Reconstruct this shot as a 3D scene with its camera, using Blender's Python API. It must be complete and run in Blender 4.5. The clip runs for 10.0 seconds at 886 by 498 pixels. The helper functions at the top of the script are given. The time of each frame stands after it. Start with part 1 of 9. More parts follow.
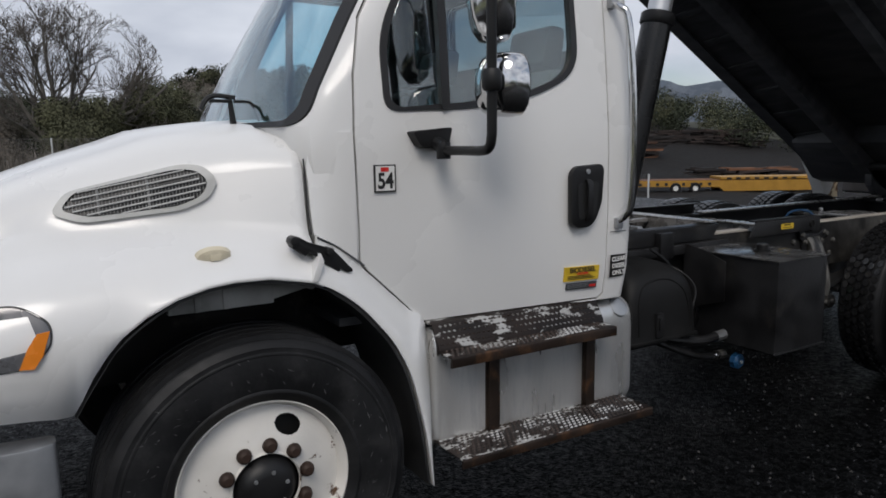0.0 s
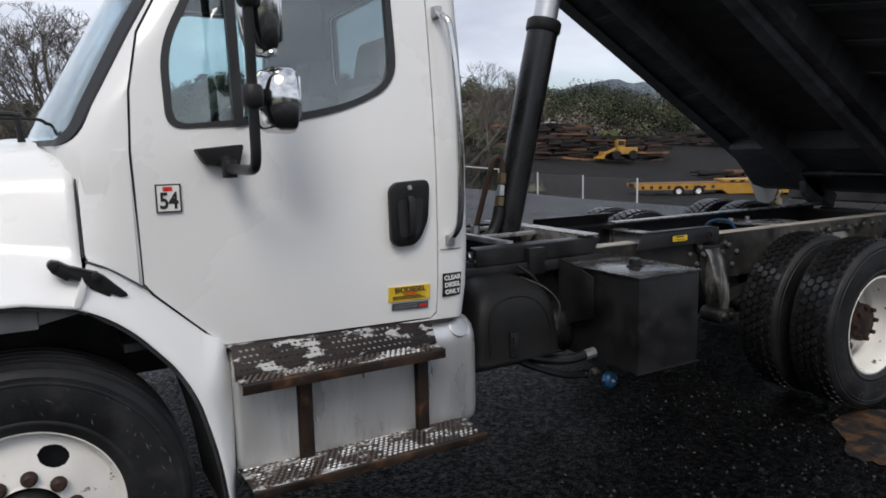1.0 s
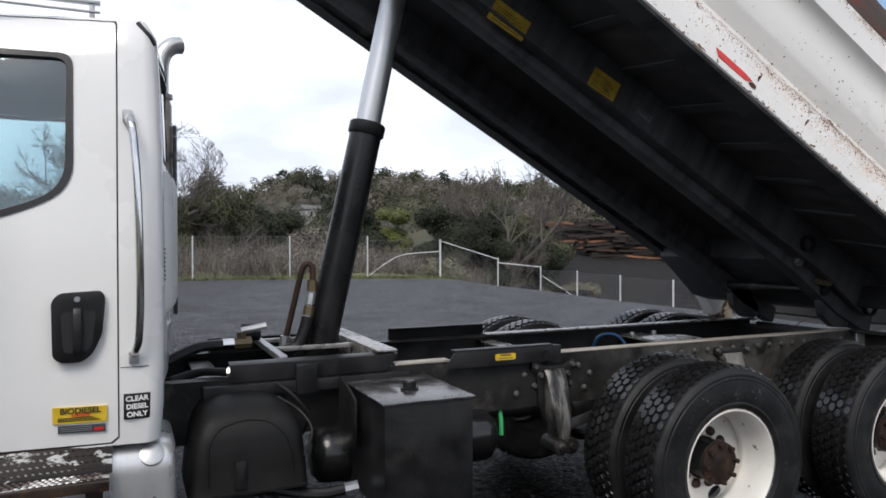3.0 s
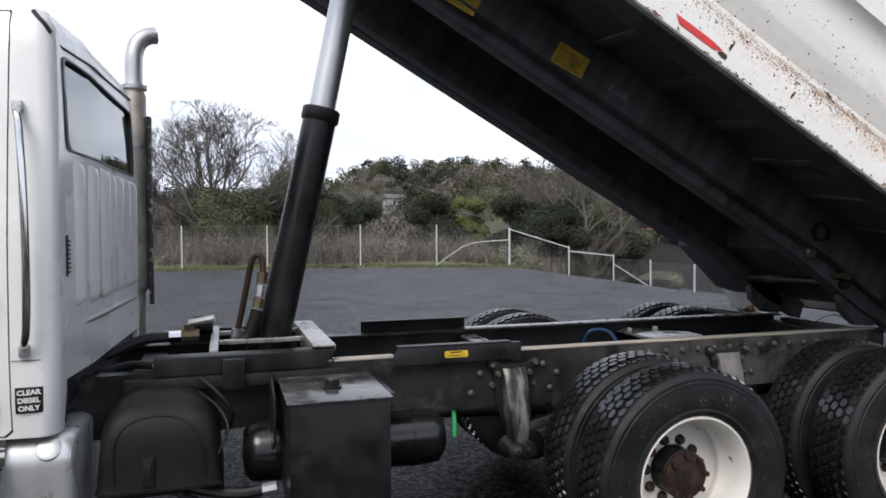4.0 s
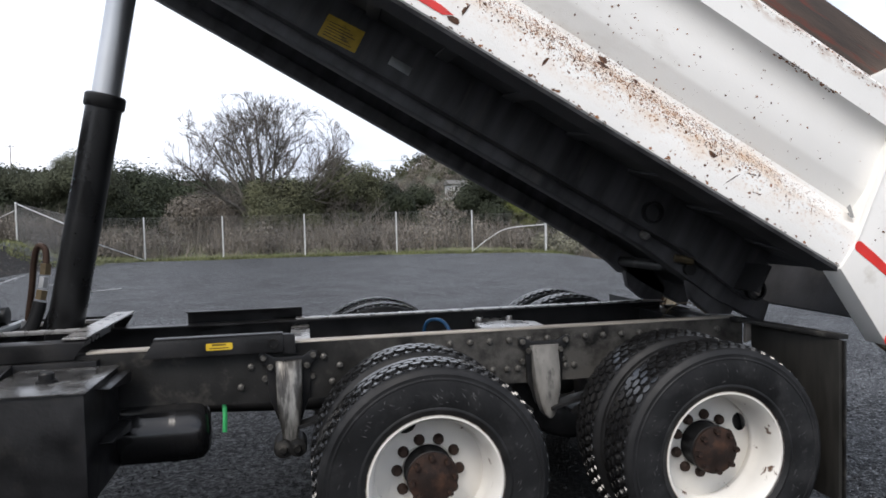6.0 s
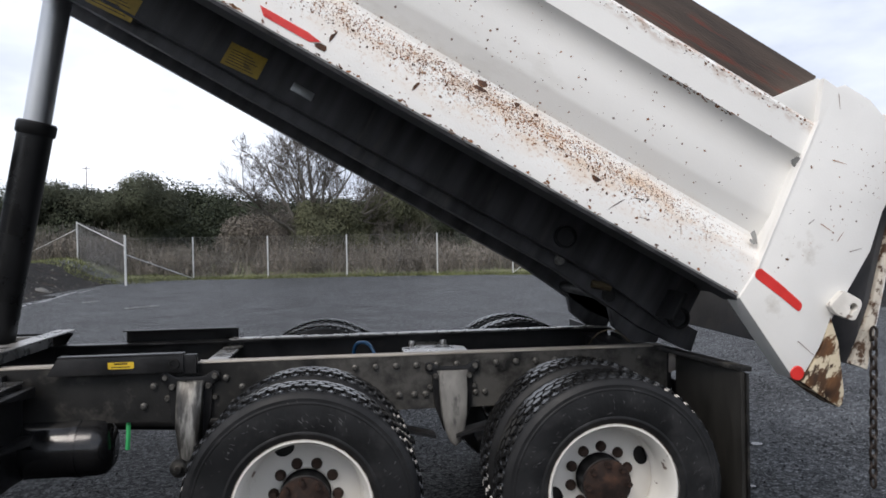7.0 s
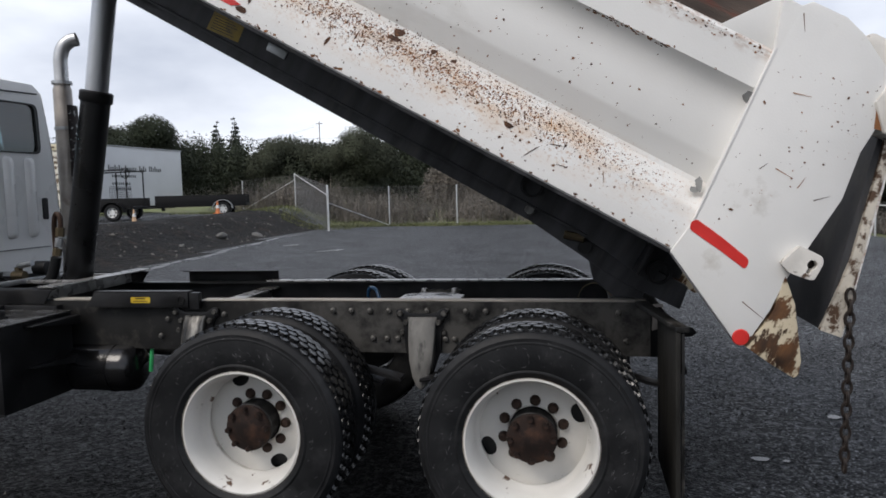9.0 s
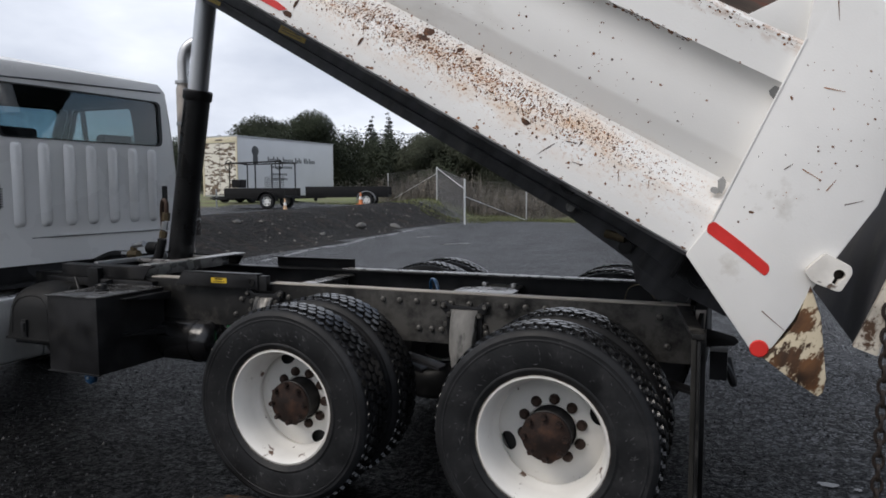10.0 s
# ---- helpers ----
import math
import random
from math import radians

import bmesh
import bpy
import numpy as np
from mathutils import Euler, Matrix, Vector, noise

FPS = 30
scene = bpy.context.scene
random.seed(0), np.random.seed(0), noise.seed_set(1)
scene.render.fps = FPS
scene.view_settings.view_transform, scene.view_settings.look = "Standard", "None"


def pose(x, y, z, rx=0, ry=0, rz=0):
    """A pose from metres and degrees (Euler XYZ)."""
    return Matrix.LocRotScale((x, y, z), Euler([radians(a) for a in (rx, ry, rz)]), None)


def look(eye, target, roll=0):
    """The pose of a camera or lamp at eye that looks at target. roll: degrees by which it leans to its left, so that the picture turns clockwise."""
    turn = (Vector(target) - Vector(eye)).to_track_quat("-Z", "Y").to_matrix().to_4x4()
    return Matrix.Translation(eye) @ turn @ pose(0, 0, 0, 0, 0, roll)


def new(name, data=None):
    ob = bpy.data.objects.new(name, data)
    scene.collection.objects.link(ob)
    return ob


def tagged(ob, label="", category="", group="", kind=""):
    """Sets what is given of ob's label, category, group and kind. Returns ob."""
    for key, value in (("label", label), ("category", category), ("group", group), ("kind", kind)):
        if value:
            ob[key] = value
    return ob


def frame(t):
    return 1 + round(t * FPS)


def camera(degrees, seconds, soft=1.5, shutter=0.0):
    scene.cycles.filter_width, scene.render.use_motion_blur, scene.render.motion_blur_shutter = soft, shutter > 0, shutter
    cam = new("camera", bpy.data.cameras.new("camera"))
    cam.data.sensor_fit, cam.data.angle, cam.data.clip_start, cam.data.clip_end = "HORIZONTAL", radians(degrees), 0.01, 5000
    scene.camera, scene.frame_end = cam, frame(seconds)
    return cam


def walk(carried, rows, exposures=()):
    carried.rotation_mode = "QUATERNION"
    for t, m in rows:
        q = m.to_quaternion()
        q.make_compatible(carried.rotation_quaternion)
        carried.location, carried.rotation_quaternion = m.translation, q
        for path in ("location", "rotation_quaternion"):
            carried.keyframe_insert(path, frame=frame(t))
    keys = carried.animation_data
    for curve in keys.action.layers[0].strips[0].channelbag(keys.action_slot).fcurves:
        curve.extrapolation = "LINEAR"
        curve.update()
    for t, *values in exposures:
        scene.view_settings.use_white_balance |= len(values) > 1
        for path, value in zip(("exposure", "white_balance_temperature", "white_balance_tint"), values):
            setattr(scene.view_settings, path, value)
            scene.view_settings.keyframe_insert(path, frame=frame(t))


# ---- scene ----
cam = camera(64.2, 10.0, soft=1.7)
PATH = [
    (0, (-0.206, -3.163, 1.556), (0.808, -1.464, 1.26), -0.8),
    (0.5, (0.154, -3.279, 1.594), (1.159, -1.572, 1.324), -0.4),
    (1, (0.525, -3.456, 1.589), (1.513, -1.741, 1.304), -1.2),
    (1.5, (0.906, -3.595, 1.608), (1.881, -1.858, 1.425), -1.5),
    (2, (1.25, -3.701, 1.603), (2.23, -1.96, 1.506), -1.7),
    (2.5, (1.617, -3.815, 1.62), (2.532, -2.037, 1.589), -1.1),
    (4, (2.736, -3.93, 1.642), (3.327, -2.02, 1.593), -0.4),
    (4.5, (3.12, -3.98, 1.624), (3.613, -2.043, 1.551), -1.5),
    (5, (3.526, -3.974, 1.616), (4.002, -2.036, 1.496), -1.4),
    (5.5, (3.899, -4.023, 1.621), (4.353, -2.078, 1.518), -1.8),
    (6, (4.257, -4.103, 1.617), (4.655, -2.145, 1.531), -1.4),
    (7.5, (5.444, -4.263, 1.616), (5.564, -2.266, 1.608), -1.3),
    (8, (5.801, -4.287, 1.616), (5.782, -2.288, 1.592), -1.7),
    (8.5, (6.126, -4.268, 1.588), (5.96, -2.279, 1.463), -2.0),
    (9, (6.363, -4.224, 1.599), (5.994, -2.265, 1.44), -1.5),
    (9.5, (6.682, -4.194, 1.588), (6.175, -2.265, 1.444), -0.1),
    (10, (6.926, -4.133, 1.592), (6.159, -2.294, 1.425), -0.3),
]
EXPOSURES = [(0, 0.08), (0.5, 0.24), (1.0, 0.48), (2.0, 0.58), (2.5, 0.67), (4.0, 0.93), (5.5, 1.03), (6.3, 0.98), (7.5, 0.65), (8.5, 0.50), (10.0, 0.46)]
walk(cam, [(t, look(eye, target, roll)) for t, eye, target, roll in PATH], EXPOSURES)

# ---- sky and sun ----
SUN_TURN, SUN_HEIGHT = 215.0, 49.0


def make_world():
    w = bpy.data.worlds.new("overcast_sky")
    scene.world = w
    w.use_nodes = True
    n, l = w.node_tree.nodes, w.node_tree.links
    bg = n["Background"]
    sky = n.new("ShaderNodeTexSky")
    sky.sky_type = "NISHITA"
    sky.sun_disc = False
    sky.sun_elevation, sky.sun_rotation = radians(SUN_HEIGHT), radians(SUN_TURN)
    sky.air_density, sky.dust_density = 1.0, 2.0
    co = n.new("ShaderNodeTexCoord")
    squash = n.new("ShaderNodeMapping")
    squash.inputs["Scale"].default_value = (1.0, 1.0, 2.6)
    l.new(co.outputs["Generated"], squash.inputs["Vector"])
    cover = n.new("ShaderNodeTexNoise")
    cover.inputs["Scale"].default_value, cover.inputs["Detail"].default_value = 1.7, 7.0
    cover.inputs["Distortion"].default_value = 0.4
    shade = n.new("ShaderNodeTexNoise")
    shade.inputs["Scale"].default_value, shade.inputs["Detail"].default_value = 2.6, 6.0
    for node in (cover, shade):
        l.new(squash.outputs["Vector"], node.inputs["Vector"])
    gap = n.new("ShaderNodeValToRGB")
    gap.color_ramp.elements[0].position, gap.color_ramp.elements[1].position = 0.36, 0.50
    l.new(cover.outputs["Fac"], gap.inputs["Fac"])
    cloud = n.new("ShaderNodeValToRGB")
    cloud.color_ramp.elements[0].position, cloud.color_ramp.elements[1].position = 0.32, 0.68
    cloud.color_ramp.elements[0].color = (4.1, 4.5, 5.4, 1)
    cloud.color_ramp.elements[1].color = (8.0, 8.35, 9.1, 1)
    l.new(shade.outputs["Fac"], cloud.inputs["Fac"])
    mix = n.new("ShaderNodeMix")
    mix.data_type = "RGBA"
    l.new(gap.outputs["Color"], mix.inputs["Factor"])
    l.new(sky.outputs["Color"], mix.inputs["A"])
    l.new(cloud.outputs["Color"], mix.inputs["B"])
    l.new(mix.outputs["Result"], bg.inputs["Color"])
    bg.inputs["Strength"].default_value = 0.1


make_world()
sun = new("sun", bpy.data.lights.new("sun", "SUN"))
sun.data.energy, sun.data.angle, sun.data.color = 1.3, radians(26), (1.0, 0.93, 0.86)
sun.matrix_world = look((0, 0, 0), (-math.sin(radians(SUN_TURN)) * math.cos(radians(SUN_HEIGHT)),
                                    -math.cos(radians(SUN_TURN)) * math.cos(radians(SUN_HEIGHT)), -math.sin(radians(SUN_HEIGHT))))


# ---- materials ----
def material(name, colour, rough=0.5, metal=0.0, vary=0.2, scale=3.0, bump=0.1, grain=80.0, second=None, mask=(6.0, 0.6, 0.66),
             coat=0.0, spread=0.12, island=0.0, stretch=(1, 1, 1), depth=0.004, spec=0.5):
    """Principled surface with stains at one scale, grain at another, and a second colour in patches."""
    m = bpy.data.materials.new(name)
    m.use_nodes = True
    n, l = m.node_tree.nodes, m.node_tree.links
    p = n["Principled BSDF"]
    co = n.new("ShaderNodeTexCoord")
    mp = n.new("ShaderNodeMapping")
    mp.inputs["Scale"].default_value = stretch
    l.new(co.outputs["Object"], mp.inputs["Vector"])
    big = n.new("ShaderNodeTexNoise")
    big.inputs["Scale"].default_value, big.inputs["Detail"].default_value = scale, 6.0
    fine = n.new("ShaderNodeTexNoise")
    fine.inputs["Scale"].default_value, fine.inputs["Detail"].default_value = grain, 4.0
    for node in (big, fine):
        l.new(mp.outputs["Vector"], node.inputs["Vector"])
    tone = n.new("ShaderNodeMapRange")
    tone.inputs["From Min"].default_value, tone.inputs["From Max"].default_value = 0.3, 0.7
    tone.inputs["To Min"].default_value, tone.inputs["To Max"].default_value = 1 - vary, 1 + vary
    l.new(big.outputs["Fac"], tone.inputs["Value"])
    paint = n.new("ShaderNodeMix")
    paint.data_type, paint.blend_type = "RGBA", "MULTIPLY"
    paint.inputs["Factor"].default_value = 1.0
    paint.inputs["A"].default_value = (*colour, 1)
    l.new(tone.outputs["Result"], paint.inputs["B"])
    out = paint.outputs["Result"]
    if island:
        geo = n.new("ShaderNodeNewGeometry")
        each = n.new("ShaderNodeMapRange")
        each.inputs["To Min"].default_value, each.inputs["To Max"].default_value = 1 - island, 1 + island
        l.new(geo.outputs["Random Per Island"], each.inputs["Value"])
        mul = n.new("ShaderNodeMix")
        mul.data_type, mul.blend_type = "RGBA", "MULTIPLY"
        mul.inputs["Factor"].default_value = 1.0
        l.new(out, mul.inputs["A"])
        l.new(each.outputs["Result"], mul.inputs["B"])
        out = mul.outputs["Result"]
    if second:
        spot = n.new("ShaderNodeTexNoise")
        spot.inputs["Scale"].default_value, spot.inputs["Detail"].default_value = mask[0], 8.0
        spot.inputs["Roughness"].default_value = 0.65
        l.new(mp.outputs["Vector"], spot.inputs["Vector"])
        edge = n.new("ShaderNodeMapRange")
        edge.inputs["From Min"].default_value, edge.inputs["From Max"].default_value = mask[1], mask[2]
        l.new(spot.outputs["Fac"], edge.inputs["Value"])
        mix = n.new("ShaderNodeMix")
        mix.data_type = "RGBA"
        l.new(edge.outputs["Result"], mix.inputs["Factor"])
        l.new(out, mix.inputs["A"])
        mix.inputs["B"].default_value = (*second, 1)
        out = mix.outputs["Result"]
    l.new(out, p.inputs["Base Color"])
    gloss = n.new("ShaderNodeMapRange")
    gloss.inputs["From Min"].default_value, gloss.inputs["From Max"].default_value = 0.3, 0.7
    gloss.inputs["To Min"].default_value, gloss.inputs["To Max"].default_value = max(0.02, rough - spread), min(1, rough + spread)
    l.new(big.outputs["Fac"], gloss.inputs["Value"])
    l.new(gloss.outputs["Result"], p.inputs["Roughness"])
    p.inputs["Metallic"].default_value = metal
    p.inputs["Specular IOR Level"].default_value = spec
    p.inputs["Coat Weight"].default_value = coat
    p.inputs["Coat Roughness"].default_value = 0.08
    if bump:
        b = n.new("ShaderNodeBump")
        b.inputs["Strength"].default_value, b.inputs["Distance"].default_value = bump, depth
        l.new(fine.outputs["Fac"], b.inputs["Height"])
        l.new(b.outputs["Normal"], p.inputs["Normal"])
    return m


def glass(name, tint, rough=0.0, ior=1.55):
    m = bpy.data.materials.new(name)
    m.use_nodes = True
    p = m.node_tree.nodes["Principled BSDF"]
    p.inputs["Base Color"].default_value = (*tint, 1)
    p.inputs["Transmission Weight"].default_value = 1.0
    p.inputs["Roughness"].default_value = rough
    p.inputs["IOR"].default_value = ior
    return m


def bed_paint():
    """White bed paint with chips all over and a band of rust bleeding along the lower ledge."""
    m = material("bed_white_paint", (0.78, 0.768, 0.74), 0.42, vary=0.07, scale=1.2, bump=0.12, grain=120, coat=0.1)
    n, l = m.node_tree.nodes, m.node_tree.links
    p = n["Principled BSDF"]
    clean = p.inputs["Base Color"].links[0].from_socket
    co = n.new("ShaderNodeTexCoord")
    sep = n.new("ShaderNodeSeparateXYZ")
    l.new(co.outputs["Object"], sep.inputs["Vector"])

    def noise_at(scale, stretch=(1, 1, 1), detail=5.0, rough=0.6):
        mp = n.new("ShaderNodeMapping")
        mp.inputs["Scale"].default_value = stretch
        l.new(co.outputs["Object"], mp.inputs["Vector"])
        t = n.new("ShaderNodeTexNoise")
        t.inputs["Scale"].default_value, t.inputs["Detail"].default_value, t.inputs["Roughness"].default_value = scale, detail, rough
        l.new(mp.outputs["Vector"], t.inputs["Vector"])
        return t.outputs["Fac"]

    def span(value, lo, hi, a=0.0, b=1.0):
        r = n.new("ShaderNodeMapRange")
        r.inputs["From Min"].default_value, r.inputs["From Max"].default_value = lo, hi
        r.inputs["To Min"].default_value, r.inputs["To Max"].default_value = a, b
        l.new(value, r.inputs["Value"])
        return r.outputs["Result"]

    def calc(op, a, b):
        c = n.new("ShaderNodeMath")
        c.operation = op
        for k, v in enumerate((a, b)):
            if isinstance(v, float):
                c.inputs[k].default_value = v
            else:
                l.new(v, c.inputs[k])
        return c.outputs["Value"]

    def over(base, colour, fac):
        x = n.new("ShaderNodeMix")
        x.data_type = "RGBA"
        l.new(fac, x.inputs["Factor"])
        l.new(base, x.inputs["A"])
        x.inputs["B"].default_value = (*colour, 1)
        return x.outputs["Result"]

    height, along = sep.outputs["Z"], sep.outputs["X"]
    ledge = calc("MULTIPLY", span(height, 0.05, 0.20), span(height, 0.34, 0.24))
    stretch = calc("MULTIPLY", span(along, -2.3, -1.5, 0.35, 1.0), span(along, 0.0, -0.7, 0.25, 1.0))
    band = calc("MULTIPLY", ledge, stretch)
    stain = calc("MULTIPLY", band, span(noise_at(5.0, (1, 1, 2)), 0.42, 0.62))
    out = over(clean, (0.60, 0.34, 0.12), calc("MULTIPLY", stain, 0.5))
    fine = calc("MULTIPLY", band, span(noise_at(60.0, (1, 1, 1.2), 4.0, 0.6), 0.56, 0.64))
    out = over(out, (0.42, 0.20, 0.065), calc("MULTIPLY", fine, 0.85))
    rim = calc("MULTIPLY", span(height, 0.81, 0.868), span(noise_at(22.0, (0.6, 1, 1.4), 6.0, 0.7), 0.46, 0.60))
    out = over(out, (0.36, 0.21, 0.12), calc("MULTIPLY", rim, 0.75))
    grime = span(noise_at(3.0, (0.6, 1, 1.5), 6.0, 0.65), 0.60, 0.78, 0.0, 0.30)
    out = over(out, (0.42, 0.38, 0.32), grime)
    l.new(out, p.inputs["Base Color"])
    return m


def worn_tread():
    """Rusty brown steel with flakes of pale paint left on it."""
    return material("worn_step_steel", (0.015, 0.010, 0.008), 0.5, 0.2, 0.6, 7, 0.4, 90, (0.40, 0.40, 0.39), (10.0, 0.55, 0.575), stretch=(0.7, 1.6, 1.6), spec=0.35)


WHITE = material("cab_white_paint", (0.74, 0.738, 0.725), 0.32, vary=0.035, scale=1.1, bump=0.03, grain=30, coat=0.5, depth=0.001)
BED = bed_paint()
POSTPAINT = material("post_white_paint", (0.76, 0.748, 0.72), 0.42, vary=0.07, scale=2.0, bump=0.12, grain=120, coat=0.1, second=(0.45, 0.41, 0.35), mask=(3.0, 0.62, 0.8))
SCAB = material("dark_rust_scab", (0.062, 0.030, 0.018), 0.85, 0.1, 0.5, 14, 0.4, 120, (0.16, 0.07, 0.03), (18, 0.5, 0.62))
STREAK = material("thin_rust_streak", (0.40, 0.22, 0.10), 0.7, 0.0, 0.4, 3, 0.1, 90, island=0.5)
FLAKE = material("bare_rust_flake", (0.18, 0.080, 0.034), 0.8, 0.1, 0.5, 2.2, 0.2, 90, island=0.8)
BLACK = material("black_chassis_paint", (0.0122, 0.0122, 0.013), 0.40, vary=0.5, scale=7, bump=0.25, grain=70, second=(0.028, 0.026, 0.024), mask=(5, 0.56, 0.75), spec=0.3)
GRIME = material("dusty_black_steel", (0.0125, 0.0123, 0.012), 0.42, vary=0.6, scale=5, bump=0.35, grain=60, second=(0.085, 0.080, 0.072), mask=(7, 0.56, 0.74), spec=0.28)
WORN = material("worn_grey_hanger", (0.050, 0.048, 0.045), 0.36, 0.5, 0.5, 9, 0.3, 60, (0.24, 0.235, 0.22), (9, 0.48, 0.66), spec=0.4, stretch=(2.5, 1, 0.5))
CHALK = material("chalky_grey_steel", (0.16, 0.155, 0.145), 0.65, 0.0, 0.3, 14, 0.3, 90, (0.035, 0.034, 0.033), (12, 0.54, 0.7), stretch=(1.5, 1, 0.6))
BOLTED = material("dusty_bolt_head", (0.10, 0.096, 0.088), 0.42, 0.3, 0.4, 20, 0.1, 60, (0.03, 0.028, 0.026), (14, 0.5, 0.66))
UNDER = material("bed_underside_black", (0.056, 0.056, 0.060), 0.55, vary=0.55, scale=3, bump=0.25, grain=50, second=(0.085, 0.081, 0.077), mask=(3.5, 0.54, 0.75), stretch=(3.5, 1, 0.5), spec=0.35)
PLASTIC = material("black_plastic", (0.009, 0.009, 0.0095), 0.45, vary=0.2, scale=10, bump=0.15, grain=250, spec=0.35)
DOME = material("textured_black_cover", (0.0085, 0.0085, 0.0085), 0.5, vary=0.3, scale=5, bump=0.2, grain=200, spec=0.2, second=(0.018, 0.017, 0.016), mask=(6, 0.55, 0.75))
RUBBER = material("tyre_rubber", (0.0112, 0.0115, 0.0124), 0.55, vary=0.4, scale=5, bump=0.3, grain=45, second=(0.03, 0.03, 0.031), mask=(6, 0.50, 0.72), spec=0.25)
TREAD = material("wet_tread_rubber", (0.011, 0.011, 0.0115), 0.20, vary=0.35, scale=14, bump=0.12, grain=60, spec=0.6, spread=0.07)
RIM = material("white_wheel_paint", (0.70, 0.68, 0.64), 0.4, vary=0.1, scale=4, bump=0.15, grain=60, second=(0.10, 0.055, 0.032), mask=(13, 0.635, 0.665))
RUST = material("rusty_hub", (0.020, 0.012, 0.0095), 0.75, 0.1, 0.5, 9, 0.6, 60, (0.062, 0.030, 0.018), (14, 0.48, 0.7), spec=0.3)
GATEEDGE = material("worn_gate_edge", (0.58, 0.53, 0.45), 0.6, 0.0, 0.3, 8, 0.4, 60, (0.08, 0.042, 0.022), (12, 0.52, 0.58))
CHIPPED = material("chipped_white_plate", (0.68, 0.65, 0.60), 0.5, 0.0, 0.2, 8, 0.3, 60, (0.09, 0.048, 0.026), (10, 0.60, 0.64))
RUSTLIP = material("rusted_white_spout", (0.085, 0.038, 0.014), 0.7, 0.1, 0.75, 14, 0.5, 60, (0.58, 0.50, 0.36), (13, 0.505, 0.545), stretch=(1.4, 1, 0.7))
CHROME = material("chrome", (0.62, 0.62, 0.62), 0.09, 1.0, 0.05, 6, 0.02, 60, spread=0.04)
ROD = material("polished_rod", (0.60, 0.61, 0.63), 0.42, 0.75, 0.06, 4, 0.02, 60, stretch=(1, 1, 0.2))
ALU = material("brushed_aluminium", (0.66, 0.66, 0.65), 0.34, 0.7, 0.10, 3, 0.08, 120, (0.48, 0.49, 0.50), (6, 0.5, 0.85), stretch=(5, 5, 0.8))
STEEL = material("galvanised_steel", (0.40, 0.41, 0.42), 0.45, 0.8, 0.25, 8, 0.1, 70)
BARE = material("wet_bare_steel", (0.34, 0.33, 0.32), 0.3, 0.6, 0.3, 12, 0.2, 60)
GLOSSBLACK = material("glossy_black_tank", (0.009, 0.009, 0.0095), 0.2, vary=0.3, scale=6, bump=0.1, grain=50, spec=0.5)
GRILLEDIM = material("dusty_grille_mesh", (0.22, 0.22, 0.215), 0.6, vary=0.2, scale=10, bump=0.05)
GRILLEGREY = material("painted_grille_grey", (0.50, 0.50, 0.49), 0.5, vary=0.1, scale=10, bump=0.05)
MUFFLER = material("grey_muffler", (0.34, 0.31, 0.28), 0.5, 0.4, 0.3, 5, 0.2, 70, (0.14, 0.10, 0.075), (7, 0.58, 0.7))
STACK = material("dull_bright_steel", (0.55, 0.55, 0.55), 0.34, 0.7, 0.15, 6, 0.08, 70)
BRASS = material("brass_fitting", (0.11, 0.085, 0.05), 0.5, 0.6, 0.3, 20, 0.1, 60)
STEPS = worn_tread()
STUD = material("worn_stud_tops", (0.035, 0.022, 0.016), 0.45, 0.3, 0.5, 9, 0.2, 90, (0.46, 0.46, 0.45), (7.0, 0.50, 0.53))
RUSTY = material("dark_rusty_steel", (0.022, 0.014, 0.010), 0.55, 0.2, 0.6, 7, 0.4, 90, (0.09, 0.045, 0.022), (9, 0.52, 0.66), spec=0.35)
PIPE = material("rusty_pipe", (0.045, 0.024, 0.015), 0.6, 0.3, 0.4, 12, 0.3, 90)
WOOD = material("weathered_wood_strip", (0.34, 0.31, 0.27), 0.55, vary=0.35, scale=9, bump=0.3, grain=50, stretch=(0.4, 4, 4))
BOARD = material("dark_weathered_board", (0.07, 0.052, 0.042), 0.75, vary=0.4, scale=5, bump=0.5, grain=40, second=(0.17, 0.035, 0.02), mask=(3, 0.55, 0.66), stretch=(0.5, 5, 5))
YELLOW = material("yellow_sticker", (0.62, 0.42, 0.03), 0.4, vary=0.12, scale=20, bump=0.03)
DULLYELLOW = material("grimy_yellow_sticker", (0.42, 0.28, 0.03), 0.5, vary=0.25, scale=18, bump=0.03, second=(0.10, 0.07, 0.02), mask=(14, 0.6, 0.7))
INK = material("black_ink", (0.012, 0.012, 0.012), 0.45, vary=0.1, bump=0)
RED = material("red_reflective_tape", (0.62, 0.03, 0.025), 0.35, vary=0.12, scale=14, bump=0.05, second=(0.6, 0.5, 0.4), mask=(30, 0.72, 0.75))
STICKER = material("white_sticker", (0.72, 0.72, 0.70), 0.4, vary=0.06, scale=20, bump=0.02)
GREYSTICK = material("dark_grey_sticker", (0.06, 0.065, 0.07), 0.4, vary=0.2, scale=30, bump=0.02)
LINER = material("grey_cab_lining", (0.035, 0.035, 0.037), 0.8, vary=0.15, scale=8, bump=0.2, grain=200)
DASH = material("dark_dashboard", (0.03, 0.032, 0.036), 0.6, vary=0.15, scale=8, bump=0.2, grain=200)
SEAT = material("grey_seat_cloth", (0.09, 0.09, 0.095), 0.9, vary=0.2, scale=10, bump=0.3, grain=300)
RUBSEAL = material("black_window_seal", (0.012, 0.012, 0.013), 0.45, vary=0.1, scale=10, bump=0.05)
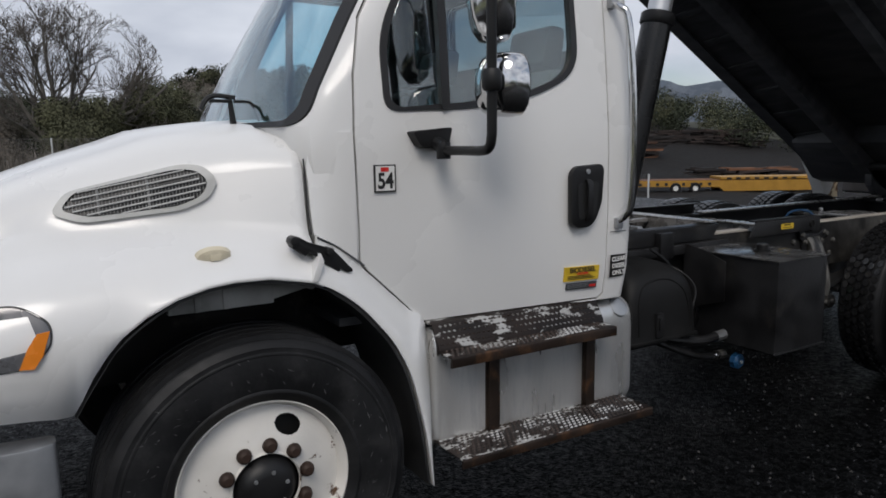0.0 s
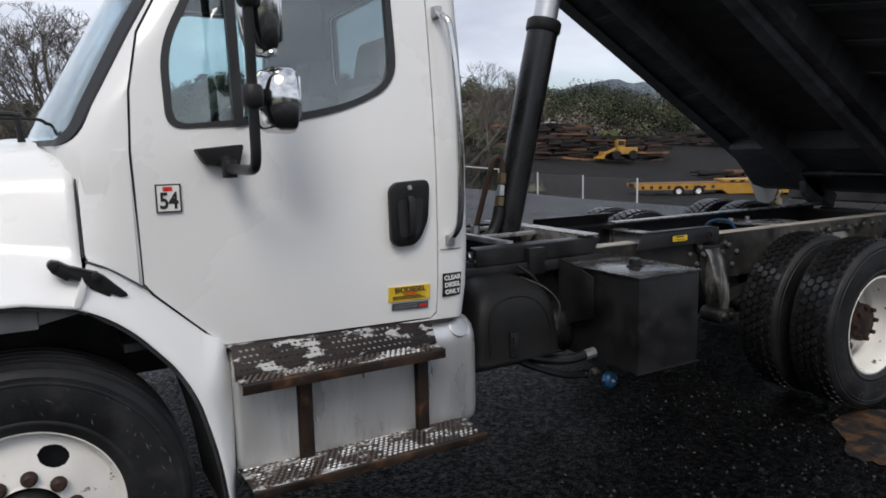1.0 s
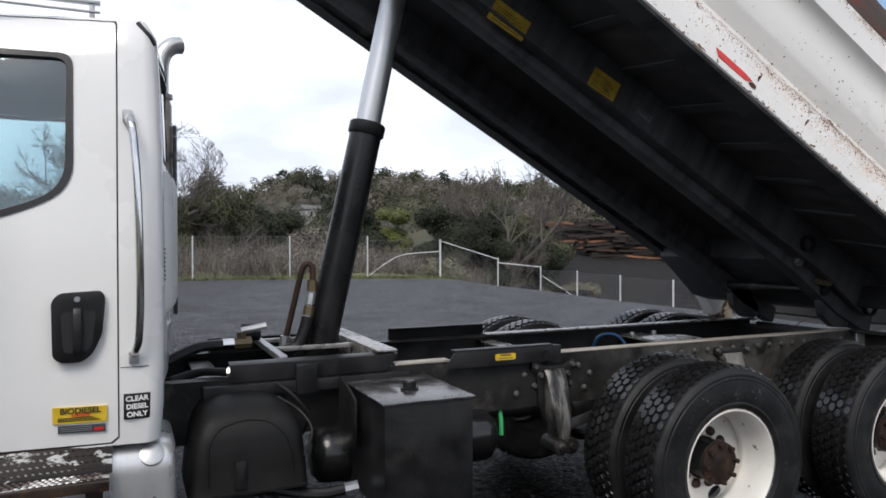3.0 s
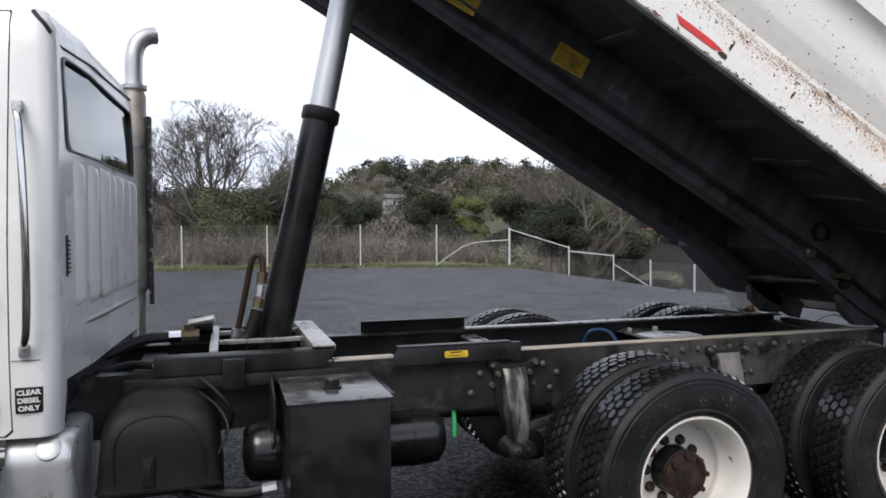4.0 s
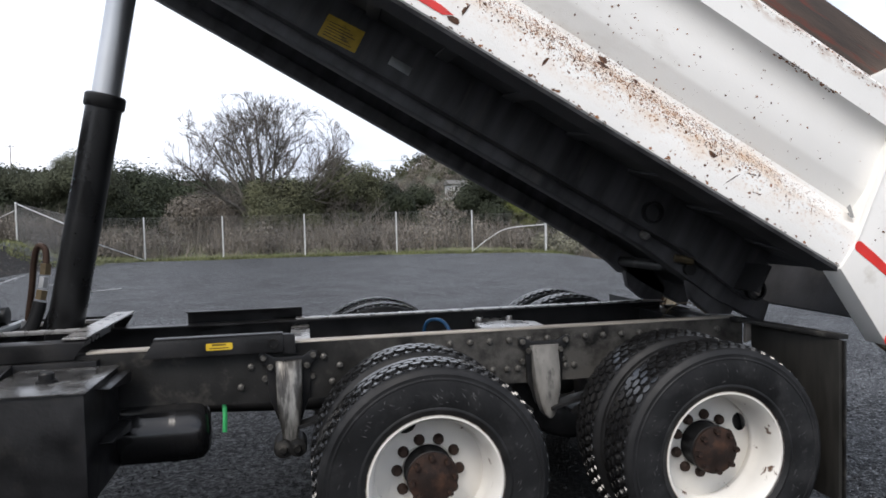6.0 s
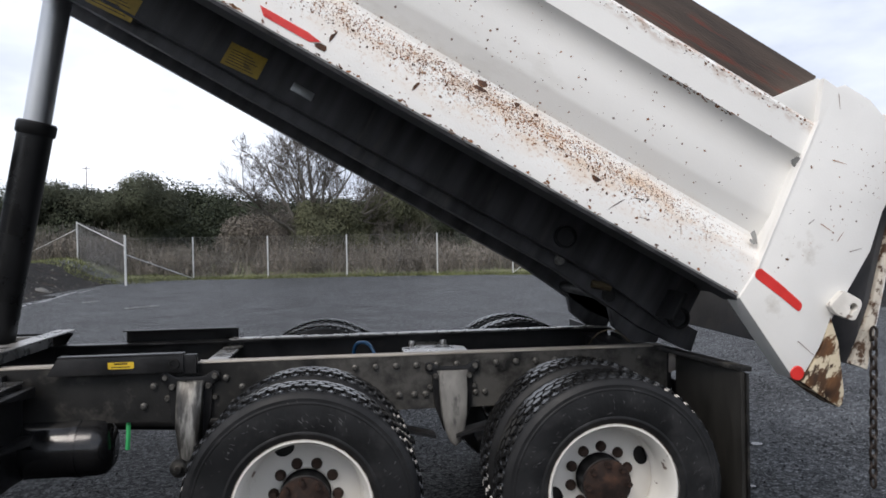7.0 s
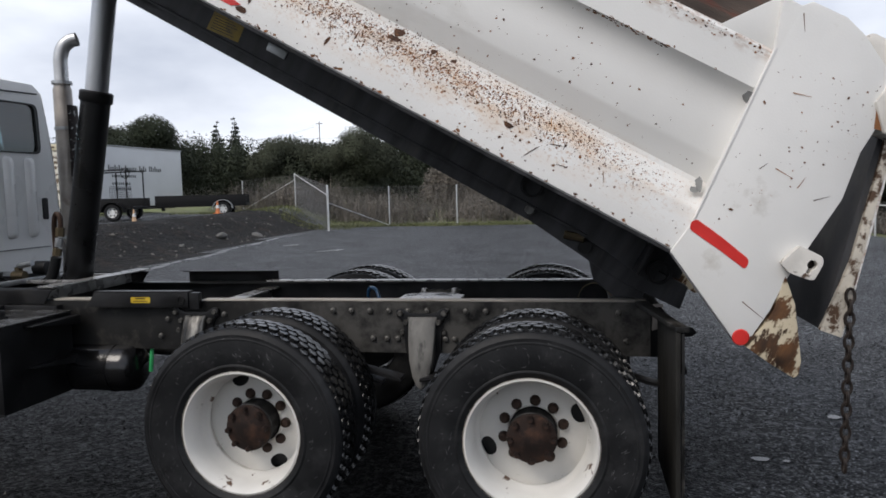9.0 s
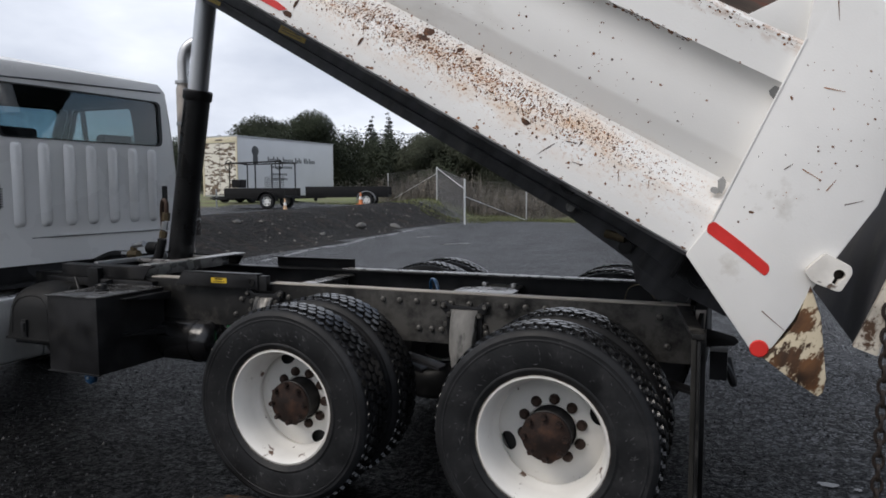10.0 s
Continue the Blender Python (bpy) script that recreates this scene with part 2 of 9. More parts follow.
LENS = material("orange_reflector", (0.75, 0.22, 0.02), 0.25, vary=0.1, scale=20, bump=0.02)
CREAM = material("cream_marker_lens", (0.62, 0.56, 0.42), 0.3, vary=0.1, scale=20, bump=0.02)
SILVER = material("headlight_reflector", (0.13, 0.13, 0.135), 0.25, 0.7, 0.15, 12, 0.05, 40)
BLUE = material("blue_hose", (0.012, 0.06, 0.14), 0.4, vary=0.2, scale=20, bump=0.05)
GREEN = material("green_strap", (0.03, 0.32, 0.10), 0.5, vary=0.2, scale=20, bump=0.05)
GLASS = glass("window_glass", (0.70, 0.87, 0.89), ior=1.85)
TINTED = glass("tinted_rear_glass", (0.23, 0.29, 0.31), ior=1.65)
SHIELD = glass("windscreen_glass", (0.50, 0.76, 0.88), ior=1.9)


# ---- building helpers ----
class Geo:
    """Collects simple solids into one mesh."""

    def __init__(self):
        self.v, self.f = [], []

    def add(self, verts, faces):
        k = len(self.v)
        self.v += [tuple(p) for p in verts]
        self.f += [tuple(k + i for i in face) for face in faces]
        return self

    def box(self, c, s, m=None):
        """Centre and full size, turned by m about its centre."""
        pts = [Vector((x * s[0] / 2, y * s[1] / 2, z * s[2] / 2)) for x in (-1, 1) for y in (-1, 1) for z in (-1, 1)]
        pts = [(m @ p if m else p) + Vector(c) for p in pts]
        return self.add(pts, [(0, 1, 3, 2), (4, 6, 7, 5), (0, 4, 5, 1), (2, 3, 7, 6), (0, 2, 6, 4), (1, 5, 7, 3)])

    def span(self, a, b):
        return self.box([(p + q) / 2 for p, q in zip(a, b)], [abs(q - p) for p, q in zip(a, b)])

    def prism(self, pts, axis, a, b):
        """Outline in the plane across axis (in the order of the other two axes), from a to b along it."""
        def place(p, h):
            q = list(p)
            q.insert("xyz".index(axis), h)
            return q
        n = len(pts)
        faces = [tuple(range(n))[::-1], tuple(range(n, 2 * n))] + [(i, (i + 1) % n, n + (i + 1) % n, n + i) for i in range(n)]
        return self.add([place(p, a) for p in pts] + [place(p, b) for p in pts], faces)

    def lathe(self, profile, centre, axis="y", segs=48, closed=False, sign=1):
        """Turns a profile of (radius, height) about an axis through centre."""
        n = len(profile)
        pts = []
        for k in range(segs):
            c, s = math.cos(2 * math.pi * k / segs), math.sin(2 * math.pi * k / segs)
            for r, h in profile:
                q = {"y": (r * c, sign * h, r * s), "x": (sign * h, r * c, r * s), "z": (r * c, r * s, sign * h)}[axis]
                pts.append([q[i] + centre[i] for i in range(3)])
        faces = []
        for k in range(segs):
            j = (k + 1) % segs
            for i in range(n if closed else n - 1):
                i2 = (i + 1) % n
                faces.append((k * n + i, k * n + i2, j * n + i2, j * n + i))
        if not closed:
            faces += [tuple(k * n for k in range(segs)), tuple(k * n + n - 1 for k in range(segs))[::-1]]
        return self.add(pts, faces)

    def tube(self, path, r, segs=10, ends=True):
        """A round bar along a path; r is one radius or one for each point."""
        path = [Vector(p) for p in path]
        rad = r if isinstance(r, (list, tuple)) else [r] * len(path)
        n, pts = len(path), []
        side = None
        for i, p in enumerate(path):
            d = (path[min(i + 1, n - 1)] - path[max(i - 1, 0)]).normalized()
            if side is None:
                side = d.orthogonal().normalized()
            side = (side - d * side.dot(d)).normalized()
            up = d.cross(side)
            pts += [p + rad[i] * (math.cos(2 * math.pi * k / segs) * side + math.sin(2 * math.pi * k / segs) * up) for k in range(segs)]
        faces = [(i * segs + k, i * segs + (k + 1) % segs, (i + 1) * segs + (k + 1) % segs, (i + 1) * segs + k) for i in range(n - 1) for k in range(segs)]
        if ends:
            faces += [tuple(range(segs))[::-1], tuple(range((n - 1) * segs, n * segs))]
        return self.add(pts, faces)

    def loft(self, rows, caps=True, loop=True):
        n, k = len(rows[0]), len(rows)
        m = n if loop else n - 1
        faces = [(a * n + i, a * n + (i + 1) % n, (a + 1) * n + (i + 1) % n, (a + 1) * n + i) for a in range(k - 1) for i in range(m)]
        if caps:
            faces += [tuple(range(n))[::-1], tuple(range((k - 1) * n, k * n))]
        return self.add([p for row in rows for p in row], faces)

    def mesh(self, name, bevel=0.0, angle=35, segs=2, fix=True):
        me = bpy.data.meshes.new(name)
        me.from_pydata(self.v, [], self.f)
        if fix or bevel:
            bm = bmesh.new()
            bm.from_mesh(me)
            if fix:
                bmesh.ops.recalc_face_normals(bm, faces=bm.faces)
            if bevel:
                sharp = [e for e in bm.edges if len(e.link_faces) == 2 and e.calc_face_angle(0) > radians(30)]
                bmesh.ops.bevel(bm, geom=sharp, offset=bevel, segments=segs, profile=0.6, affect="EDGES", clamp_overlap=True)
            bm.to_mesh(me)
            bm.free()
        me.shade_smooth()
        me.set_sharp_from_angle(angle=radians(angle))
        return me


def part(name, geo, mat, parent=None, label="", bevel=0.0, angle=35, m=None, fix=True):
    """One mesh object from a Geo or a mesh, under a thing or a part."""
    me = geo.mesh(name, bevel, angle, fix=fix) if isinstance(geo, Geo) else geo
    if mat and not me.materials:
        me.materials.append(mat)
    ob = new(name, me)
    if parent:
        ob.parent = parent
    if m is not None:
        ob.matrix_basis = m
    return tagged(ob, label)


def thing(name, label, category, m=None, group="", kind=""):
    """An empty at a thing's base."""
    ob = new(name)
    ob.empty_display_size = 0.1
    if m is not None:
        ob.matrix_basis = m
    return tagged(ob, label, category, group, kind)


def boolean(ob, cutter, op="DIFFERENCE"):
    """Cuts a mesh with another, which is then gone."""
    mod = ob.modifiers.new("cut", "BOOLEAN")
    mod.operation, mod.object, mod.solver = op, cutter, "EXACT"
    bpy.context.view_layer.update()
    me = bpy.data.meshes.new_from_object(ob.evaluated_get(bpy.context.evaluated_depsgraph_get()))
    ob.modifiers.clear()
    ob.data = me
    bpy.data.objects.remove(cutter)
    me.shade_smooth()
    me.set_sharp_from_angle(angle=radians(35))
    return ob


def rounded(pts, r, segs=5):
    """A polygon with its corners rounded; r is one radius or one for each corner."""
    out, n = [], len(pts)
    for i, p in enumerate(pts):
        p, a, b = Vector(p), Vector(pts[i - 1]), Vector(pts[(i + 1) % n])
        rad = r[i] if isinstance(r, (list, tuple)) else r
        if rad <= 0:
            out.append(tuple(p))
            continue
        da, db = (a - p), (b - p)
        cut = min(rad, da.length * 0.48, db.length * 0.48)
        s, e = p + da.normalized() * cut, p + db.normalized() * cut
        for k in range(segs + 1):
            t = k / segs
            out.append(tuple((1 - t) ** 2 * s + 2 * t * (1 - t) * p + t * t * e))
    return out


def curve(pts, steps=8):
    """A smooth line through points."""
    P = [Vector(p) for p in pts]
    P = [2 * P[0] - P[1]] + P + [2 * P[-1] - P[-2]]
    out = []
    for i in range(1, len(P) - 2):
        for k in range(steps):
            t = k / steps
            a, b, c, d = P[i - 1:i + 3]
            out.append(0.5 * (2 * b + (c - a) * t + (2 * a - 5 * b + 4 * c - d) * t * t + (3 * b - a - 3 * c + d) * t ** 3))
    return out + [P[-2]]


def blend(x, table):
    """Straight lines between the rows of a table of (x, value)."""
    return float(np.interp(x, [r[0] for r in table], [r[1] for r in table]))


def lettering(text, size, depth=0.0008, stretch=1.0, bold=0.0):
    """The mesh of a line of text, its middle at the origin, in the x-z plane and facing -y."""
    cu = bpy.data.curves.new("text", "FONT")
    cu.body, cu.size, cu.align_x, cu.align_y, cu.extrude = text, size, "CENTER", "CENTER", depth
    cu.offset = bold
    tmp = new("text", cu)
    bpy.context.view_layer.update()
    me = bpy.data.meshes.new_from_object(tmp.evaluated_get(bpy.context.evaluated_depsgraph_get()))
    bpy.data.objects.remove(tmp)
    me.transform(pose(0, 0, 0, 90, 0, 0) @ Matrix.Diagonal((stretch, 1, 1, 1)))
    return me


# ---- ground and distance ----
def gravel_ground():
    """Wet dark gravel: small stones of uneven tone, sky sheen painted paler far out."""
    m = material("dark_wet_gravel", (0.0052, 0.0055, 0.0060), 0.46, vary=0.75, scale=1.0, bump=0, spec=0.07, spread=0.12)
    n, l = m.node_tree.nodes, m.node_tree.links
    p = n["Principled BSDF"]
    base = p.inputs["Base Color"].links[0].from_socket
    co = n.new("ShaderNodeTexCoord")
    stones = n.new("ShaderNodeTexVoronoi")
    stones.inputs["Scale"].default_value = 85.0
    l.new(co.outputs["Object"], stones.inputs["Vector"])
    tone = n.new("ShaderNodeSeparateColor")
    l.new(stones.outputs["Color"], tone.inputs["Color"])
    light = n.new("ShaderNodeMapRange")
    light.inputs["From Min"].default_value, light.inputs["From Max"].default_value = 0.89, 1.0
    l.new(tone.outputs["Red"], light.inputs["Value"])
    mix = n.new("ShaderNodeMix")
    mix.data_type = "RGBA"
    mix.inputs["B"].default_value = (0.070, 0.072, 0.076, 1)
    l.new(light.outputs["Result"], mix.inputs["Factor"])
    l.new(base, mix.inputs["A"])
    l.new(mix.outputs["Result"], p.inputs["Base Color"])
    chips = n.new("ShaderNodeTexVoronoi")
    chips.inputs["Scale"].default_value = 27.0
    l.new(co.outputs["Object"], chips.inputs["Vector"])
    chip_tone = n.new("ShaderNodeSeparateColor")
    l.new(chips.outputs["Color"], chip_tone.inputs["Color"])
    chip_light = n.new("ShaderNodeMapRange")
    chip_light.inputs["From Min"].default_value, chip_light.inputs["From Max"].default_value = 0.88, 1.0
    chip_light.inputs["To Max"].default_value = 0.6
    l.new(chip_tone.outputs["Green"], chip_light.inputs["Value"])
    mix2 = n.new("ShaderNodeMix")
    mix2.data_type = "RGBA"
    mix2.inputs["B"].default_value = (0.042, 0.043, 0.046, 1)
    l.new(chip_light.outputs["Result"], mix2.inputs["Factor"])
    l.new(mix.outputs["Result"], mix2.inputs["A"])
    # grazing sky sheen painted in as paler far gravel, darker beside the truck
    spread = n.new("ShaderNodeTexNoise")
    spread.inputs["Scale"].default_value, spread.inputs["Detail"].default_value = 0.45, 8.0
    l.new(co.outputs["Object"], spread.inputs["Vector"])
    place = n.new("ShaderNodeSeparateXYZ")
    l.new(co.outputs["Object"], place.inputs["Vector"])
    far_sheen = None
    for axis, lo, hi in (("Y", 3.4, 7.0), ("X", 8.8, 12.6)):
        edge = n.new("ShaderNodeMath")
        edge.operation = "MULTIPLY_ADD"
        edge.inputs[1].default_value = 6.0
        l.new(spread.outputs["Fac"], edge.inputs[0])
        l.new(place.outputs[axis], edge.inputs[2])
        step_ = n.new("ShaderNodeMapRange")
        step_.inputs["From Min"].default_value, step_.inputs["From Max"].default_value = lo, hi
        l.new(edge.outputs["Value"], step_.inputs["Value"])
        if far_sheen is None:
            far_sheen = step_.outputs["Result"]
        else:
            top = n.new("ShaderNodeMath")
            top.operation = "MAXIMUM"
            l.new(far_sheen, top.inputs[0])
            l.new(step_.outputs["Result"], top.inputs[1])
            far_sheen = top.outputs["Value"]
    sheen_tone = n.new("ShaderNodeMapRange")
    sheen_tone.inputs["To Min"].default_value, sheen_tone.inputs["To Max"].default_value = 0.20, 5.2
    l.new(far_sheen, sheen_tone.inputs["Value"])
    with_sheen = n.new("ShaderNodeMix")
    with_sheen.data_type, with_sheen.blend_type = "RGBA", "MULTIPLY"
    with_sheen.inputs["Factor"].default_value = 1.0
    l.new(mix2.outputs["Result"], with_sheen.inputs["A"])
    l.new(sheen_tone.outputs["Result"], with_sheen.inputs["B"])
    l.new(with_sheen.outputs["Result"], p.inputs["Base Color"])
    b = n.new("ShaderNodeBump")
    b.inputs["Strength"].default_value, b.inputs["Distance"].default_value = 1.0, 0.008
    b.invert = True
    l.new(stones.outputs["Distance"], b.inputs["Height"])
    coarse = n.new("ShaderNodeTexNoise")
    coarse.inputs["Scale"].default_value, coarse.inputs["Detail"].default_value = 3.2, 9.0
    coarse.inputs["Roughness"].default_value = 0.62
    l.new(co.outputs["Object"], coarse.inputs["Vector"])
    film = n.new("ShaderNodeTexNoise")
    film.inputs["Scale"].default_value, film.inputs["Detail"].default_value = 30.0, 8.0
    film.inputs["Roughness"].default_value = 0.78
    l.new(co.outputs["Object"], film.inputs["Vector"])
    for socket, dry, wet in (("Specular IOR Level", 0.02, 0.32), ("Roughness", 0.52, 0.26)):
        r = n.new("ShaderNodeMapRange")
        r.inputs["From Min"].default_value, r.inputs["From Max"].default_value = 0.46, 0.74
        r.inputs["To Min"].default_value, r.inputs["To Max"].default_value = dry, wet
        l.new(film.outputs["Fac"], r.inputs["Value"])
        l.new(r.outputs["Result"], p.inputs[socket])
    b2 = n.new("ShaderNodeBump")
    b2.inputs["Strength"].default_value, b2.inputs["Distance"].default_value = 0.8, 0.050
    l.new(coarse.outputs["Fac"], b2.inputs["Height"])
    l.new(b2.outputs["Normal"], b.inputs["Normal"])
    l.new(b.outputs["Normal"], p.inputs["Normal"])
    return m


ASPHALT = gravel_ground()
EARTH = material("dark_earth_bank", (0.011, 0.0104, 0.010), 0.9, spec=0.2, vary=0.5, scale=0.6, bump=1.0, grain=7, second=(0.030, 0.023, 0.019), mask=(2.4, 0.52, 0.66), depth=0.16)
MEADOW = material("winter_grass", (0.13, 0.15, 0.052), 0.9, vary=0.45, scale=0.25, bump=0.8, grain=6, second=(0.09, 0.075, 0.045), mask=(0.5, 0.45, 0.62), depth=0.08)
WOODS = material("wooded_hill_floor", (0.05, 0.052, 0.032), 0.95, vary=0.5, scale=0.05, bump=0.4, grain=2, second=(0.10, 0.09, 0.06), mask=(0.06, 0.5, 0.65), depth=0.1)


def smooth(a, b, x):
    t = min(max((x - a) / (b - a), 0.0), 1.0)
    return t * t * (3 - 2 * t)


def lot_edge(y):
    """Where the level lot ends at the foot of the earth bank."""
    return blend(y, [(-30, -2.5), (8, -3.6), (13, -4.0), (19, -4.7), (24.5, -4.9), (29, -5.6), (40, -7)])


def ground_z(x, y):
    z = -0.165 * max(0.0, x - 13.8) * smooth(13.8, 17.0, x) if x < 32 else -3.0
    if x > 30:
        z += min(9.0, 0.125 * max(0.0, y - 43)) * smooth(30, 44, x)
    z += 0.1 * smooth(8, 27, y)
    if -12 < y < 12:
        z += blend(x, [(-6, -0.05), (0.4, -0.085), (4.8, -0.035), (6.2, -0.03), (11, 0.0)]) * smooth(12, 4, abs(y))
    e = lot_edge(y) - x
    if e > 0:
        rise = 0.70 * smooth(0.0, 3.0, e) + 0.20 * smooth(0.8, 2.6, e) * smooth(5.0, 3.0, e) + 0.012 * max(0.0, e - 4)
        z += rise * smooth(50, 40, y) if y > 25 and e < 6 else rise
        z += 0.10 * noise.noise((x * 0.8, y * 0.8, 2.0)) * smooth(0, 1.5, e) * smooth(8.0, 3.0, e)
    back = smooth(29.5, 33.0, y - 0.12 * min(0.0, x))
    if y > 29:
        z += 0.25 * back * noise.noise((x * 0.25, y * 0.25, 5.0))
    far = math.hypot(x - 5, y)
    if y > 55:
        hill = smooth(60, 240, y) * (11.5 * math.exp(-((x - 75) / 75) ** 2) + 6.0 * math.exp(-((x + 60) / 70) ** 2) + 3.0)
        z += hill * smooth(115, 45, x - 0.25 * y)
    z += 0.02 * noise.noise((x * 0.3, y * 0.3, 0.0))
    return z


def build_ground():
    def axis(lo, hi, near0, near1, fine, grow):
        out, v = [], near0
        while v < near1:
            out.append(v)
            v += fine
        step, w = fine, near1
        while w < hi:
            out.append(w)
            step *= grow
            w += step
        out.append(hi)
        step, w, left = fine, near0, []
        while w > lo:
            step *= grow
            w -= step
            left.append(max(w, lo))
        return left[::-1] + out
    xs, ys = axis(-2600, 2600, -16, 34, 0.55, 1.16), axis(-2600, 2600, -8, 36, 0.55, 1.16)
    verts = [(x, y, ground_z(x, y)) for y in ys for x in xs]
    n = len(xs)
    me = bpy.data.meshes.new("ground")
    faces = [(j * n + i, j * n + i + 1, (j + 1) * n + i + 1, (j + 1) * n + i) for j in range(len(ys) - 1) for i in range(n - 1)]
    me.from_pydata(verts, [], faces)
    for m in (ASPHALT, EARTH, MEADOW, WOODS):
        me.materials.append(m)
    for p in me.polygons:
        x, y, _ = p.center
        e = lot_edge(y) - x
        kind = 0
        if e > 0.0:
            kind = 1 if e < 3.4 and y < 29 else 0
            if e > 11 + 2 * noise.noise((x * 0.3, y * 0.3, 1)) or y > 31:
                kind = 2
        fence_line = blend(x, [(-12, 30.5), (-2, 28.0), (4.5, 27.6), (8.6, 26.9), (11.8, 25.9), (14.5, 24.1), (20, 30), (34, 38)]) - 0.5 + 0.4 * noise.noise((x * 0.5, 3, 1))
        if x > -6 and x < 34 and y > fence_line:
            kind = 2
        if y > 60 or x > 80 or x < -60 or y < -80:
            kind = 3
        if 36 < x < 125 and 20 < y < 112 and y < 0.9 * x + 34 and x + 0.3 * noise.noise((x * 0.05, y * 0.05, 7)) > 36:
            kind = 1
        p.material_index = kind
    me.shade_smooth()
    ob = new("ground", me)
    return tagged(ob, "dark wet gravel lot with earth bank and grassy verge", "ground", kind="structure")


build_ground()

# gravel round the truck
def build_gravel():
    rnd = random.Random(4)
    g = Geo()
    for _ in range(9000):
        d = rnd.random() ** 1.6
        x, y = rnd.uniform(-1.0, 10.5), -2.6 + d * 9.5
        s = rnd.uniform(0.006, 0.017)
        a = rnd.uniform(0, 6.3)
        z = ground_z(x, y)
        c, k = math.cos(a) * s, math.sin(a) * s
        h = s * rnd.uniform(0.5, 1.0)
        g.add([(x + c, y + k, z - 0.002), (x - k, y + c, z - 0.002), (x - c * 0.9, y - k * 0.9, z - 0.002), (x + k, y - c, z - 0.002), (x + c * 0.2, y + k * 0.3, z + h)],
              [(0, 1, 4), (1, 2, 4), (2, 3, 4), (3, 0, 4)])
    me = g.mesh("gravel", angle=20, fix=False)
    me.materials.append(material("loose_gravel", (0.008, 0.008, 0.009), 0.5, vary=0.3, scale=20, bump=0.2, island=0.95, spec=0.25))
    tagged(new("gravel", me), "loose dark gravel stones scattered on the lot", "gravel", kind="stuff")


build_gravel()


def blotch(name, cx, cy, rx, ry, mat, label, seed, category, turn=0.0):
    rnd = random.Random(seed)
    pts = []
    for k in range(40):
        a = 2 * math.pi * k / 40
        r = 1 + 0.35 * noise.noise((math.cos(a) * 1.4, math.sin(a) * 1.4, seed)) + 0.18 * noise.noise((math.cos(a) * 5, math.sin(a) * 5, seed))
        u, v = rx * r * math.cos(a), ry * r * math.sin(a)
        pts.append((cx + u * math.cos(turn) - v * math.sin(turn), cy + u * math.sin(turn) + v * math.cos(turn)))
    g = Geo().add([(x, y, ground_z(x, y) + 0.006) for x, y in pts], [tuple(range(40))])
    me = g.mesh(name, fix=False)
    me.materials.append(mat)
    tagged(new(name, me), label, category, kind="structure")


blotch("ground_stain", 4.47, -1.42, 0.45, 0.22, material("orange_mud", (0.060, 0.030, 0.012), 0.75, vary=0.5, scale=5, bump=0.8, grain=60, second=(0.007, 0.0072, 0.0075), mask=(9, 0.42, 0.56), spec=0.25), "patch of orange mud on the gravel", 3, "mud", 0.5)
PUDDLE = material("shallow_puddle", (0.035, 0.035, 0.037), 0.2, vary=0.3, scale=4, bump=0.05, grain=20)
for k, (x, y, a, b) in enumerate(((7.42, 0.1, 0.05, 0.035), (7.56, 0.08, 0.02, 0.02), (8.1, 0.94, 0.05, 0.04), (-0.6, 15.0, 0.5, 0.25), (-2.6, 17.0, 0.3, 0.2))):
    blotch("puddle", x, y, a, b, PUDDLE, "small puddle reflecting the sky", 11 + k, "puddle", 0.3 * k)
GUTTER = material("pale_wet_gutter", (0.055, 0.055, 0.056), 0.3, vary=0.6, scale=3, bump=0.4)
for k, (x, y) in enumerate(((-3.55, 10.2), (-3.75, 12.0), (-3.95, 13.9), (-4.2, 15.9), (-4.45, 18.0), (-4.6, 20.1), (-4.7, 22.0))):
    blotch("gutter_water", x + 0.22 + 0.07 * (-1) ** k, y, 0.09, 1.35, GUTTER, "pale wet line at the foot of the bank", 30 + k, "puddle", 0.12)

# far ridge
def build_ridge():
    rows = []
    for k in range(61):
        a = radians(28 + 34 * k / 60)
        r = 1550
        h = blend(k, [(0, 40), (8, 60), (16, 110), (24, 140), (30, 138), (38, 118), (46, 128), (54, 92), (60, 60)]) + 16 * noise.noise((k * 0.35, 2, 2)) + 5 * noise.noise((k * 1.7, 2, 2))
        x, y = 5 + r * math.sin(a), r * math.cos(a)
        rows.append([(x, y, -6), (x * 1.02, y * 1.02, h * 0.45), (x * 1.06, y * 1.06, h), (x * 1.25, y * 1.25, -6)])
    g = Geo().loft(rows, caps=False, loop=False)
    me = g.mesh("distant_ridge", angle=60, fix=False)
    # distance haze is mixed into both ridge colours
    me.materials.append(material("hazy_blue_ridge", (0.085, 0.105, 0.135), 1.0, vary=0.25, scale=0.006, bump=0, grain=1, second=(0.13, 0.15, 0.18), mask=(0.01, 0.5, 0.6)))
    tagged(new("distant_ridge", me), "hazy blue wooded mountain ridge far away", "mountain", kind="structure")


build_ridge()

# ---- plants ----
BARK = material("grey_bark", (0.10, 0.092, 0.082), 0.9, vary=0.3, scale=3, bump=0.4, grain=20)
TWIG = material("bare_grey_twigs", (0.085, 0.075, 0.068), 0.9, vary=0.25, scale=2, bump=0)
OAK = material("dark_evergreen_oak_leaves", (0.036, 0.043, 0.028), 0.85, vary=0.45, scale=0.3, bump=0, island=0.22, spec=0.12)
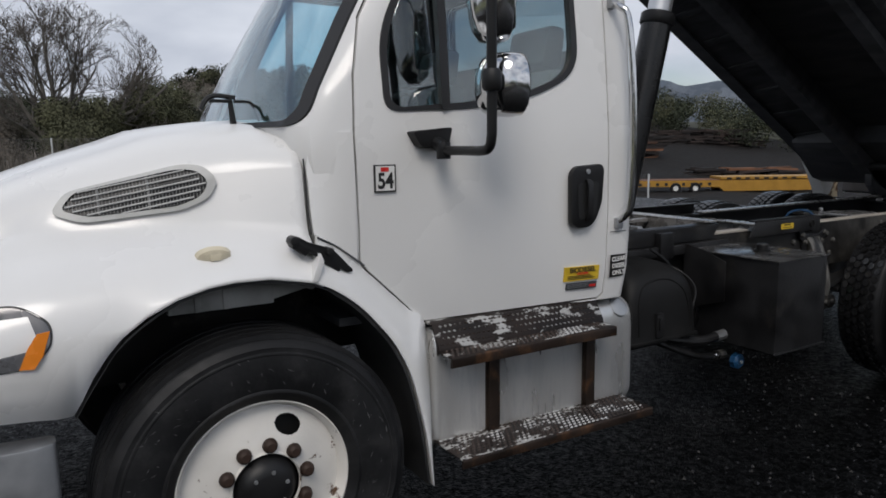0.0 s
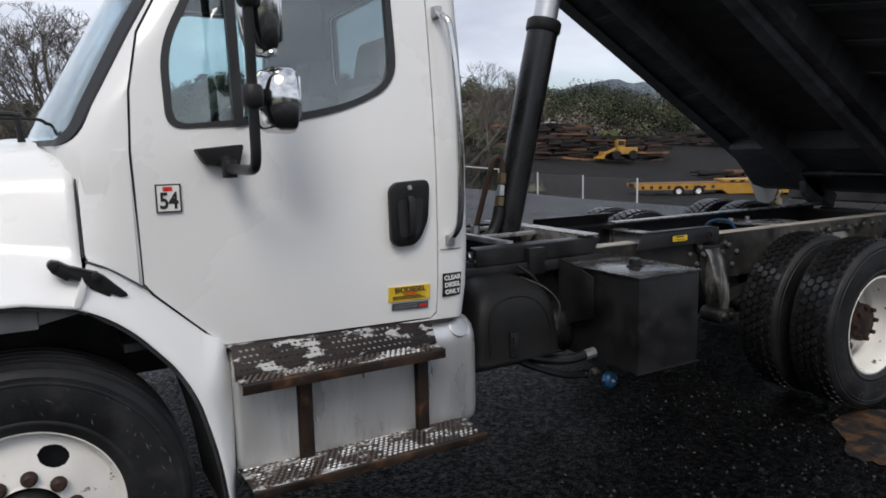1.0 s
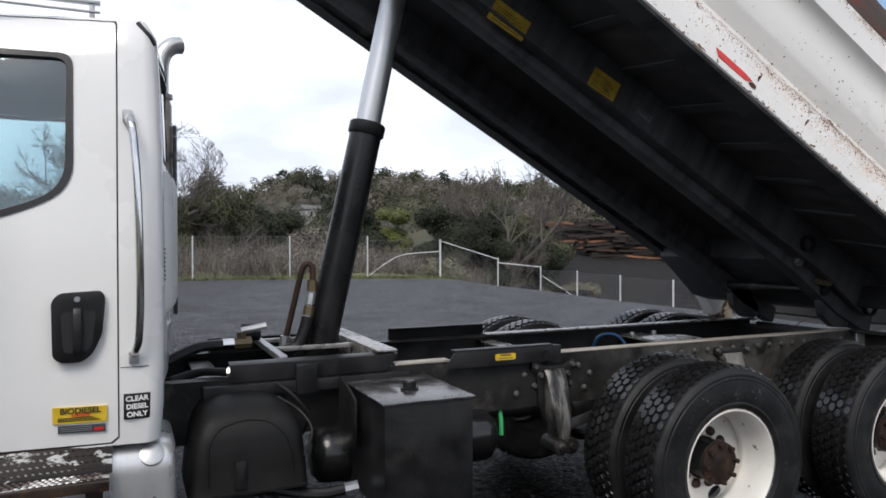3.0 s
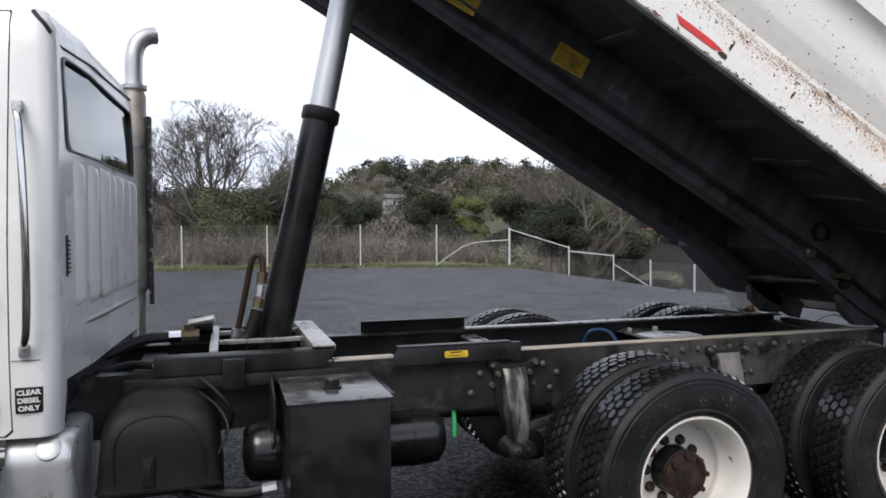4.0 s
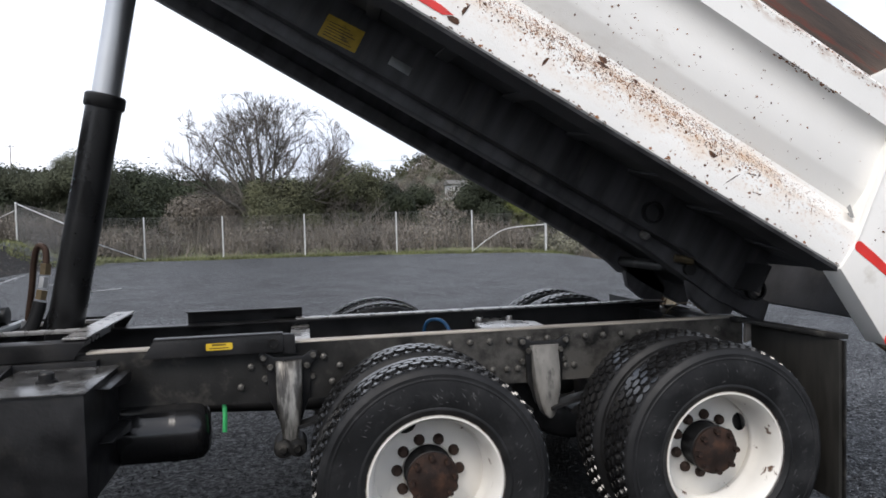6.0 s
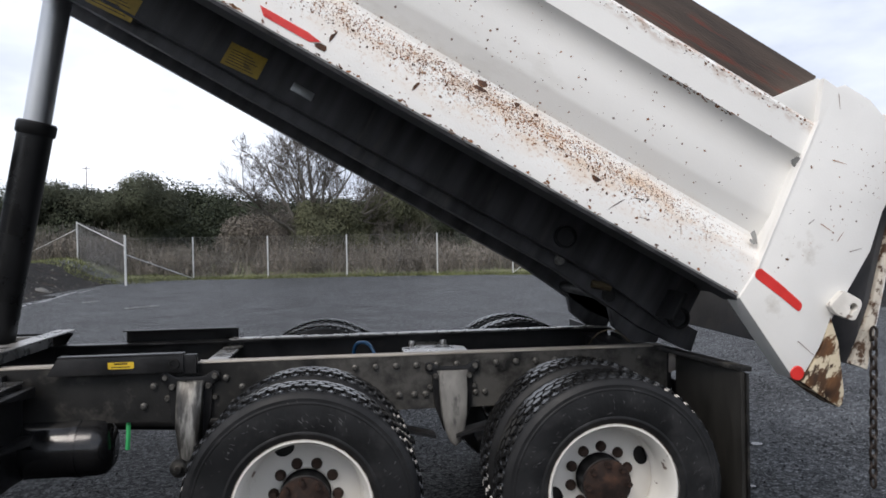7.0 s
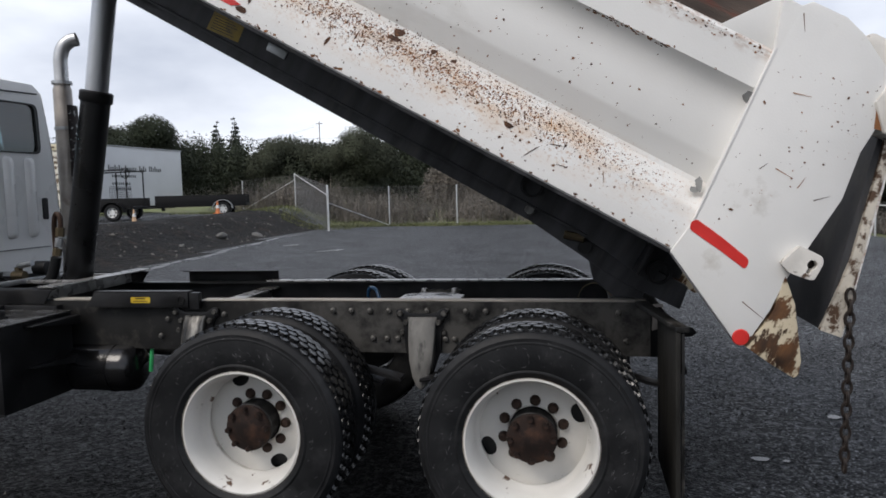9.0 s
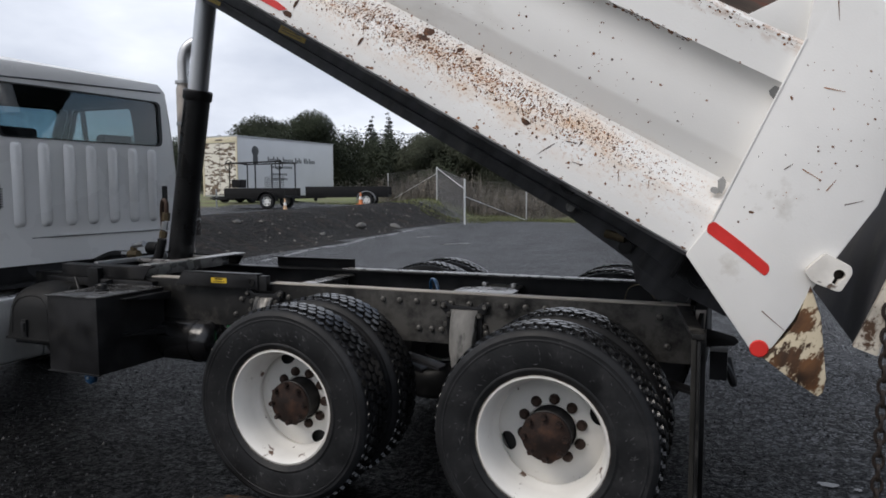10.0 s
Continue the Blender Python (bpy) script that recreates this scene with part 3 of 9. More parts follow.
# oak leaves with distance haze put into their colour
HAZY = material("hazed_oak_leaves", (0.060, 0.066, 0.046), 0.9, vary=0.45, scale=0.3, bump=0, island=0.25, spec=0.1)
OLIVE = material("olive_oak_leaves", (0.080, 0.083, 0.050), 0.85, vary=0.4, scale=0.4, bump=0, island=0.3, spec=0.15)
LIME = material("yellow_green_leaves", (0.10, 0.115, 0.025), 0.7, vary=0.3, scale=0.5, bump=0, island=0.5)
BROWN = material("dry_brown_brush", (0.135, 0.118, 0.100), 0.9, vary=0.35, scale=0.5, bump=0, island=0.5)
SAGE = material("pale_sage_brush", (0.16, 0.155, 0.11), 0.9, vary=0.3, scale=0.6, bump=0, island=0.4)
FIR = material("dark_conifer_needles", (0.026, 0.034, 0.026), 0.8, vary=0.3, scale=0.4, bump=0, island=0.5)
GRASS = material("green_grass_blades", (0.105, 0.115, 0.045), 0.8, vary=0.4, scale=0.4, bump=0, island=0.5)


def leaf_cloud(seed, blobs, count, size, flat=0.75):
    """Corners of small leaf sprays scattered through soft lumpy blobs, thicker towards their skins."""
    gen = np.random.default_rng(seed)
    blobs = np.array(blobs, float)
    weight = blobs[:, 3] ** 2
    pick = gen.choice(len(blobs), count, p=weight / weight.sum())
    b = blobs[pick]
    d = gen.normal(size=(count, 3))
    d /= np.linalg.norm(d, axis=1)[:, None]
    q = d * 3.1 + b[:, :3]
    lump = 0.5 * np.sin(q[:, 0] * 1.9 + 1.3 * q[:, 2]) * np.sin(q[:, 1] * 2.3 + q[:, 2]) + 0.5 * np.sin(q[:, 0] * 4.7 + q[:, 1] * 3.9) * np.sin(q[:, 2] * 5.1 + q[:, 0])
    r = b[:, 3] * (0.25 + 0.78 * gen.random(count) ** 0.36) * (1 + 0.16 * lump)
    c = b[:, :3] + d * r[:, None] * np.array([1, 1, flat])
    n = d + np.array([0, 0, 0.35]) + gen.normal(scale=0.38, size=(count, 3))
    n /= np.linalg.norm(n, axis=1)[:, None]
    a = np.cross(n, gen.normal(size=(count, 3)))
    a /= np.linalg.norm(a, axis=1)[:, None]
    e = np.cross(n, a)
    s = (size * gen.uniform(0.5, 1.3, count))[:, None]
    return np.stack([c + a * s, c + e * s * 0.55, c - a * s * 0.8, c - e * s * 0.5], axis=1).reshape(-1, 3)


def leaf_mesh(name, corners, mat):
    """A mesh of loose four-cornered leaves."""
    k = len(corners)
    me = bpy.data.meshes.new(name)
    me.vertices.add(k)
    me.vertices.foreach_set("co", corners.astype(np.float32).ravel())
    me.loops.add(k)
    me.loops.foreach_set("vertex_index", np.arange(k, dtype=np.int32))
    me.polygons.add(k // 4)
    me.polygons.foreach_set("loop_start", np.arange(0, k, 4, dtype=np.int32))
    me.update(calc_edges=True)
    me.materials.append(mat)
    return me


def limbs(rnd, base, height, spread, depth, thick, lean=(0, 0), fine=5, min_r=0.008, forks=(3, 4), split=False):
    """A tapered trunk that forks into limbs and twigs."""
    g = Geo()
    twigs = Geo() if split else g

    def grow(p, d, length, r, level):
        pts, rad = [p], [r]
        steps = 4 if level < 2 else 3
        for i in range(steps):
            bend = 0.22 if level else 0.10
            d = (d + Vector((rnd.gauss(0, bend), rnd.gauss(0, bend), rnd.gauss(0, bend * 0.6) + (0.05 if level else 0)))).normalized()
            p = p + d * (length / steps)
            pts.append(p)
            rad.append(max(min_r, r * (1 - 0.45 * (i + 1) / steps)))
        (g if level < 2 else twigs).tube(pts, rad, 8 if level == 0 else (5 if level < 3 else 3), ends=level == 0)
        if level >= depth:
            return
        for _ in range(rnd.randint(*forks) + (1 if level == 0 else 0)):
            k = rnd.randint(1 if level else 2, steps)
            q, rq = pts[k], rad[k]
            side = Vector((rnd.gauss(0, 1), rnd.gauss(0, 1), rnd.gauss(0, 0.45)))
            nd = (d * 0.75 + side.normalized() * spread + Vector((0, 0, 0.18))).normalized()
            grow(q, nd, length * rnd.uniform(0.55, 0.80), rq * rnd.uniform(0.5, 0.7), level + 1)

    grow(Vector(base), Vector((lean[0], lean[1], 1)).normalized(), height * 0.36, thick, 0)
    return (g, twigs) if split else g


def bare_tree(x, y, height, seed, stems=5, fan=0.55, depth=4, label="bare winter oak with a wide fan of twigs"):
    """Several stems fan out from the foot and fork into fine upward twigs that end in a rounded crown."""
    def inside(q):
        return (q.x ** 2 + q.y ** 2) / (0.62 * height) ** 2 + ((q.z - 0.5 * height) / (0.5 * height)) ** 2 < 1.0 + 0.12 * noise.noise(q * (3.0 / height))

    rnd = random.Random(seed)
    t = thing("bare_tree", label, "tree", pose(x, y, ground_z(x, y) - 0.1))
    wood, twigs = Geo(), Geo()
    thin = height * 0.0009

    def grow(p, d, length, r, level):
        pts, rad = [p], [r]
        steps = 6 if level < 2 else 4
        wander = 0.12 if level < 2 else 0.10
        for i in range(steps):
            out = Vector((p.x, p.y, 0.0)) / height
            d = (d + Vector((rnd.gauss(0, wander), rnd.gauss(0, wander), rnd.gauss(0, wander * 0.7))) + out * 0.10 + Vector((0, 0, 0.05))).normalized()
            if (level or i > 1) and not inside(p + d * (length / steps)):
                break
            p = p + d * (length / steps)
            pts.append(p)
            rad.append(max(thin, r * (1 - 0.62 * (i + 1) / steps)))
        if len(pts) < 2:
            return
        (wood if level < 2 else twigs).tube(pts, rad, 7 if level == 0 else (5 if level < 2 else 3), ends=False)
        if level >= depth:
            return
        for k in range((7, 6, 5, 5, 3)[min(level, 4)]):
            q = min(rnd.randint(2 if level < 2 else 1, steps), len(pts) - 1)
            side = Vector((rnd.gauss(0, 1), rnd.gauss(0, 1), rnd.gauss(0.15, 0.45))).normalized()
            grow(pts[q], (d * 0.8 + side * rnd.uniform(0.5, 0.9)).normalized(), length * rnd.uniform(0.36, 0.62), rad[q] * rnd.uniform(0.5, 0.72), level + 1)

    crotch = Vector((0, 0, height * 0.16))
    wood.tube([(0, 0, 0), crotch * 0.5, crotch, crotch * 1.15], [height * 0.034, height * 0.027, height * 0.025, height * 0.012], 9)
    for k in range(stems):
        a = 2 * math.pi * (k + rnd.uniform(-0.3, 0.3)) / stems
        lean = fan * rnd.uniform(0.3, 1.5)
        grow(crotch * rnd.uniform(0.7, 1.0), Vector((math.cos(a) * lean, math.sin(a) * lean, 1)).normalized(), height * rnd.uniform(0.55, 0.72), height * rnd.uniform(0.011, 0.017), 0)
    part("trunk", wood, BARK, t, fix=False)
    part("twig_crown", twigs, TWIG, t, "bare grey twigs", fix=False)
    return t


def leafy_tree(x, y, height, width, seed, mat, label, count=3800, leaf=0.26, low=0.25, name="oak_tree"):
    rnd = random.Random(seed)
    z = ground_z(x, y)
    t = thing(name, label, "tree", pose(x, y, z - 0.1))
    part("trunk", limbs(rnd, (0, 0, 0), height, 0.7, 2, height * 0.03, min_r=0.03), BARK, t, fix=False)
    blobs = []
    for _ in range(20):
        a, q = rnd.uniform(0, 6.3), rnd.random() ** 0.6
        h = rnd.uniform(low, 0.88)
        wide = math.sin(math.pi * min(0.95, max(0.12, h * 0.95))) ** 0.6
        blobs.append((math.cos(a) * q * width * 0.36 * wide, math.sin(a) * q * width * 0.36 * wide, h * height, width * rnd.uniform(0.13, 0.23)))
    part("crown", leaf_mesh("crown", leaf_cloud(seed, blobs, int(count * 5.5), leaf * 0.55), mat), None, t)
    return t


def bush(x, y, h, w, seed, mat, label, count=1200, leaf=0.16, name="bush"):
    rnd = random.Random(seed)
    t = thing(name, label, "bush", pose(x, y, ground_z(x, y) - 0.05))
    blobs = [(rnd.uniform(-0.35, 0.35) * w, rnd.uniform(-0.35, 0.35) * w, h * rnd.uniform(0.25, 0.62), h * rnd.uniform(0.28, 0.42)) for _ in range(7)]
    part("foliage", leaf_mesh("foliage", leaf_cloud(seed, blobs, count * 3, leaf * 0.5, 0.85), mat), None, t)
    g = Geo()
    for _ in range(26):
        a = rnd.uniform(0, 6.3)
        g.tube([(0, 0, 0), (math.cos(a) * w * 0.2, math.sin(a) * w * 0.2, h * 0.5), (math.cos(a) * w * 0.42, math.sin(a) * w * 0.42, h * rnd.uniform(0.7, 1.05))], [0.03, 0.018, 0.006], 3, ends=False)
    part("stems", g, BARK, t, fix=False)
    return t


bare_tree(2.0, 44.0, 10.4, 5, 9, 0.9, 4)
bare_tree(28.6, 42.5, 10.6, 13, 5, 0.55)
bare_tree(27.6, 40.6, 4.6, 21, 4, 0.8, 4, "tangled bare tree with drooping grey twigs")
bare_tree(8.0, 40.0, 3.6, 22, 5, 0.9, 3, "low bare tangle of grey branches")
bare_tree(-43, 70, 9.5, 31, 4, 0.5, 4)
bare_tree(13.5, 62.0, 6.0, 33, 5, 0.7, 4, "small bare tree on the slope")
leafy_tree(7.6, 47.0, 6.7, 7.4, 2, OLIVE, "rounded olive-green oak beside the bare tree", 10000, 0.16, low=0.1)
leafy_tree(3.3, 42.0, 4.6, 6.5, 11, OLIVE, "low olive-green oak under the bare tree", 7000, 0.15, low=0.1)
leafy_tree(-2.5, 49.0, 3.6, 7.5, 3, BROWN, "low brownish oak with thin leaves", 5200, 0.15)
leafy_tree(-16.6, 70.0, 8.2, 12.5, 4, HAZY, "broad hazy grey-green evergreen oak behind the fence", 18000, 0.20, low=0.12)
leafy_tree(-26.5, 76.0, 6.8, 11.0, 6, HAZY, "dense hazy grey-green evergreen oak behind the fence", 12000, 0.22, low=0.12)
leafy_tree(-43.0, 67.0, 9.8, 13.0, 7, OAK, "tall dark evergreen oak behind the trailer", 15000, 0.24)
leafy_tree(23.6, 44.5, 6.4, 5.5, 9, OAK, "tall dark oak behind the fence", 7000, 0.17)
leafy_tree(26.6, 46.0, 6.3, 6.0, 20, OAK, "dark spreading oak behind the fence", 7500, 0.17, low=0.1)
leafy_tree(24.2, 39.5, 5.4, 5.6, 23, OAK, "dark green oak beside the bare tree", 7500, 0.15, low=0.08)
leafy_tree(30.6, 43.6, 5.0, 6.0, 24, OAK, "dark green oak behind the bare tree", 7500, 0.15, low=0.08)
leafy_tree(17.8, 47.5, 5.2, 5.2, 10, OAK, "dark rounded oak behind the fence", 6000, 0.17)
leafy_tree(21.3, 50.0, 5.9, 4.4, 12, LIME, "yellow-green tree behind the fence", 6000, 0.15, low=0.12)
leafy_tree(29.5, 46.0, 6.0, 6.0, 14, OLIVE, "olive-green oak behind the fence", 6500, 0.18)
leafy_tree(35.5, 51.0, 5.6, 6.5, 15, OLIVE, "olive-green oak behind the fence", 6500, 0.19)
leafy_tree(39.5, 57.0, 6.4, 8.0, 16, OLIVE, "broad olive-green oak behind the yard", 6500, 0.22)
leafy_tree(64.5, 65.0, 3.4, 3.6, 18, LIME, "small yellow-green tree in the timber yard", 3000, 0.18)
leafy_tree(13.0, 58.0, 4.6, 7.0, 19, OAK, "dark evergreen oak on the slope", 6000, 0.2)
for k, (x, y, h) in enumerate(((-52.3, 106, 12.4), (-49.0, 106, 12.8), (-44.0, 108, 9.5))):
    rnd = random.Random(60 + k)
    t = thing("conifer", "tall dark conifer rising over the woods", "tree", pose(x, y, ground_z(x, y) - 1.0))
    part("trunk", Geo().tube([(0, 0, 0), (0, 0, h)], [0.25, 0.03], 6), BARK, t, fix=False)
    v = leaf_cloud(60 + k, [(rnd.gauss(0, 0.15), rnd.gauss(0, 0.15), h * (0.3 + 0.7 * i / 12), (1 - i / 13) * h * 0.15 + 0.12) for i in range(13)], 3000, 0.26, 0.5)
    part("crown", leaf_mesh("crown", v, FIR), None, t)
bush(31.5, 39.5, 2.0, 5.0, 41, SAGE, "large pale sage bush beyond the fence", 2200)
bush(16.5, 28.5, 1.6, 2.6, 42, SAGE, "pale bush against the fence", 900)
bush(18.2, 31.5, 2.0, 2.6, 43, OLIVE, "green shrub behind the fence", 1000)


def build_woods():
    """Far woods on the slopes, an unseen tree screen, brush behind the fence."""
    rnd = random.Random(77)
    groups = {"woods_and_screen": ([], OAK, "dense evergreen woods on the far slopes, plus an unseen screen behind the camera"), "far_scrub": ([], BROWN, "bare brown winter woods on the slope"),
              "olive_woods": ([], OLIVE, "olive-green oaks on the far slopes")}

    def put(key, x, y, h, w, count, leaf):
        z = ground_z(x, y)
        blobs = [(x + rnd.gauss(0, w * 0.26), y + rnd.gauss(0, w * 0.26), z + h * q, w * rnd.uniform(0.2, 0.34)) for q in (0.25, 0.4, 0.5, 0.62, 0.74, 0.82)]
        groups[key][0].append(leaf_cloud(rnd.randint(1, 10 ** 6), blobs, count, leaf, 0.9))

    for _ in range(560):
        y = rnd.uniform(75, 290)
        x = rnd.uniform(-1.0, 1.15) * y * 0.9 + 5
        n = noise.noise((x * 0.012, y * 0.012, 4))
        key = "far_scrub" if n > 0.12 and 0 < x < 120 else ("woods_and_screen" if rnd.random() < 0.55 or x < 0 else "olive_woods")
        put(key, x, y, rnd.uniform(3.0, 6.0), rnd.uniform(4, 7.5), 460, 0.16 + y * 0.0011)
    for k in range(170):
        x = rnd.uniform(-95, 5)
        y = rnd.uniform(78, 110) + 0.15 * x
        put("woods_and_screen", x, y, rnd.uniform(5.5, 8.2), rnd.uniform(6, 9), 1500, 0.20)
    for k in range(110):
        x = rnd.uniform(8, 62)
        y = rnd.uniform(78, 150)
        put("olive_woods" if rnd.random() < 0.45 else ("woods_and_screen" if rnd.random() < 0.5 else "far_scrub"), x, y, rnd.uniform(2.2, 4.2), rnd.uniform(4, 7), 700, 0.19)
    for k in range(110):
        x, y = rnd.uniform(5, 85), rnd.uniform(140, 215)
        put("olive_woods" if rnd.random() < 0.22 else "far_scrub", x, y, rnd.uniform(1.6, 3.0), rnd.uniform(4, 7), 600, 0.22)
    for k in range(46):
        x = rnd.uniform(30, 120)
        put("olive_woods", x, 72 + 0.25 * x + rnd.uniform(0, 30), rnd.uniform(2.6, 4.6), rnd.uniform(5, 8), 900, 0.20)
    for k in range(70):
        a, d = radians(rnd.uniform(41, 62)), rnd.uniform(112, 170)
        put("woods_and_screen" if rnd.random() < 0.6 else "olive_woods", d * math.sin(a), d * math.cos(a), rnd.uniform(5.0, 8.0), rnd.uniform(6, 9), 900, 0.22)
    # unseen trees added round the back to block the bright low sky
    for k in range(120):
        a, d = radians(rnd.uniform(95, 285)), rnd.uniform(55, 85)
        put("woods_and_screen", d * math.sin(a), d * math.cos(a), rnd.uniform(7.0, 11.0), rnd.uniform(8, 12), 420, 0.42)
    for name, (sets, mat, lab) in groups.items():
        tagged(new(name, leaf_mesh(name, np.concatenate(sets), mat)), lab, "woods", kind="stuff")
    # tangled brush just behind the fence
    v = []
    g = Geo()
    for _ in range(330):
        x = rnd.uniform(-14, 30)
        y = blend(x, [(-14, 35), (-2, 31), (8, 30.0), (14, 28), (20, 34), (30, 42)]) + abs(rnd.gauss(0, 4.5))
        z = ground_z(x, y)
        h = rnd.uniform(0.7, 2.0)
        for _ in range(34):
            a, b = rnd.uniform(0, 6.3), rnd.uniform(0.2, 1.0)
            q = Vector((x + rnd.gauss(0, 0.8), y + rnd.gauss(0, 0.8), z))
            tip = q + Vector((math.cos(a) * b, math.sin(a) * b, h * rnd.uniform(0.6, 1.1)))
            s = Vector((math.sin(a), -math.cos(a), 0)) * 0.011
            g.add([q - s, q + s, tip + s * 0.3, tip - s * 0.3], [(0, 1, 2, 3)])
        if rnd.random() < 0.6:
            v.append(leaf_cloud(rnd.randint(1, 10 ** 6), [(x, y, z + h * 0.4, h * 0.5)], 420, 0.06, 0.9))
    me = g.mesh("brush_stems", fix=False)
    me.materials.append(BROWN)
    tagged(new("brush_stems", me), "tangled bare brown brush behind the fence", "brush", kind="stuff")
    tagged(new("brush", leaf_mesh("brush", np.concatenate(v), BROWN)), "dry brown undergrowth behind the fence", "brush", kind="stuff")
    # grass along the fence and on the bank's shoulder
    g = Geo()
    for _ in range(15000):
        if rnd.random() < 0.62:
            x = rnd.uniform(-5, 16)
            y = blend(x, [(-5, 27.5), (-2, 27.6), (4.5, 27.2), (8.6, 26.6), (11.8, 25.7), (14.5, 23.9), (16, 25)]) + abs(rnd.gauss(0, 1.0)) - 0.25
        else:
            x = rnd.uniform(-14, -3.4)
            y = rnd.uniform(25.0, 33.5) - 0.3 * (x + 3)
        z = ground_z(x, y)
        a, h = rnd.uniform(0, 6.3), rnd.uniform(0.04, 0.15)
        c, s = math.cos(a) * 0.02, math.sin(a) * 0.02
        g.add([(x - c, y - s, z - 0.01), (x + c, y + s, z - 0.01), (x + s * 3, y - c * 3, z + h)], [(0, 1, 2)])
    me = g.mesh("verge_grass", fix=False)
    me.materials.append(GRASS)
    tagged(new("verge_grass", me), "green and dry grass along the fence", "grass", kind="stuff")


build_woods()

# ---- fence ----
def build_fence():
    line = [(-13.2, 35.3), (-9.0, 33.2), (-3.95, 24.4), (-2.2, 27.9), (1.0, 28.0), (4.5, 27.5), (8.52, 27.2), (11.7, 26.0), (14.56, 24.52), (17.04, 23.78), (18.84, 23.11), (18.52, 19.85), (18.06, 16.55), (17.76, 13.54)]
    fen = thing("chain_link_fence", "galvanised chain-link fence with white posts round the lot", "fence", pose(*line[0], ground_z(*line[0])))
    off = pose(-line[0][0], -line[0][1], -ground_z(*line[0]))
    def fpart(name, g, mat, label=""):
        return part(name, g, mat, fen, label, m=off, fix=False)
    POSTM = material("pale_galvanised_post", (0.55, 0.56, 0.56), 0.5, 0.3, 0.12, 4, 0.05, 40)
    WIRE = material("fence_wire", (0.20, 0.20, 0.20), 0.55, 0.5, 0.2, 2, 0)
    tall = []
    for k, (x, y) in enumerate(line):
        z = ground_z(x, y)
        h = {1: 1.95, 2: 1.95, 8: 1.69, 9: 1.40, 10: 1.33, 11: 1.18, 12: 1.12, 13: 1.06}.get(k, 1.85)
        r = 0.045 if k in (1, 2, 8) else 0.031
        tall.append((Vector((x, y, z)), h))
        fpart("post", Geo().tube([(x, y, z - 0.2), (x, y, z + h), (x, y, z + h + 0.02)], [r, r, r * 0.4], 10), POSTM)
    def rail(a, fa, b, fb, r=0.021):
        pa, pb = tall[a][0] + Vector((0, 0, tall[a][1] * fa)), tall[b][0] + Vector((0, 0, tall[b][1] * fb))
        fpart("rail", Geo().tube([pa, pb], r, 8), POSTM)
    rail(1, 0.98, 2, 0.78)
    rail(2, 0.62, 3, 0.02)
    rail(1, 0.82, 0, 0.05)
    rail(8, 0.97, 9, 0.97)
    rail(9, 0.86, 10, 0.98)
    a, b = tall[7][0], tall[8][0] + Vector((0, 0, 1.18))
    fpart("rail", Geo().tube(curve([a + Vector((0.05, 0, 0.1)), a.lerp(b, 0.25) + Vector((0, 0, 0.36)), a.lerp(b, 0.5) + Vector((0, 0, 0.45)), b], 6), 0.021, 8), POSTM, "bent bracing rail")
    foot = tall[10][0] + Vector((1.25, -0.75, 0.0))
    fpart("brace", Geo().tube([tall[10][0] + Vector((0, 0, 0.95)), foot], 0.021, 8), POSTM)
    for (pa, ha), (pb, hb) in zip(tall, tall[1:]):
        g = Geo()
        ln = (pb - pa).length
        d = (pb - pa) / ln
        h = min(ha, hb) - 0.05
        s, r = 0.075, 0.0021
        k = -h
        nrm = Vector((-d.y, d.x, 0)).normalized() * r
        while k < ln:
            for sgn in (1, -1):
                u0, u1 = k, k + h
                w0, w1 = (0, h) if sgn > 0 else (h, 0)
                lo, hi = max(0, -u0), min(h, ln - u0)
                if hi - lo > 0.05:
                    p0 = pa + d * (u0 + lo) + Vector((0, 0, (w0 + sgn * lo) + 0.04))
                    p1 = pa + d * (u0 + hi) + Vector((0, 0, (w0 + sgn * hi) + 0.04))
                    q = d * r
                    g.add([p0 - q, p0 + q, p1 + q, p1 - q], [(0, 1, 2, 3)])
                    g.add([p0 - nrm, p0 + nrm, p1 + nrm, p1 - nrm], [(0, 1, 2, 3)])
            k += s
        g.tube([pa + Vector((0, 0, h + 0.04)), pb + Vector((0, 0, h + 0.04))], 0.004, 4)
        fpart("wire_mesh", g, WIRE)


build_fence()


# ---- things standing round the lot ----
VANWHITE = material("van_white_panel", (0.62, 0.63, 0.64), 0.45, vary=0.06, scale=0.6, bump=0.03)
PEEL = material("peeling_brown_door", (0.13, 0.095, 0.07), 0.8, vary=0.4, scale=2, bump=0.3, grain=12, second=(0.66, 0.63, 0.57), mask=(1.5, 0.47, 0.50), stretch=(1, 1, 3.4))
TRAILERBLACK = material("black_trailer_paint", (0.011, 0.011, 0.0115), 0.6, vary=0.3, scale=3, bump=0.1, spec=0.2)
CONE = material("orange_cone", (0.55, 0.17, 0.05), 0.6, vary=0.2, scale=6, bump=0.1)
CONEPALE = material("faded_cone", (0.52, 0.34, 0.20), 0.7, vary=0.2, scale=6, bump=0.1)
CATYELLOW = material("machine_yellow", (0.36, 0.19, 0.025), 0.5, vary=0.15, scale=1.5, bump=0.05)
CONCRETE = material("broken_concrete", (0.12, 0.117, 0.11), 0.85, vary=0.25, scale=4, bump=0.5, grain=15)
TIMBER = material("wet_dark_timber", (0.022, 0.015, 0.013), 0.8, vary=0.4, scale=0.5, bump=0.2, island=0.75)
FRESH = material("orange_fresh_timber", (0.12, 0.056, 0.030), 0.8, vary=0.3, scale=0.5, bump=0.2, island=0.8)


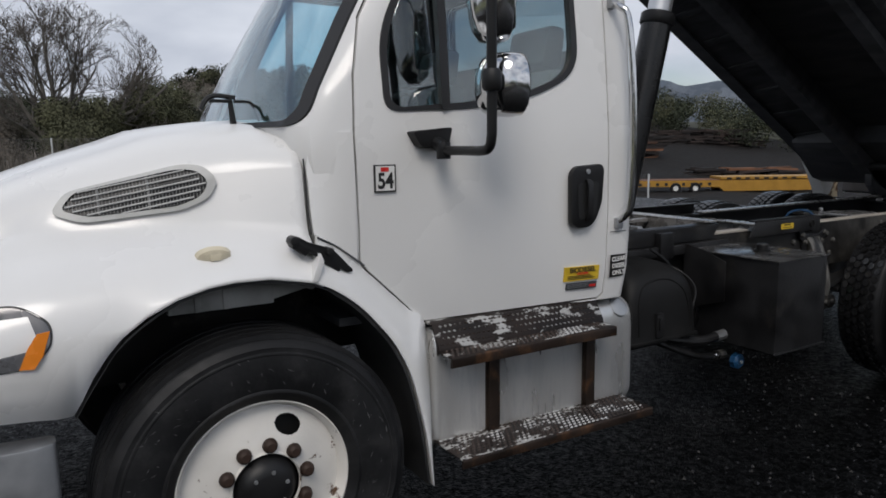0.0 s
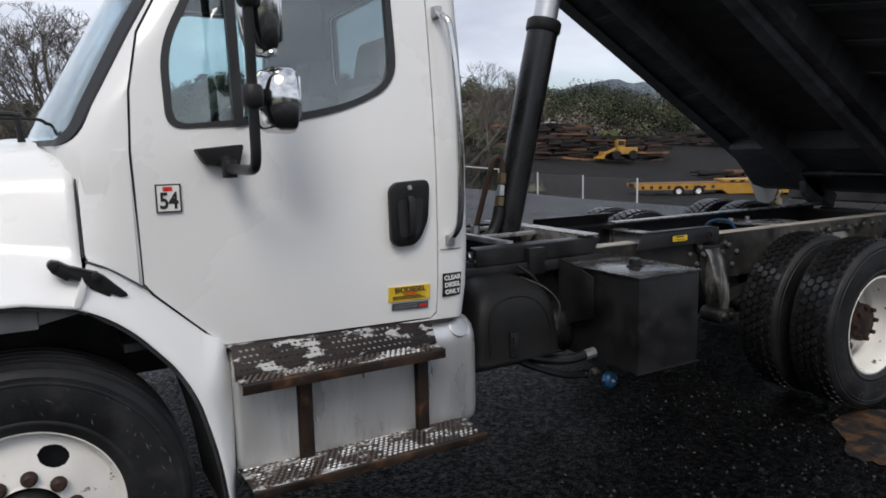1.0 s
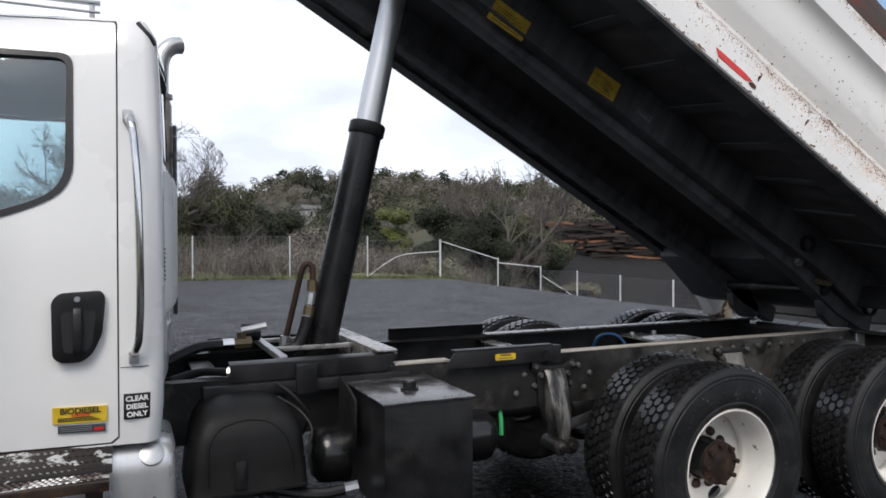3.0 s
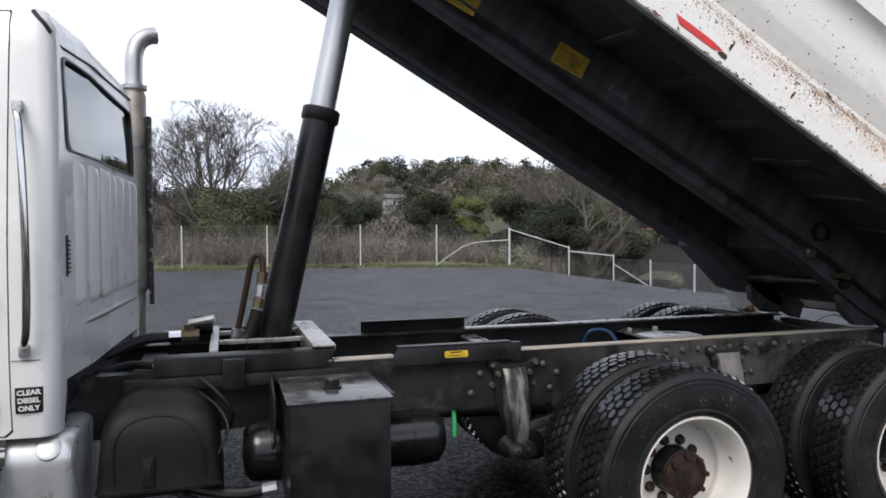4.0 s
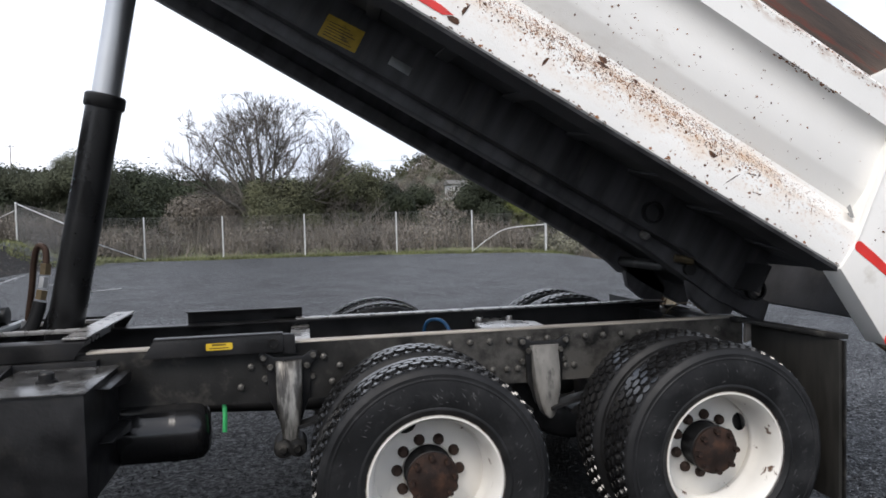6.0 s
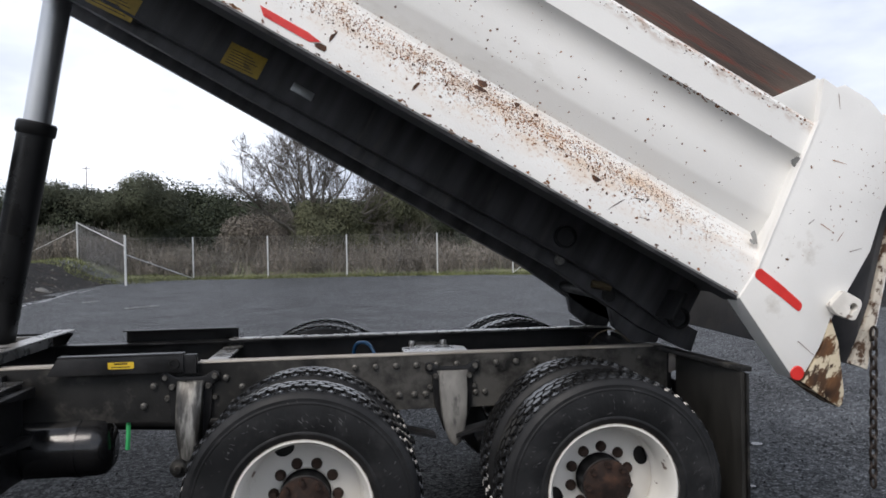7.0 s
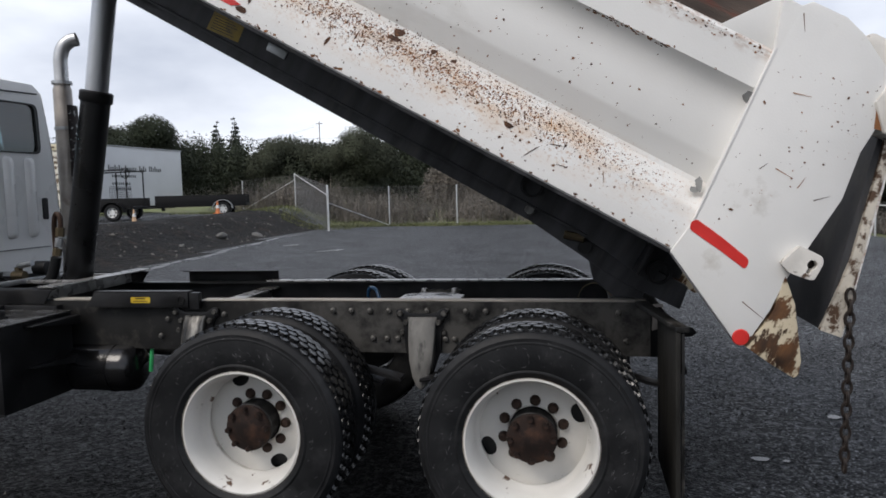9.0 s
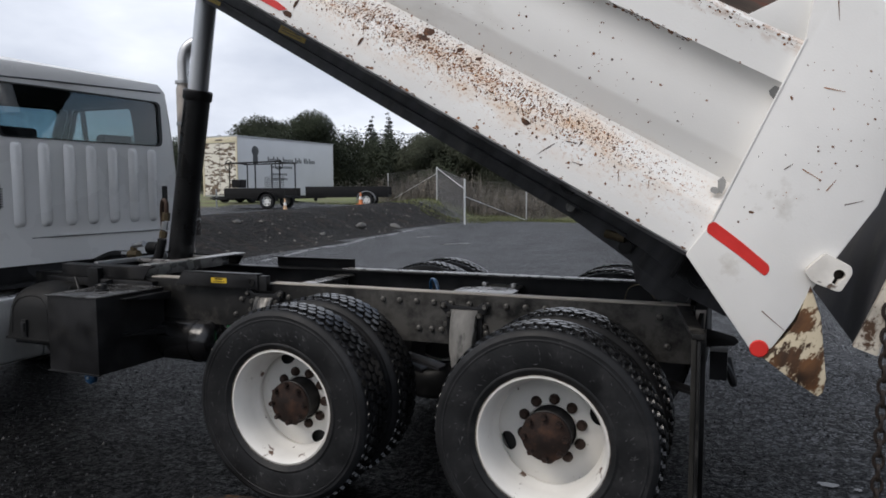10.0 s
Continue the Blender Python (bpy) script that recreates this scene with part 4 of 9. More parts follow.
def van_trailer():
    a, b = Vector((-17.6, 26.5)), Vector((-17.0, 35.1))
    z0 = ground_z(-18.5, 30)
    ln = (b - a).length
    t = thing("box_trailer", "white box trailer with peeling brown rear doors", "trailer", pose(a.x, a.y, z0, 0, 0, math.degrees(math.atan2((b - a).y, (b - a).x))))
    lo, hi = 1.30 - z0, 4.46 - z0
    part("box", Geo().span((0, 0, lo), (ln, 2.5, hi)), VANWHITE, t, bevel=0.03)
    part("roof", Geo().span((-0.03, -0.03, hi), (ln + 0.03, 2.53, hi + 0.07)), STEEL, t, bevel=0.01)
    for y0, y1 in ((0.14, 1.22), (1.27, 2.36)):
        part("rear_door", Geo().span((-0.04, y0, lo + 0.08), (0, y1, hi - 0.32)), PEEL, t, "peeling brown door panel")
    for y in (0.02, 2.38):
        part("corner_post", Geo().span((-0.06, y, lo), (0.0, y + 0.10, hi)), CREAM, t, bevel=0.01)
    part("door_header", Geo().span((-0.06, 0.0, hi - 0.30), (0.0, 2.5, hi)), CREAM, t, bevel=0.01)
    part("header_light", Geo().span((-0.08, 1.0, hi - 0.18), (-0.06, 1.5, hi - 0.12)), BOARD, t)
    part("chassis", Geo().span((0.1, 0.5, lo - 0.2), (ln - 0.1, 2.0, lo)), TRAILERBLACK, t)
    for x in (1.3, 2.5):
        for y in (0.15, 2.1):
            w = part("wheel", Geo().lathe([(0.0, -0.12), (0.22, -0.12), (0.24, -0.15), (0.38, -0.13), (0.42, -0.08), (0.42, 0.08), (0.38, 0.13), (0.0, 0.13)], (x, y + 0.15, 0.42), "y", 28), RUBBER, t)
    for x in (ln - 1.5,):
        for y in (0.3, 2.05):
            part("landing_leg", Geo().span((x, y, 0.0), (x + 0.15, y + 0.15, lo)), TRAILERBLACK, t)
    # lettering on the side, kept as plain bars, and a plain round emblem
    x = 2.35
    rnd = random.Random(8)
    for word in (7, 6, 4, 7):
        for k in range(word):
            h = 0.30 if k == 0 or rnd.random() < 0.2 else 0.19
            part("printed_bar", Geo().span((x, -0.006, lo + 1.90), (x + 0.10, -0.002, lo + 1.90 + h)), GREYSTICK, t)
            x += 0.158
        x += 0.19
    for z, x0, n in ((lo + 1.55, 2.6, 12), (lo + 1.15, 2.6, 9), (lo + 0.88, 2.8, 8)):
        for k in range(n):
            part("printed_bar", Geo().span((x0 + 0.16 * k, -0.006, z), (x0 + 0.10 + 0.16 * k, -0.002, z + 0.14)), GREYSTICK, t)
    g = Geo().lathe([(0.0, -0.006), (0.26, -0.006), (0.28, 0.0), (0.0, 0.0)], (1.35, 0, lo + 2.45), "y", 24).span((1.15, -0.006, lo + 1.75), (1.55, -0.002, lo + 2.2))
    part("emblem", g, GREYSTICK, t, "grey round emblem")


van_trailer()


def small_wheel(parent, x, y, r=0.33):
    w = part("wheel", Geo().lathe([(r * 0.6, -0.10), (r * 0.9, -0.10), (r, -0.06), (r, 0.06), (r * 0.9, 0.10), (r * 0.6, 0.10)], (x, y, r), "y", 32, closed=True), RUBBER, parent)
    part("rim", Geo().lathe([(0.0, -0.05), (r * 0.3, -0.06), (r * 0.4, -0.03), (r * 0.56, -0.04), (r * 0.61, -0.09), (r * 0.61, 0.05), (0.0, 0.05)], (x, y, r), "y", 24), STICKER, w, "white spoked rim")
    for k in range(6):
        a = math.pi / 3 * k
        part("rim_slot", Geo().lathe([(0.0, -0.002), (r * 0.09, -0.002), (r * 0.09, 0.0), (0.0, 0.0)], (x + r * 0.42 * math.cos(a), y - 0.062, r + r * 0.42 * math.sin(a)), "y", 8), INK, w)


def utility_trailer(a, b, rack, label):
    a, b = Vector(a), Vector(b)
    mid = (a + b) / 2
    ln = (b - a).length
    z = ground_z(mid.x, mid.y)
    t = thing("utility_trailer", label, "trailer", pose(a.x, a.y, z, 0, 0, math.degrees(math.atan2((b - a).y, (b - a).x))))
    part("deck", Geo().span((0, 0, 0.45), (ln, 1.8, 0.55)), TRAILERBLACK, t, bevel=0.01)
    for y in (0.0, 1.76):
        part("side_board", Geo().span((0, y, 0.50), (ln, y + 0.04, 0.88 if rack else 0.96)), TRAILERBLACK, t, bevel=0.006)
    part("fender", Geo().loft([[(ln * 0.74 + 0.45 * math.cos(q), y, 0.33 + 0.42 * math.sin(q)) for y in (-0.28, 0.0)] + [(ln * 0.74 + 0.42 * math.cos(q), y, 0.33 + 0.39 * math.sin(q)) for y in (0.0, -0.28)] for q in [math.pi * k / 10 for k in range(11)]]), TRAILERBLACK if rack else STEEL, t)
    small_wheel(t, ln * 0.74, -0.14)
    small_wheel(t, ln * 0.74, 1.94)
    part("drawbar", Geo().tube([(0, 0.3, 0.45), (-1.1, 0.9, 0.45), (0, 1.5, 0.45)], 0.04, 6), TRAILERBLACK, t)
    part("jack", Geo().tube([(-0.8, 0.85, 0.0), (-0.8, 0.85, 0.85)], 0.035, 8), STEEL, t)
    if rack:
        for y in (0.05, 1.75):
            for x in (0.25, ln * 0.52, ln * 0.92):
                part("rack_post", Geo().tube([(x, y, 0.5), (x, y, 1.95)], 0.03, 6), TRAILERBLACK, t)
            part("rack_rail", Geo().tube([(0.1, y, 1.93), (ln * 0.95, y, 1.98)], 0.03, 6), TRAILERBLACK, t)
        for x in (0.25, ln * 0.92):
            part("rack_hoop", Geo().tube([(x, 0.05, 1.95), (x, 1.75, 1.95)], 0.03, 6), TRAILERBLACK, t)
            part("strap_ring", Geo().tube([(x + 0.16 * math.cos(q), -0.02, 1.85 + 0.2 * math.sin(q)) for q in [2 * math.pi * k / 14 for k in range(15)]], 0.02, 5), TRAILERBLACK, t)
        g = Geo()
        for k in range(16):
            g.tube([(ln * 0.68 + 0.055 * k, 0.03, 0.88), (ln * 0.68 + 0.055 * k, 0.03, 1.35)], 0.006, 4)
        for k in range(6):
            g.tube([(ln * 0.68, 0.03, 0.95 + 0.08 * k), (ln * 0.68 + 0.86, 0.03, 0.95 + 0.08 * k)], 0.006, 4)
        part("mesh_gate", g, TRAILERBLACK, t)
        part("tool_box", Geo().span((0.2, 0.3, 0.9), (0.6, 0.9, 1.25)), TRAILERBLACK, t, bevel=0.02)
    return t


utility_trailer((-13.2, 20.03), (-10.55, 20.62), True, "black utility trailer with a ladder rack")
utility_trailer((-11.7, 23.9), (-8.1, 25.3), False, "low black utility trailer with white rims")


def cone(x, y, h, mat, label):
    z = ground_z(x, y)
    t = thing("traffic_cone", label, "cone", pose(x, y, z), "cones by the trailers")
    part("body", Geo().lathe([(h * 0.20, 0.02), (h * 0.18, 0.04), (h * 0.05, h), (0.0, h)], (0, 0, 0), "z", 18), mat, t)
    part("base", Geo().span((-h * 0.27, -h * 0.27, 0.0), (h * 0.27, h * 0.27, 0.025)), mat, t, bevel=0.006)
    part("band", Geo().lathe([(h * 0.135, h * 0.42), (h * 0.137, h * 0.42), (h * 0.10, h * 0.68), (h * 0.098, h * 0.68)], (0, 0, 0), "z", 18, closed=True), STICKER, t, "pale reflective band")


cone(-10.1, 20.0, 0.48, CONEPALE, "faded orange traffic cone on the bank")
cone(-8.05, 22.6, 0.52, CONE, "orange traffic cone beside the low trailer")


def bank_stones():
    """Loose small stones and clods on the face of the bank, too many to count."""
    rnd = random.Random(61)
    g = Geo()
    while len(g.v) < 9 * 900:
        y = rnd.uniform(8.0, 27.0)
        x = lot_edge(y) - abs(rnd.gauss(0.9, 1.1)) - 0.05
        s = 0.012 + 0.06 * rnd.random() ** 5
        z = ground_z(x, y)
        ring = [(x + s * rnd.uniform(0.7, 1.3) * math.cos(q), y + s * rnd.uniform(0.7, 1.3) * math.sin(q)) for q in [k * math.pi / 4 for k in range(8)]]
        g.add([(px, py, z - 0.01 + 0.2 * s * rnd.random()) for px, py in ring] + [(x + 0.3 * s * rnd.uniform(-1, 1), y + 0.3 * s * rnd.uniform(-1, 1), z + s * rnd.uniform(0.5, 1.0))], [(k, (k + 1) % 8, 8) for k in range(8)])
    me = g.mesh("bank_stones", fix=False)
    me.materials.append(material("dirty_bank_stone", (0.085, 0.078, 0.070), 0.9, vary=0.4, scale=3, bump=0.3, island=0.8))
    tagged(new("bank_stones", me), "loose grey stones and clods on the dark bank", "stones", kind="stuff")


bank_stones()


def rock(x, y, s, seed, mat=CONCRETE, label="broken lump of concrete on the bank", flat=0.6):
    rnd = random.Random(seed)
    bm = bmesh.new()
    bmesh.ops.create_icosphere(bm, subdivisions=2, radius=s)
    for v in bm.verts:
        v.co *= 1 + 0.35 * noise.noise(v.co * (1.6 / s) + Vector((seed, 0, 0)))
        v.co.z *= flat
        v.co.x *= 1.4
    me = bpy.data.meshes.new("rock")
    bm.to_mesh(me)
    bm.free()
    me.materials.append(mat)
    ob = new("rock", me)
    ob.matrix_basis = pose(x, y, ground_z(x, y) + s * 0.2, rnd.uniform(-15, 15), rnd.uniform(-25, 25), rnd.uniform(0, 180))
    tagged(ob, label, "rock")


for k, (x, y, s) in enumerate(((-5.6, 18.2, 0.20), (-5.4, 20.6, 0.16), (-6.1, 12.0, 0.10), (-5.2, 15.0, 0.09))):
    rock(x, y, s, k + 1)
for k, (x, y) in enumerate(((19.0, 22.0), (20.5, 23.4), (22.0, 24.5), (17.8, 20.4), (24.0, 26.0), (21.5, 29.0), (24.5, 31.5), (27, 33))):
    rock(x, y, 0.35 + 0.12 * (k % 3), 20 + k, EARTH, "dark boulder at the edge of the lot", 0.7)

# timber yard beyond the fence
def timber_stack(x0, y0, x1, y1, height, mats, seed, label):
    rnd = random.Random(seed)
    a, b = Vector((x0, y0)), Vector((x1, y1))
    ln = (b - a).length
    z = min(ground_z(x0, y0), ground_z(x1, y1)) - 0.2
    t = thing("timber_stack", label, "timber", pose(x0, y0, z, 0, 0, math.degrees(math.atan2((b - a).y, (b - a).x))))
    geos = [Geo() for _ in mats]
    layers = int(height / 0.28)
    for i in range(layers):
        x = rnd.uniform(0, 1.5)
        while x < ln:
            w = rnd.uniform(2.2, 5.0)
            g = geos[0 if rnd.random() < 0.86 else -1]
            for j in range(3):
                g.box((x + w / 2 + rnd.uniform(-0.4, 0.4), j * 0.7 + rnd.uniform(-0.25, 0.25), 0.2 + i * 0.28 + rnd.uniform(-0.06, 0.06)), (w, 0.55, 0.24), Matrix.Rotation(rnd.gauss(0, 0.05), 3, "Y") @ Matrix.Rotation(rnd.gauss(0, 0.12), 3, "Z"))
            x += w + rnd.uniform(-0.6, 0.8)
    for g, m in zip(geos, mats):
        tagged(part("planks", g, m, t, fix=False), kind="stuff")


timber_stack(51, 66, 68, 61.5, 3.6, (TIMBER, FRESH), 1, "long stack of wet dark timber with fresh orange planks")
timber_stack(49, 72, 60, 69, 4.0, (TIMBER, FRESH), 2, "stack of wet dark timber")
timber_stack(66, 84, 82, 78, 3.0, (TIMBER, TIMBER), 3, "far stack of dark weathered timber")
timber_stack(80, 78, 97, 69, 3.0, (TIMBER, TIMBER), 4, "far stack of dark weathered timber")
timber_stack(62, 49, 72, 44, 1.6, (TIMBER, FRESH), 5, "low heap of reddish timber")


def lowboy():
    a, b = Vector((45.8, 42.0)), Vector((60.0, 33.6))
    d = (b - a)
    z = ground_z(50, 39)
    ln = d.length
    t = thing("lowboy_trailer", "yellow lowboy equipment trailer with timber deck", "trailer", pose(a.x, a.y, z, 0, 0, math.degrees(math.atan2(d.y, d.x))))
    part("beam", Geo().prism([(0.0, 0.75), (0.5, 0.55), (7.6, 0.45), (8.0, 0.1), (ln - 1, 0.1), (ln, 0.35), (ln, 1.0), (0.0, 1.05)], "y", -1.3, -1.15), CATYELLOW, t, "yellow side beam")
    part("beam", Geo().prism([(0.0, 0.75), (0.5, 0.55), (7.6, 0.45), (8.0, 0.1), (ln - 1, 0.1), (ln, 0.35), (ln, 1.0), (0.0, 1.05)], "y", 1.15, 1.3), CATYELLOW, t, "yellow side beam")
    part("deck", Geo().span((0.1, -1.15, 0.95), (ln - 0.1, 1.15, 1.08)), FRESH, t)
    part("upper_deck", Geo().span((7.7, -1.3, 1.09), (ln, 1.3, 1.32)), CATYELLOW, t, bevel=0.02)
    for k in range(9):
        part("outrigger", Geo().span((0.6 + 0.75 * k, -1.34, 0.62), (0.85 + 0.75 * k, -1.3, 0.85)), INK, t)
    for k in range(8):
        part("outrigger", Geo().span((8.2 + 0.8 * k, -1.34, 1.13), (8.6 + 0.8 * k, -1.3, 1.26)), INK, t)
    for x in (3.8, 5.5):
        w = part("wheel", Geo().lathe([(0.24, -0.14), (0.42, -0.15), (0.47, -0.08), (0.47, 0.08), (0.42, 0.15), (0.24, 0.14)], (x, -1.25, 0.40), "y", 28, closed=True), RUBBER, t)
        part("rim", Geo().lathe([(0.0, -0.06), (0.12, -0.08), (0.2, -0.04), (0.26, -0.13), (0.27, 0.1), (0.0, 0.1)], (x, -1.25, 0.40), "y", 24), STICKER, w)


lowboy()


def loader():
    x, y = 61.5, 60.5
    t = thing("wheel_loader", "yellow wheel loader parked among the timber", "loader", pose(x, y, ground_z(x, y) + 0.5, 0, 0, -25) @ Matrix.Diagonal((0.72, 0.72, 0.72, 1)))
    part("body", Geo().span((0.3, -1.1, 0.9), (3.6, 1.1, 2.0)), CATYELLOW, t, bevel=0.1)
    part("cab", Geo().span((0.2, -0.75, 2.0), (1.6, 0.75, 3.3)), CATYELLOW, t, bevel=0.08)
    part("cab_window", Geo().span((0.35, -0.77, 2.35), (1.45, 0.77, 3.1)), INK, t)
    part("boom", Geo().prism([(0.2, 1.6), (-2.2, 0.7), (-2.2, 1.0), (0.2, 2.0)], "y", -0.6, 0.6), CATYELLOW, t, bevel=0.04)
    part("bucket", Geo().prism([(-2.1, 0.2), (-3.2, 0.25), (-3.0, 0.45), (-2.4, 0.7), (-2.2, 1.4), (-2.0, 1.4)], "y", -1.4, 1.4), CATYELLOW, t, bevel=0.03)
    for px in (0.0, 2.8):
        for py in (-1.15, 1.15):
            part("wheel", Geo().lathe([(0.0, -0.2), (0.4, -0.2), (0.45, -0.27), (0.7, -0.25), (0.78, -0.15), (0.78, 0.15), (0.7, 0.25), (0.0, 0.25)], (px, py, 0.75), "y", 24), RUBBER, t)


loader()
x, y = 77.0, 91.5
t = thing("parked_car", "small white car parked far off in the timber yard", "car", pose(x, y, ground_z(x, y) + 0.2, 0, 0, -20))
part("body", Geo().prism(rounded([(-2.1, 0.35), (-2.1, 0.85), (-1.2, 0.95), (-0.6, 1.45), (1.0, 1.45), (1.7, 0.95), (2.2, 0.85), (2.2, 0.35)], 0.1, 3), "y", -0.85, 0.85), VANWHITE, t, bevel=0.05)
part("windows", Geo().prism([(-1.0, 0.98), (-0.55, 1.36), (0.9, 1.36), (1.45, 0.98)], "y", -0.87, 0.87), INK, t)
for px in (-1.3, 1.35):
    part("wheel", Geo().lathe([(0.0, -0.1), (0.3, -0.1), (0.32, 0.1), (0.0, 0.1)], (px, -0.82, 0.32), "y", 18), RUBBER, t)


HOUSE = material("dull_white_wall", (0.42, 0.42, 0.41), 0.8, vary=0.2, scale=0.8, bump=0.1)


def house(x, y, w, d, h, label):
    z = ground_z(x, y)
    t = thing("far_house", label, "house", pose(x, y, z - 1.3))
    part("wall", Geo().span((-w / 2, -d / 2, -3), (w / 2, d / 2, h)), HOUSE, t)
    part("roof", Geo().prism([(-d / 2 - 0.4, h), (0, h + 1.0), (d / 2 + 0.4, h)], "x", -w / 2 - 0.4, w / 2 + 0.4), CONCRETE, t)
    for k in range(3):
        part("window", Geo().span((-w / 2 + w * (0.2 + 0.25 * k), -d / 2 - 0.03, h * 0.35), (-w / 2 + w * (0.3 + 0.25 * k), -d / 2, h * 0.75)), INK, t)


house(37.6, 142.0, 4.6, 6, 2.2, "small white house on the wooded hill")
house(28.5, 146.0, 9.0, 3, 0.3, "long low white building on the wooded hill")
# tarp and rubbish by the corner of the fence
blotch("yellow_tarp", 22.3, 29.8, 0.9, 0.35, material("yellow_tarp_cloth", (0.45, 0.33, 0.08), 0.6, vary=0.2, scale=4, bump=0.2), "flat yellow tarp lying by the fence", 51, "tarp", 0.6)


# pole line behind the lot
def pole(x, y, h):
    z = ground_z(x, y)
    t = thing("utility_pole", "wooden utility pole with a crossarm", "pole", pose(x, y, z))
    part("mast", Geo().tube([(0, 0, 0), (0, 0, h)], [0.16, 0.11], 8), BOARD, t)
    part("crossarm", Geo().span((-1.1, -0.06, h - 0.7), (1.1, 0.06, h - 0.55)), BOARD, t)
    return Vector((x, y, z + h - 0.55))


p0, p1, p2 = pole(-66, 192, 14.0), pole(-43.5, 74.0, 8.0), pole(95, 150.0, 7.0)
wires = thing("overhead_wires", "thin overhead wires crossing behind the lot", "wire", pose(*p1))
for a, b, s in ((p1, p2, 2.2), (p0, p1, 2.0)):
    for o in (-0.9, 0.9):
        pts = [a.lerp(b, k / 16) + Vector((0, o, -s * 4 * (k / 16) * (1 - k / 16))) - p1 for k in range(17)]
        part("wire", Geo().tube(pts, 0.014, 4), TRAILERBLACK, wires, fix=False)


# ---- the dump truck ----
truck = thing("dump_truck", "white tandem-axle dump truck with its bed raised on a gravel lot", "truck", pose(2.0, 0, 0))
AT = pose(-2.0, 0, 0)


def tpart(name, geo, mat, parent=None, label="", bevel=0.0, angle=35):
    """A part of the truck given in the world's coordinates."""
    if parent is None:
        return part(name, geo, mat, truck, label, bevel, angle, AT)
    return part(name, geo, mat, parent, label, bevel, angle)


# --- wheels ---
def tyre_mesh(width, lugs):
    g = Geo()
    w = width / 2
    prof = [(0.285, -w * 0.72), (0.30, -w * 0.86), (0.322, -w * 0.925), (0.326, -w * 0.955), (0.333, -w * 0.955), (0.337, -w * 0.935), (0.36, -w * 0.98), (0.42, -w), (0.452, -w * 0.97), (0.455, -w * 0.985), (0.460, -w * 0.98), (0.463, -w * 0.955), (0.47, -w * 0.95), (0.478, -w * 0.955), (0.482, -w * 0.93), (0.499, -w * 0.86), (0.503, -w * 0.80),
            (0.503, w * 0.80), (0.499, w * 0.86), (0.482, w * 0.93), (0.47, w * 0.95), (0.42, w), (0.36, w * 0.98), (0.30, w * 0.86), (0.285, w * 0.72)]
    g.lathe(prof, (0, 0, 0), "y", 72, closed=True)
    return g.mesh("tyre", angle=40, fix=True)


def tread_mesh(width):
    """Rows of six-sided blocks round the tyre."""
    g = Geo()
    w, rows, count = width * 0.79, 5, 58
    for r in range(rows):
        y = (r - (rows - 1) / 2) * w / rows
        for k in range(count):
            a = 2 * math.pi * (k + 0.5 * (r % 2)) / count
            da, dy = math.pi / count * 0.86, w / rows * 0.43
            ring = []
            for fa, fy in ((-1, 0.35), (-0.45, 1), (0.45, 1), (1, 0.35), (1, -0.35), (0.45, -1), (-0.45, -1), (-1, -0.35)):
                ring.append((a + fa * da, y + fy * dy))
            drop = 0.010 if r in (0, rows - 1) else 0
            low = [(0.500 * math.cos(p), q, 0.500 * math.sin(p)) for p, q in ring]
            top = [((0.5195 - drop) * math.cos(a + (p - a) * 0.93), y + (q - y) * 0.92, (0.5195 - drop) * math.sin(a + (p - a) * 0.93)) for p, q in ring]
            g.loft([low, top])
    return g.mesh("tread", angle=30, fix=True)


def holed_disc(g, r_out, h_out, r_in, h_in, holes, thick=0.012):
    """A conical wheel disc with oval hand holes: each hole is (angle, radius, half angle, half width)."""
    segs, rings = 240, 44
    def pt(r, a):
        for ha, hr, wa, wr in holes:
            da, dr = ((a - ha + math.pi) % (2 * math.pi) - math.pi) / wa, (r - hr) / wr
            e = math.hypot(da, dr)
            if 0.05 < e < 1.0:
                a, r = ha + da / e * wa, hr + dr / e * wr
        h = h_out + (h_in - h_out) * (r_out - r) / (r_out - r_in)
        return r * math.cos(a), h, r * math.sin(a)
    keep = []
    for k in range(segs):
        a0, a1 = 2 * math.pi * k / segs, 2 * math.pi * (k + 1) / segs
        for i in range(rings):
            r0, r1 = r_in + (r_out - r_in) * i / rings, r_in + (r_out - r_in) * (i + 1) / rings
            am, rm = (a0 + a1) / 2, (r0 + r1) / 2
            inside = any((((am - ha + math.pi) % (2 * math.pi) - math.pi) / wa) ** 2 + ((rm - hr) / wr) ** 2 < 1 for ha, hr, wa, wr in holes)
            if not inside:
                keep.append([pt(r0, a0), pt(r1, a0), pt(r1, a1), pt(r0, a1)])
    for q in keep:
        g.add(q, [(0, 1, 2, 3)])


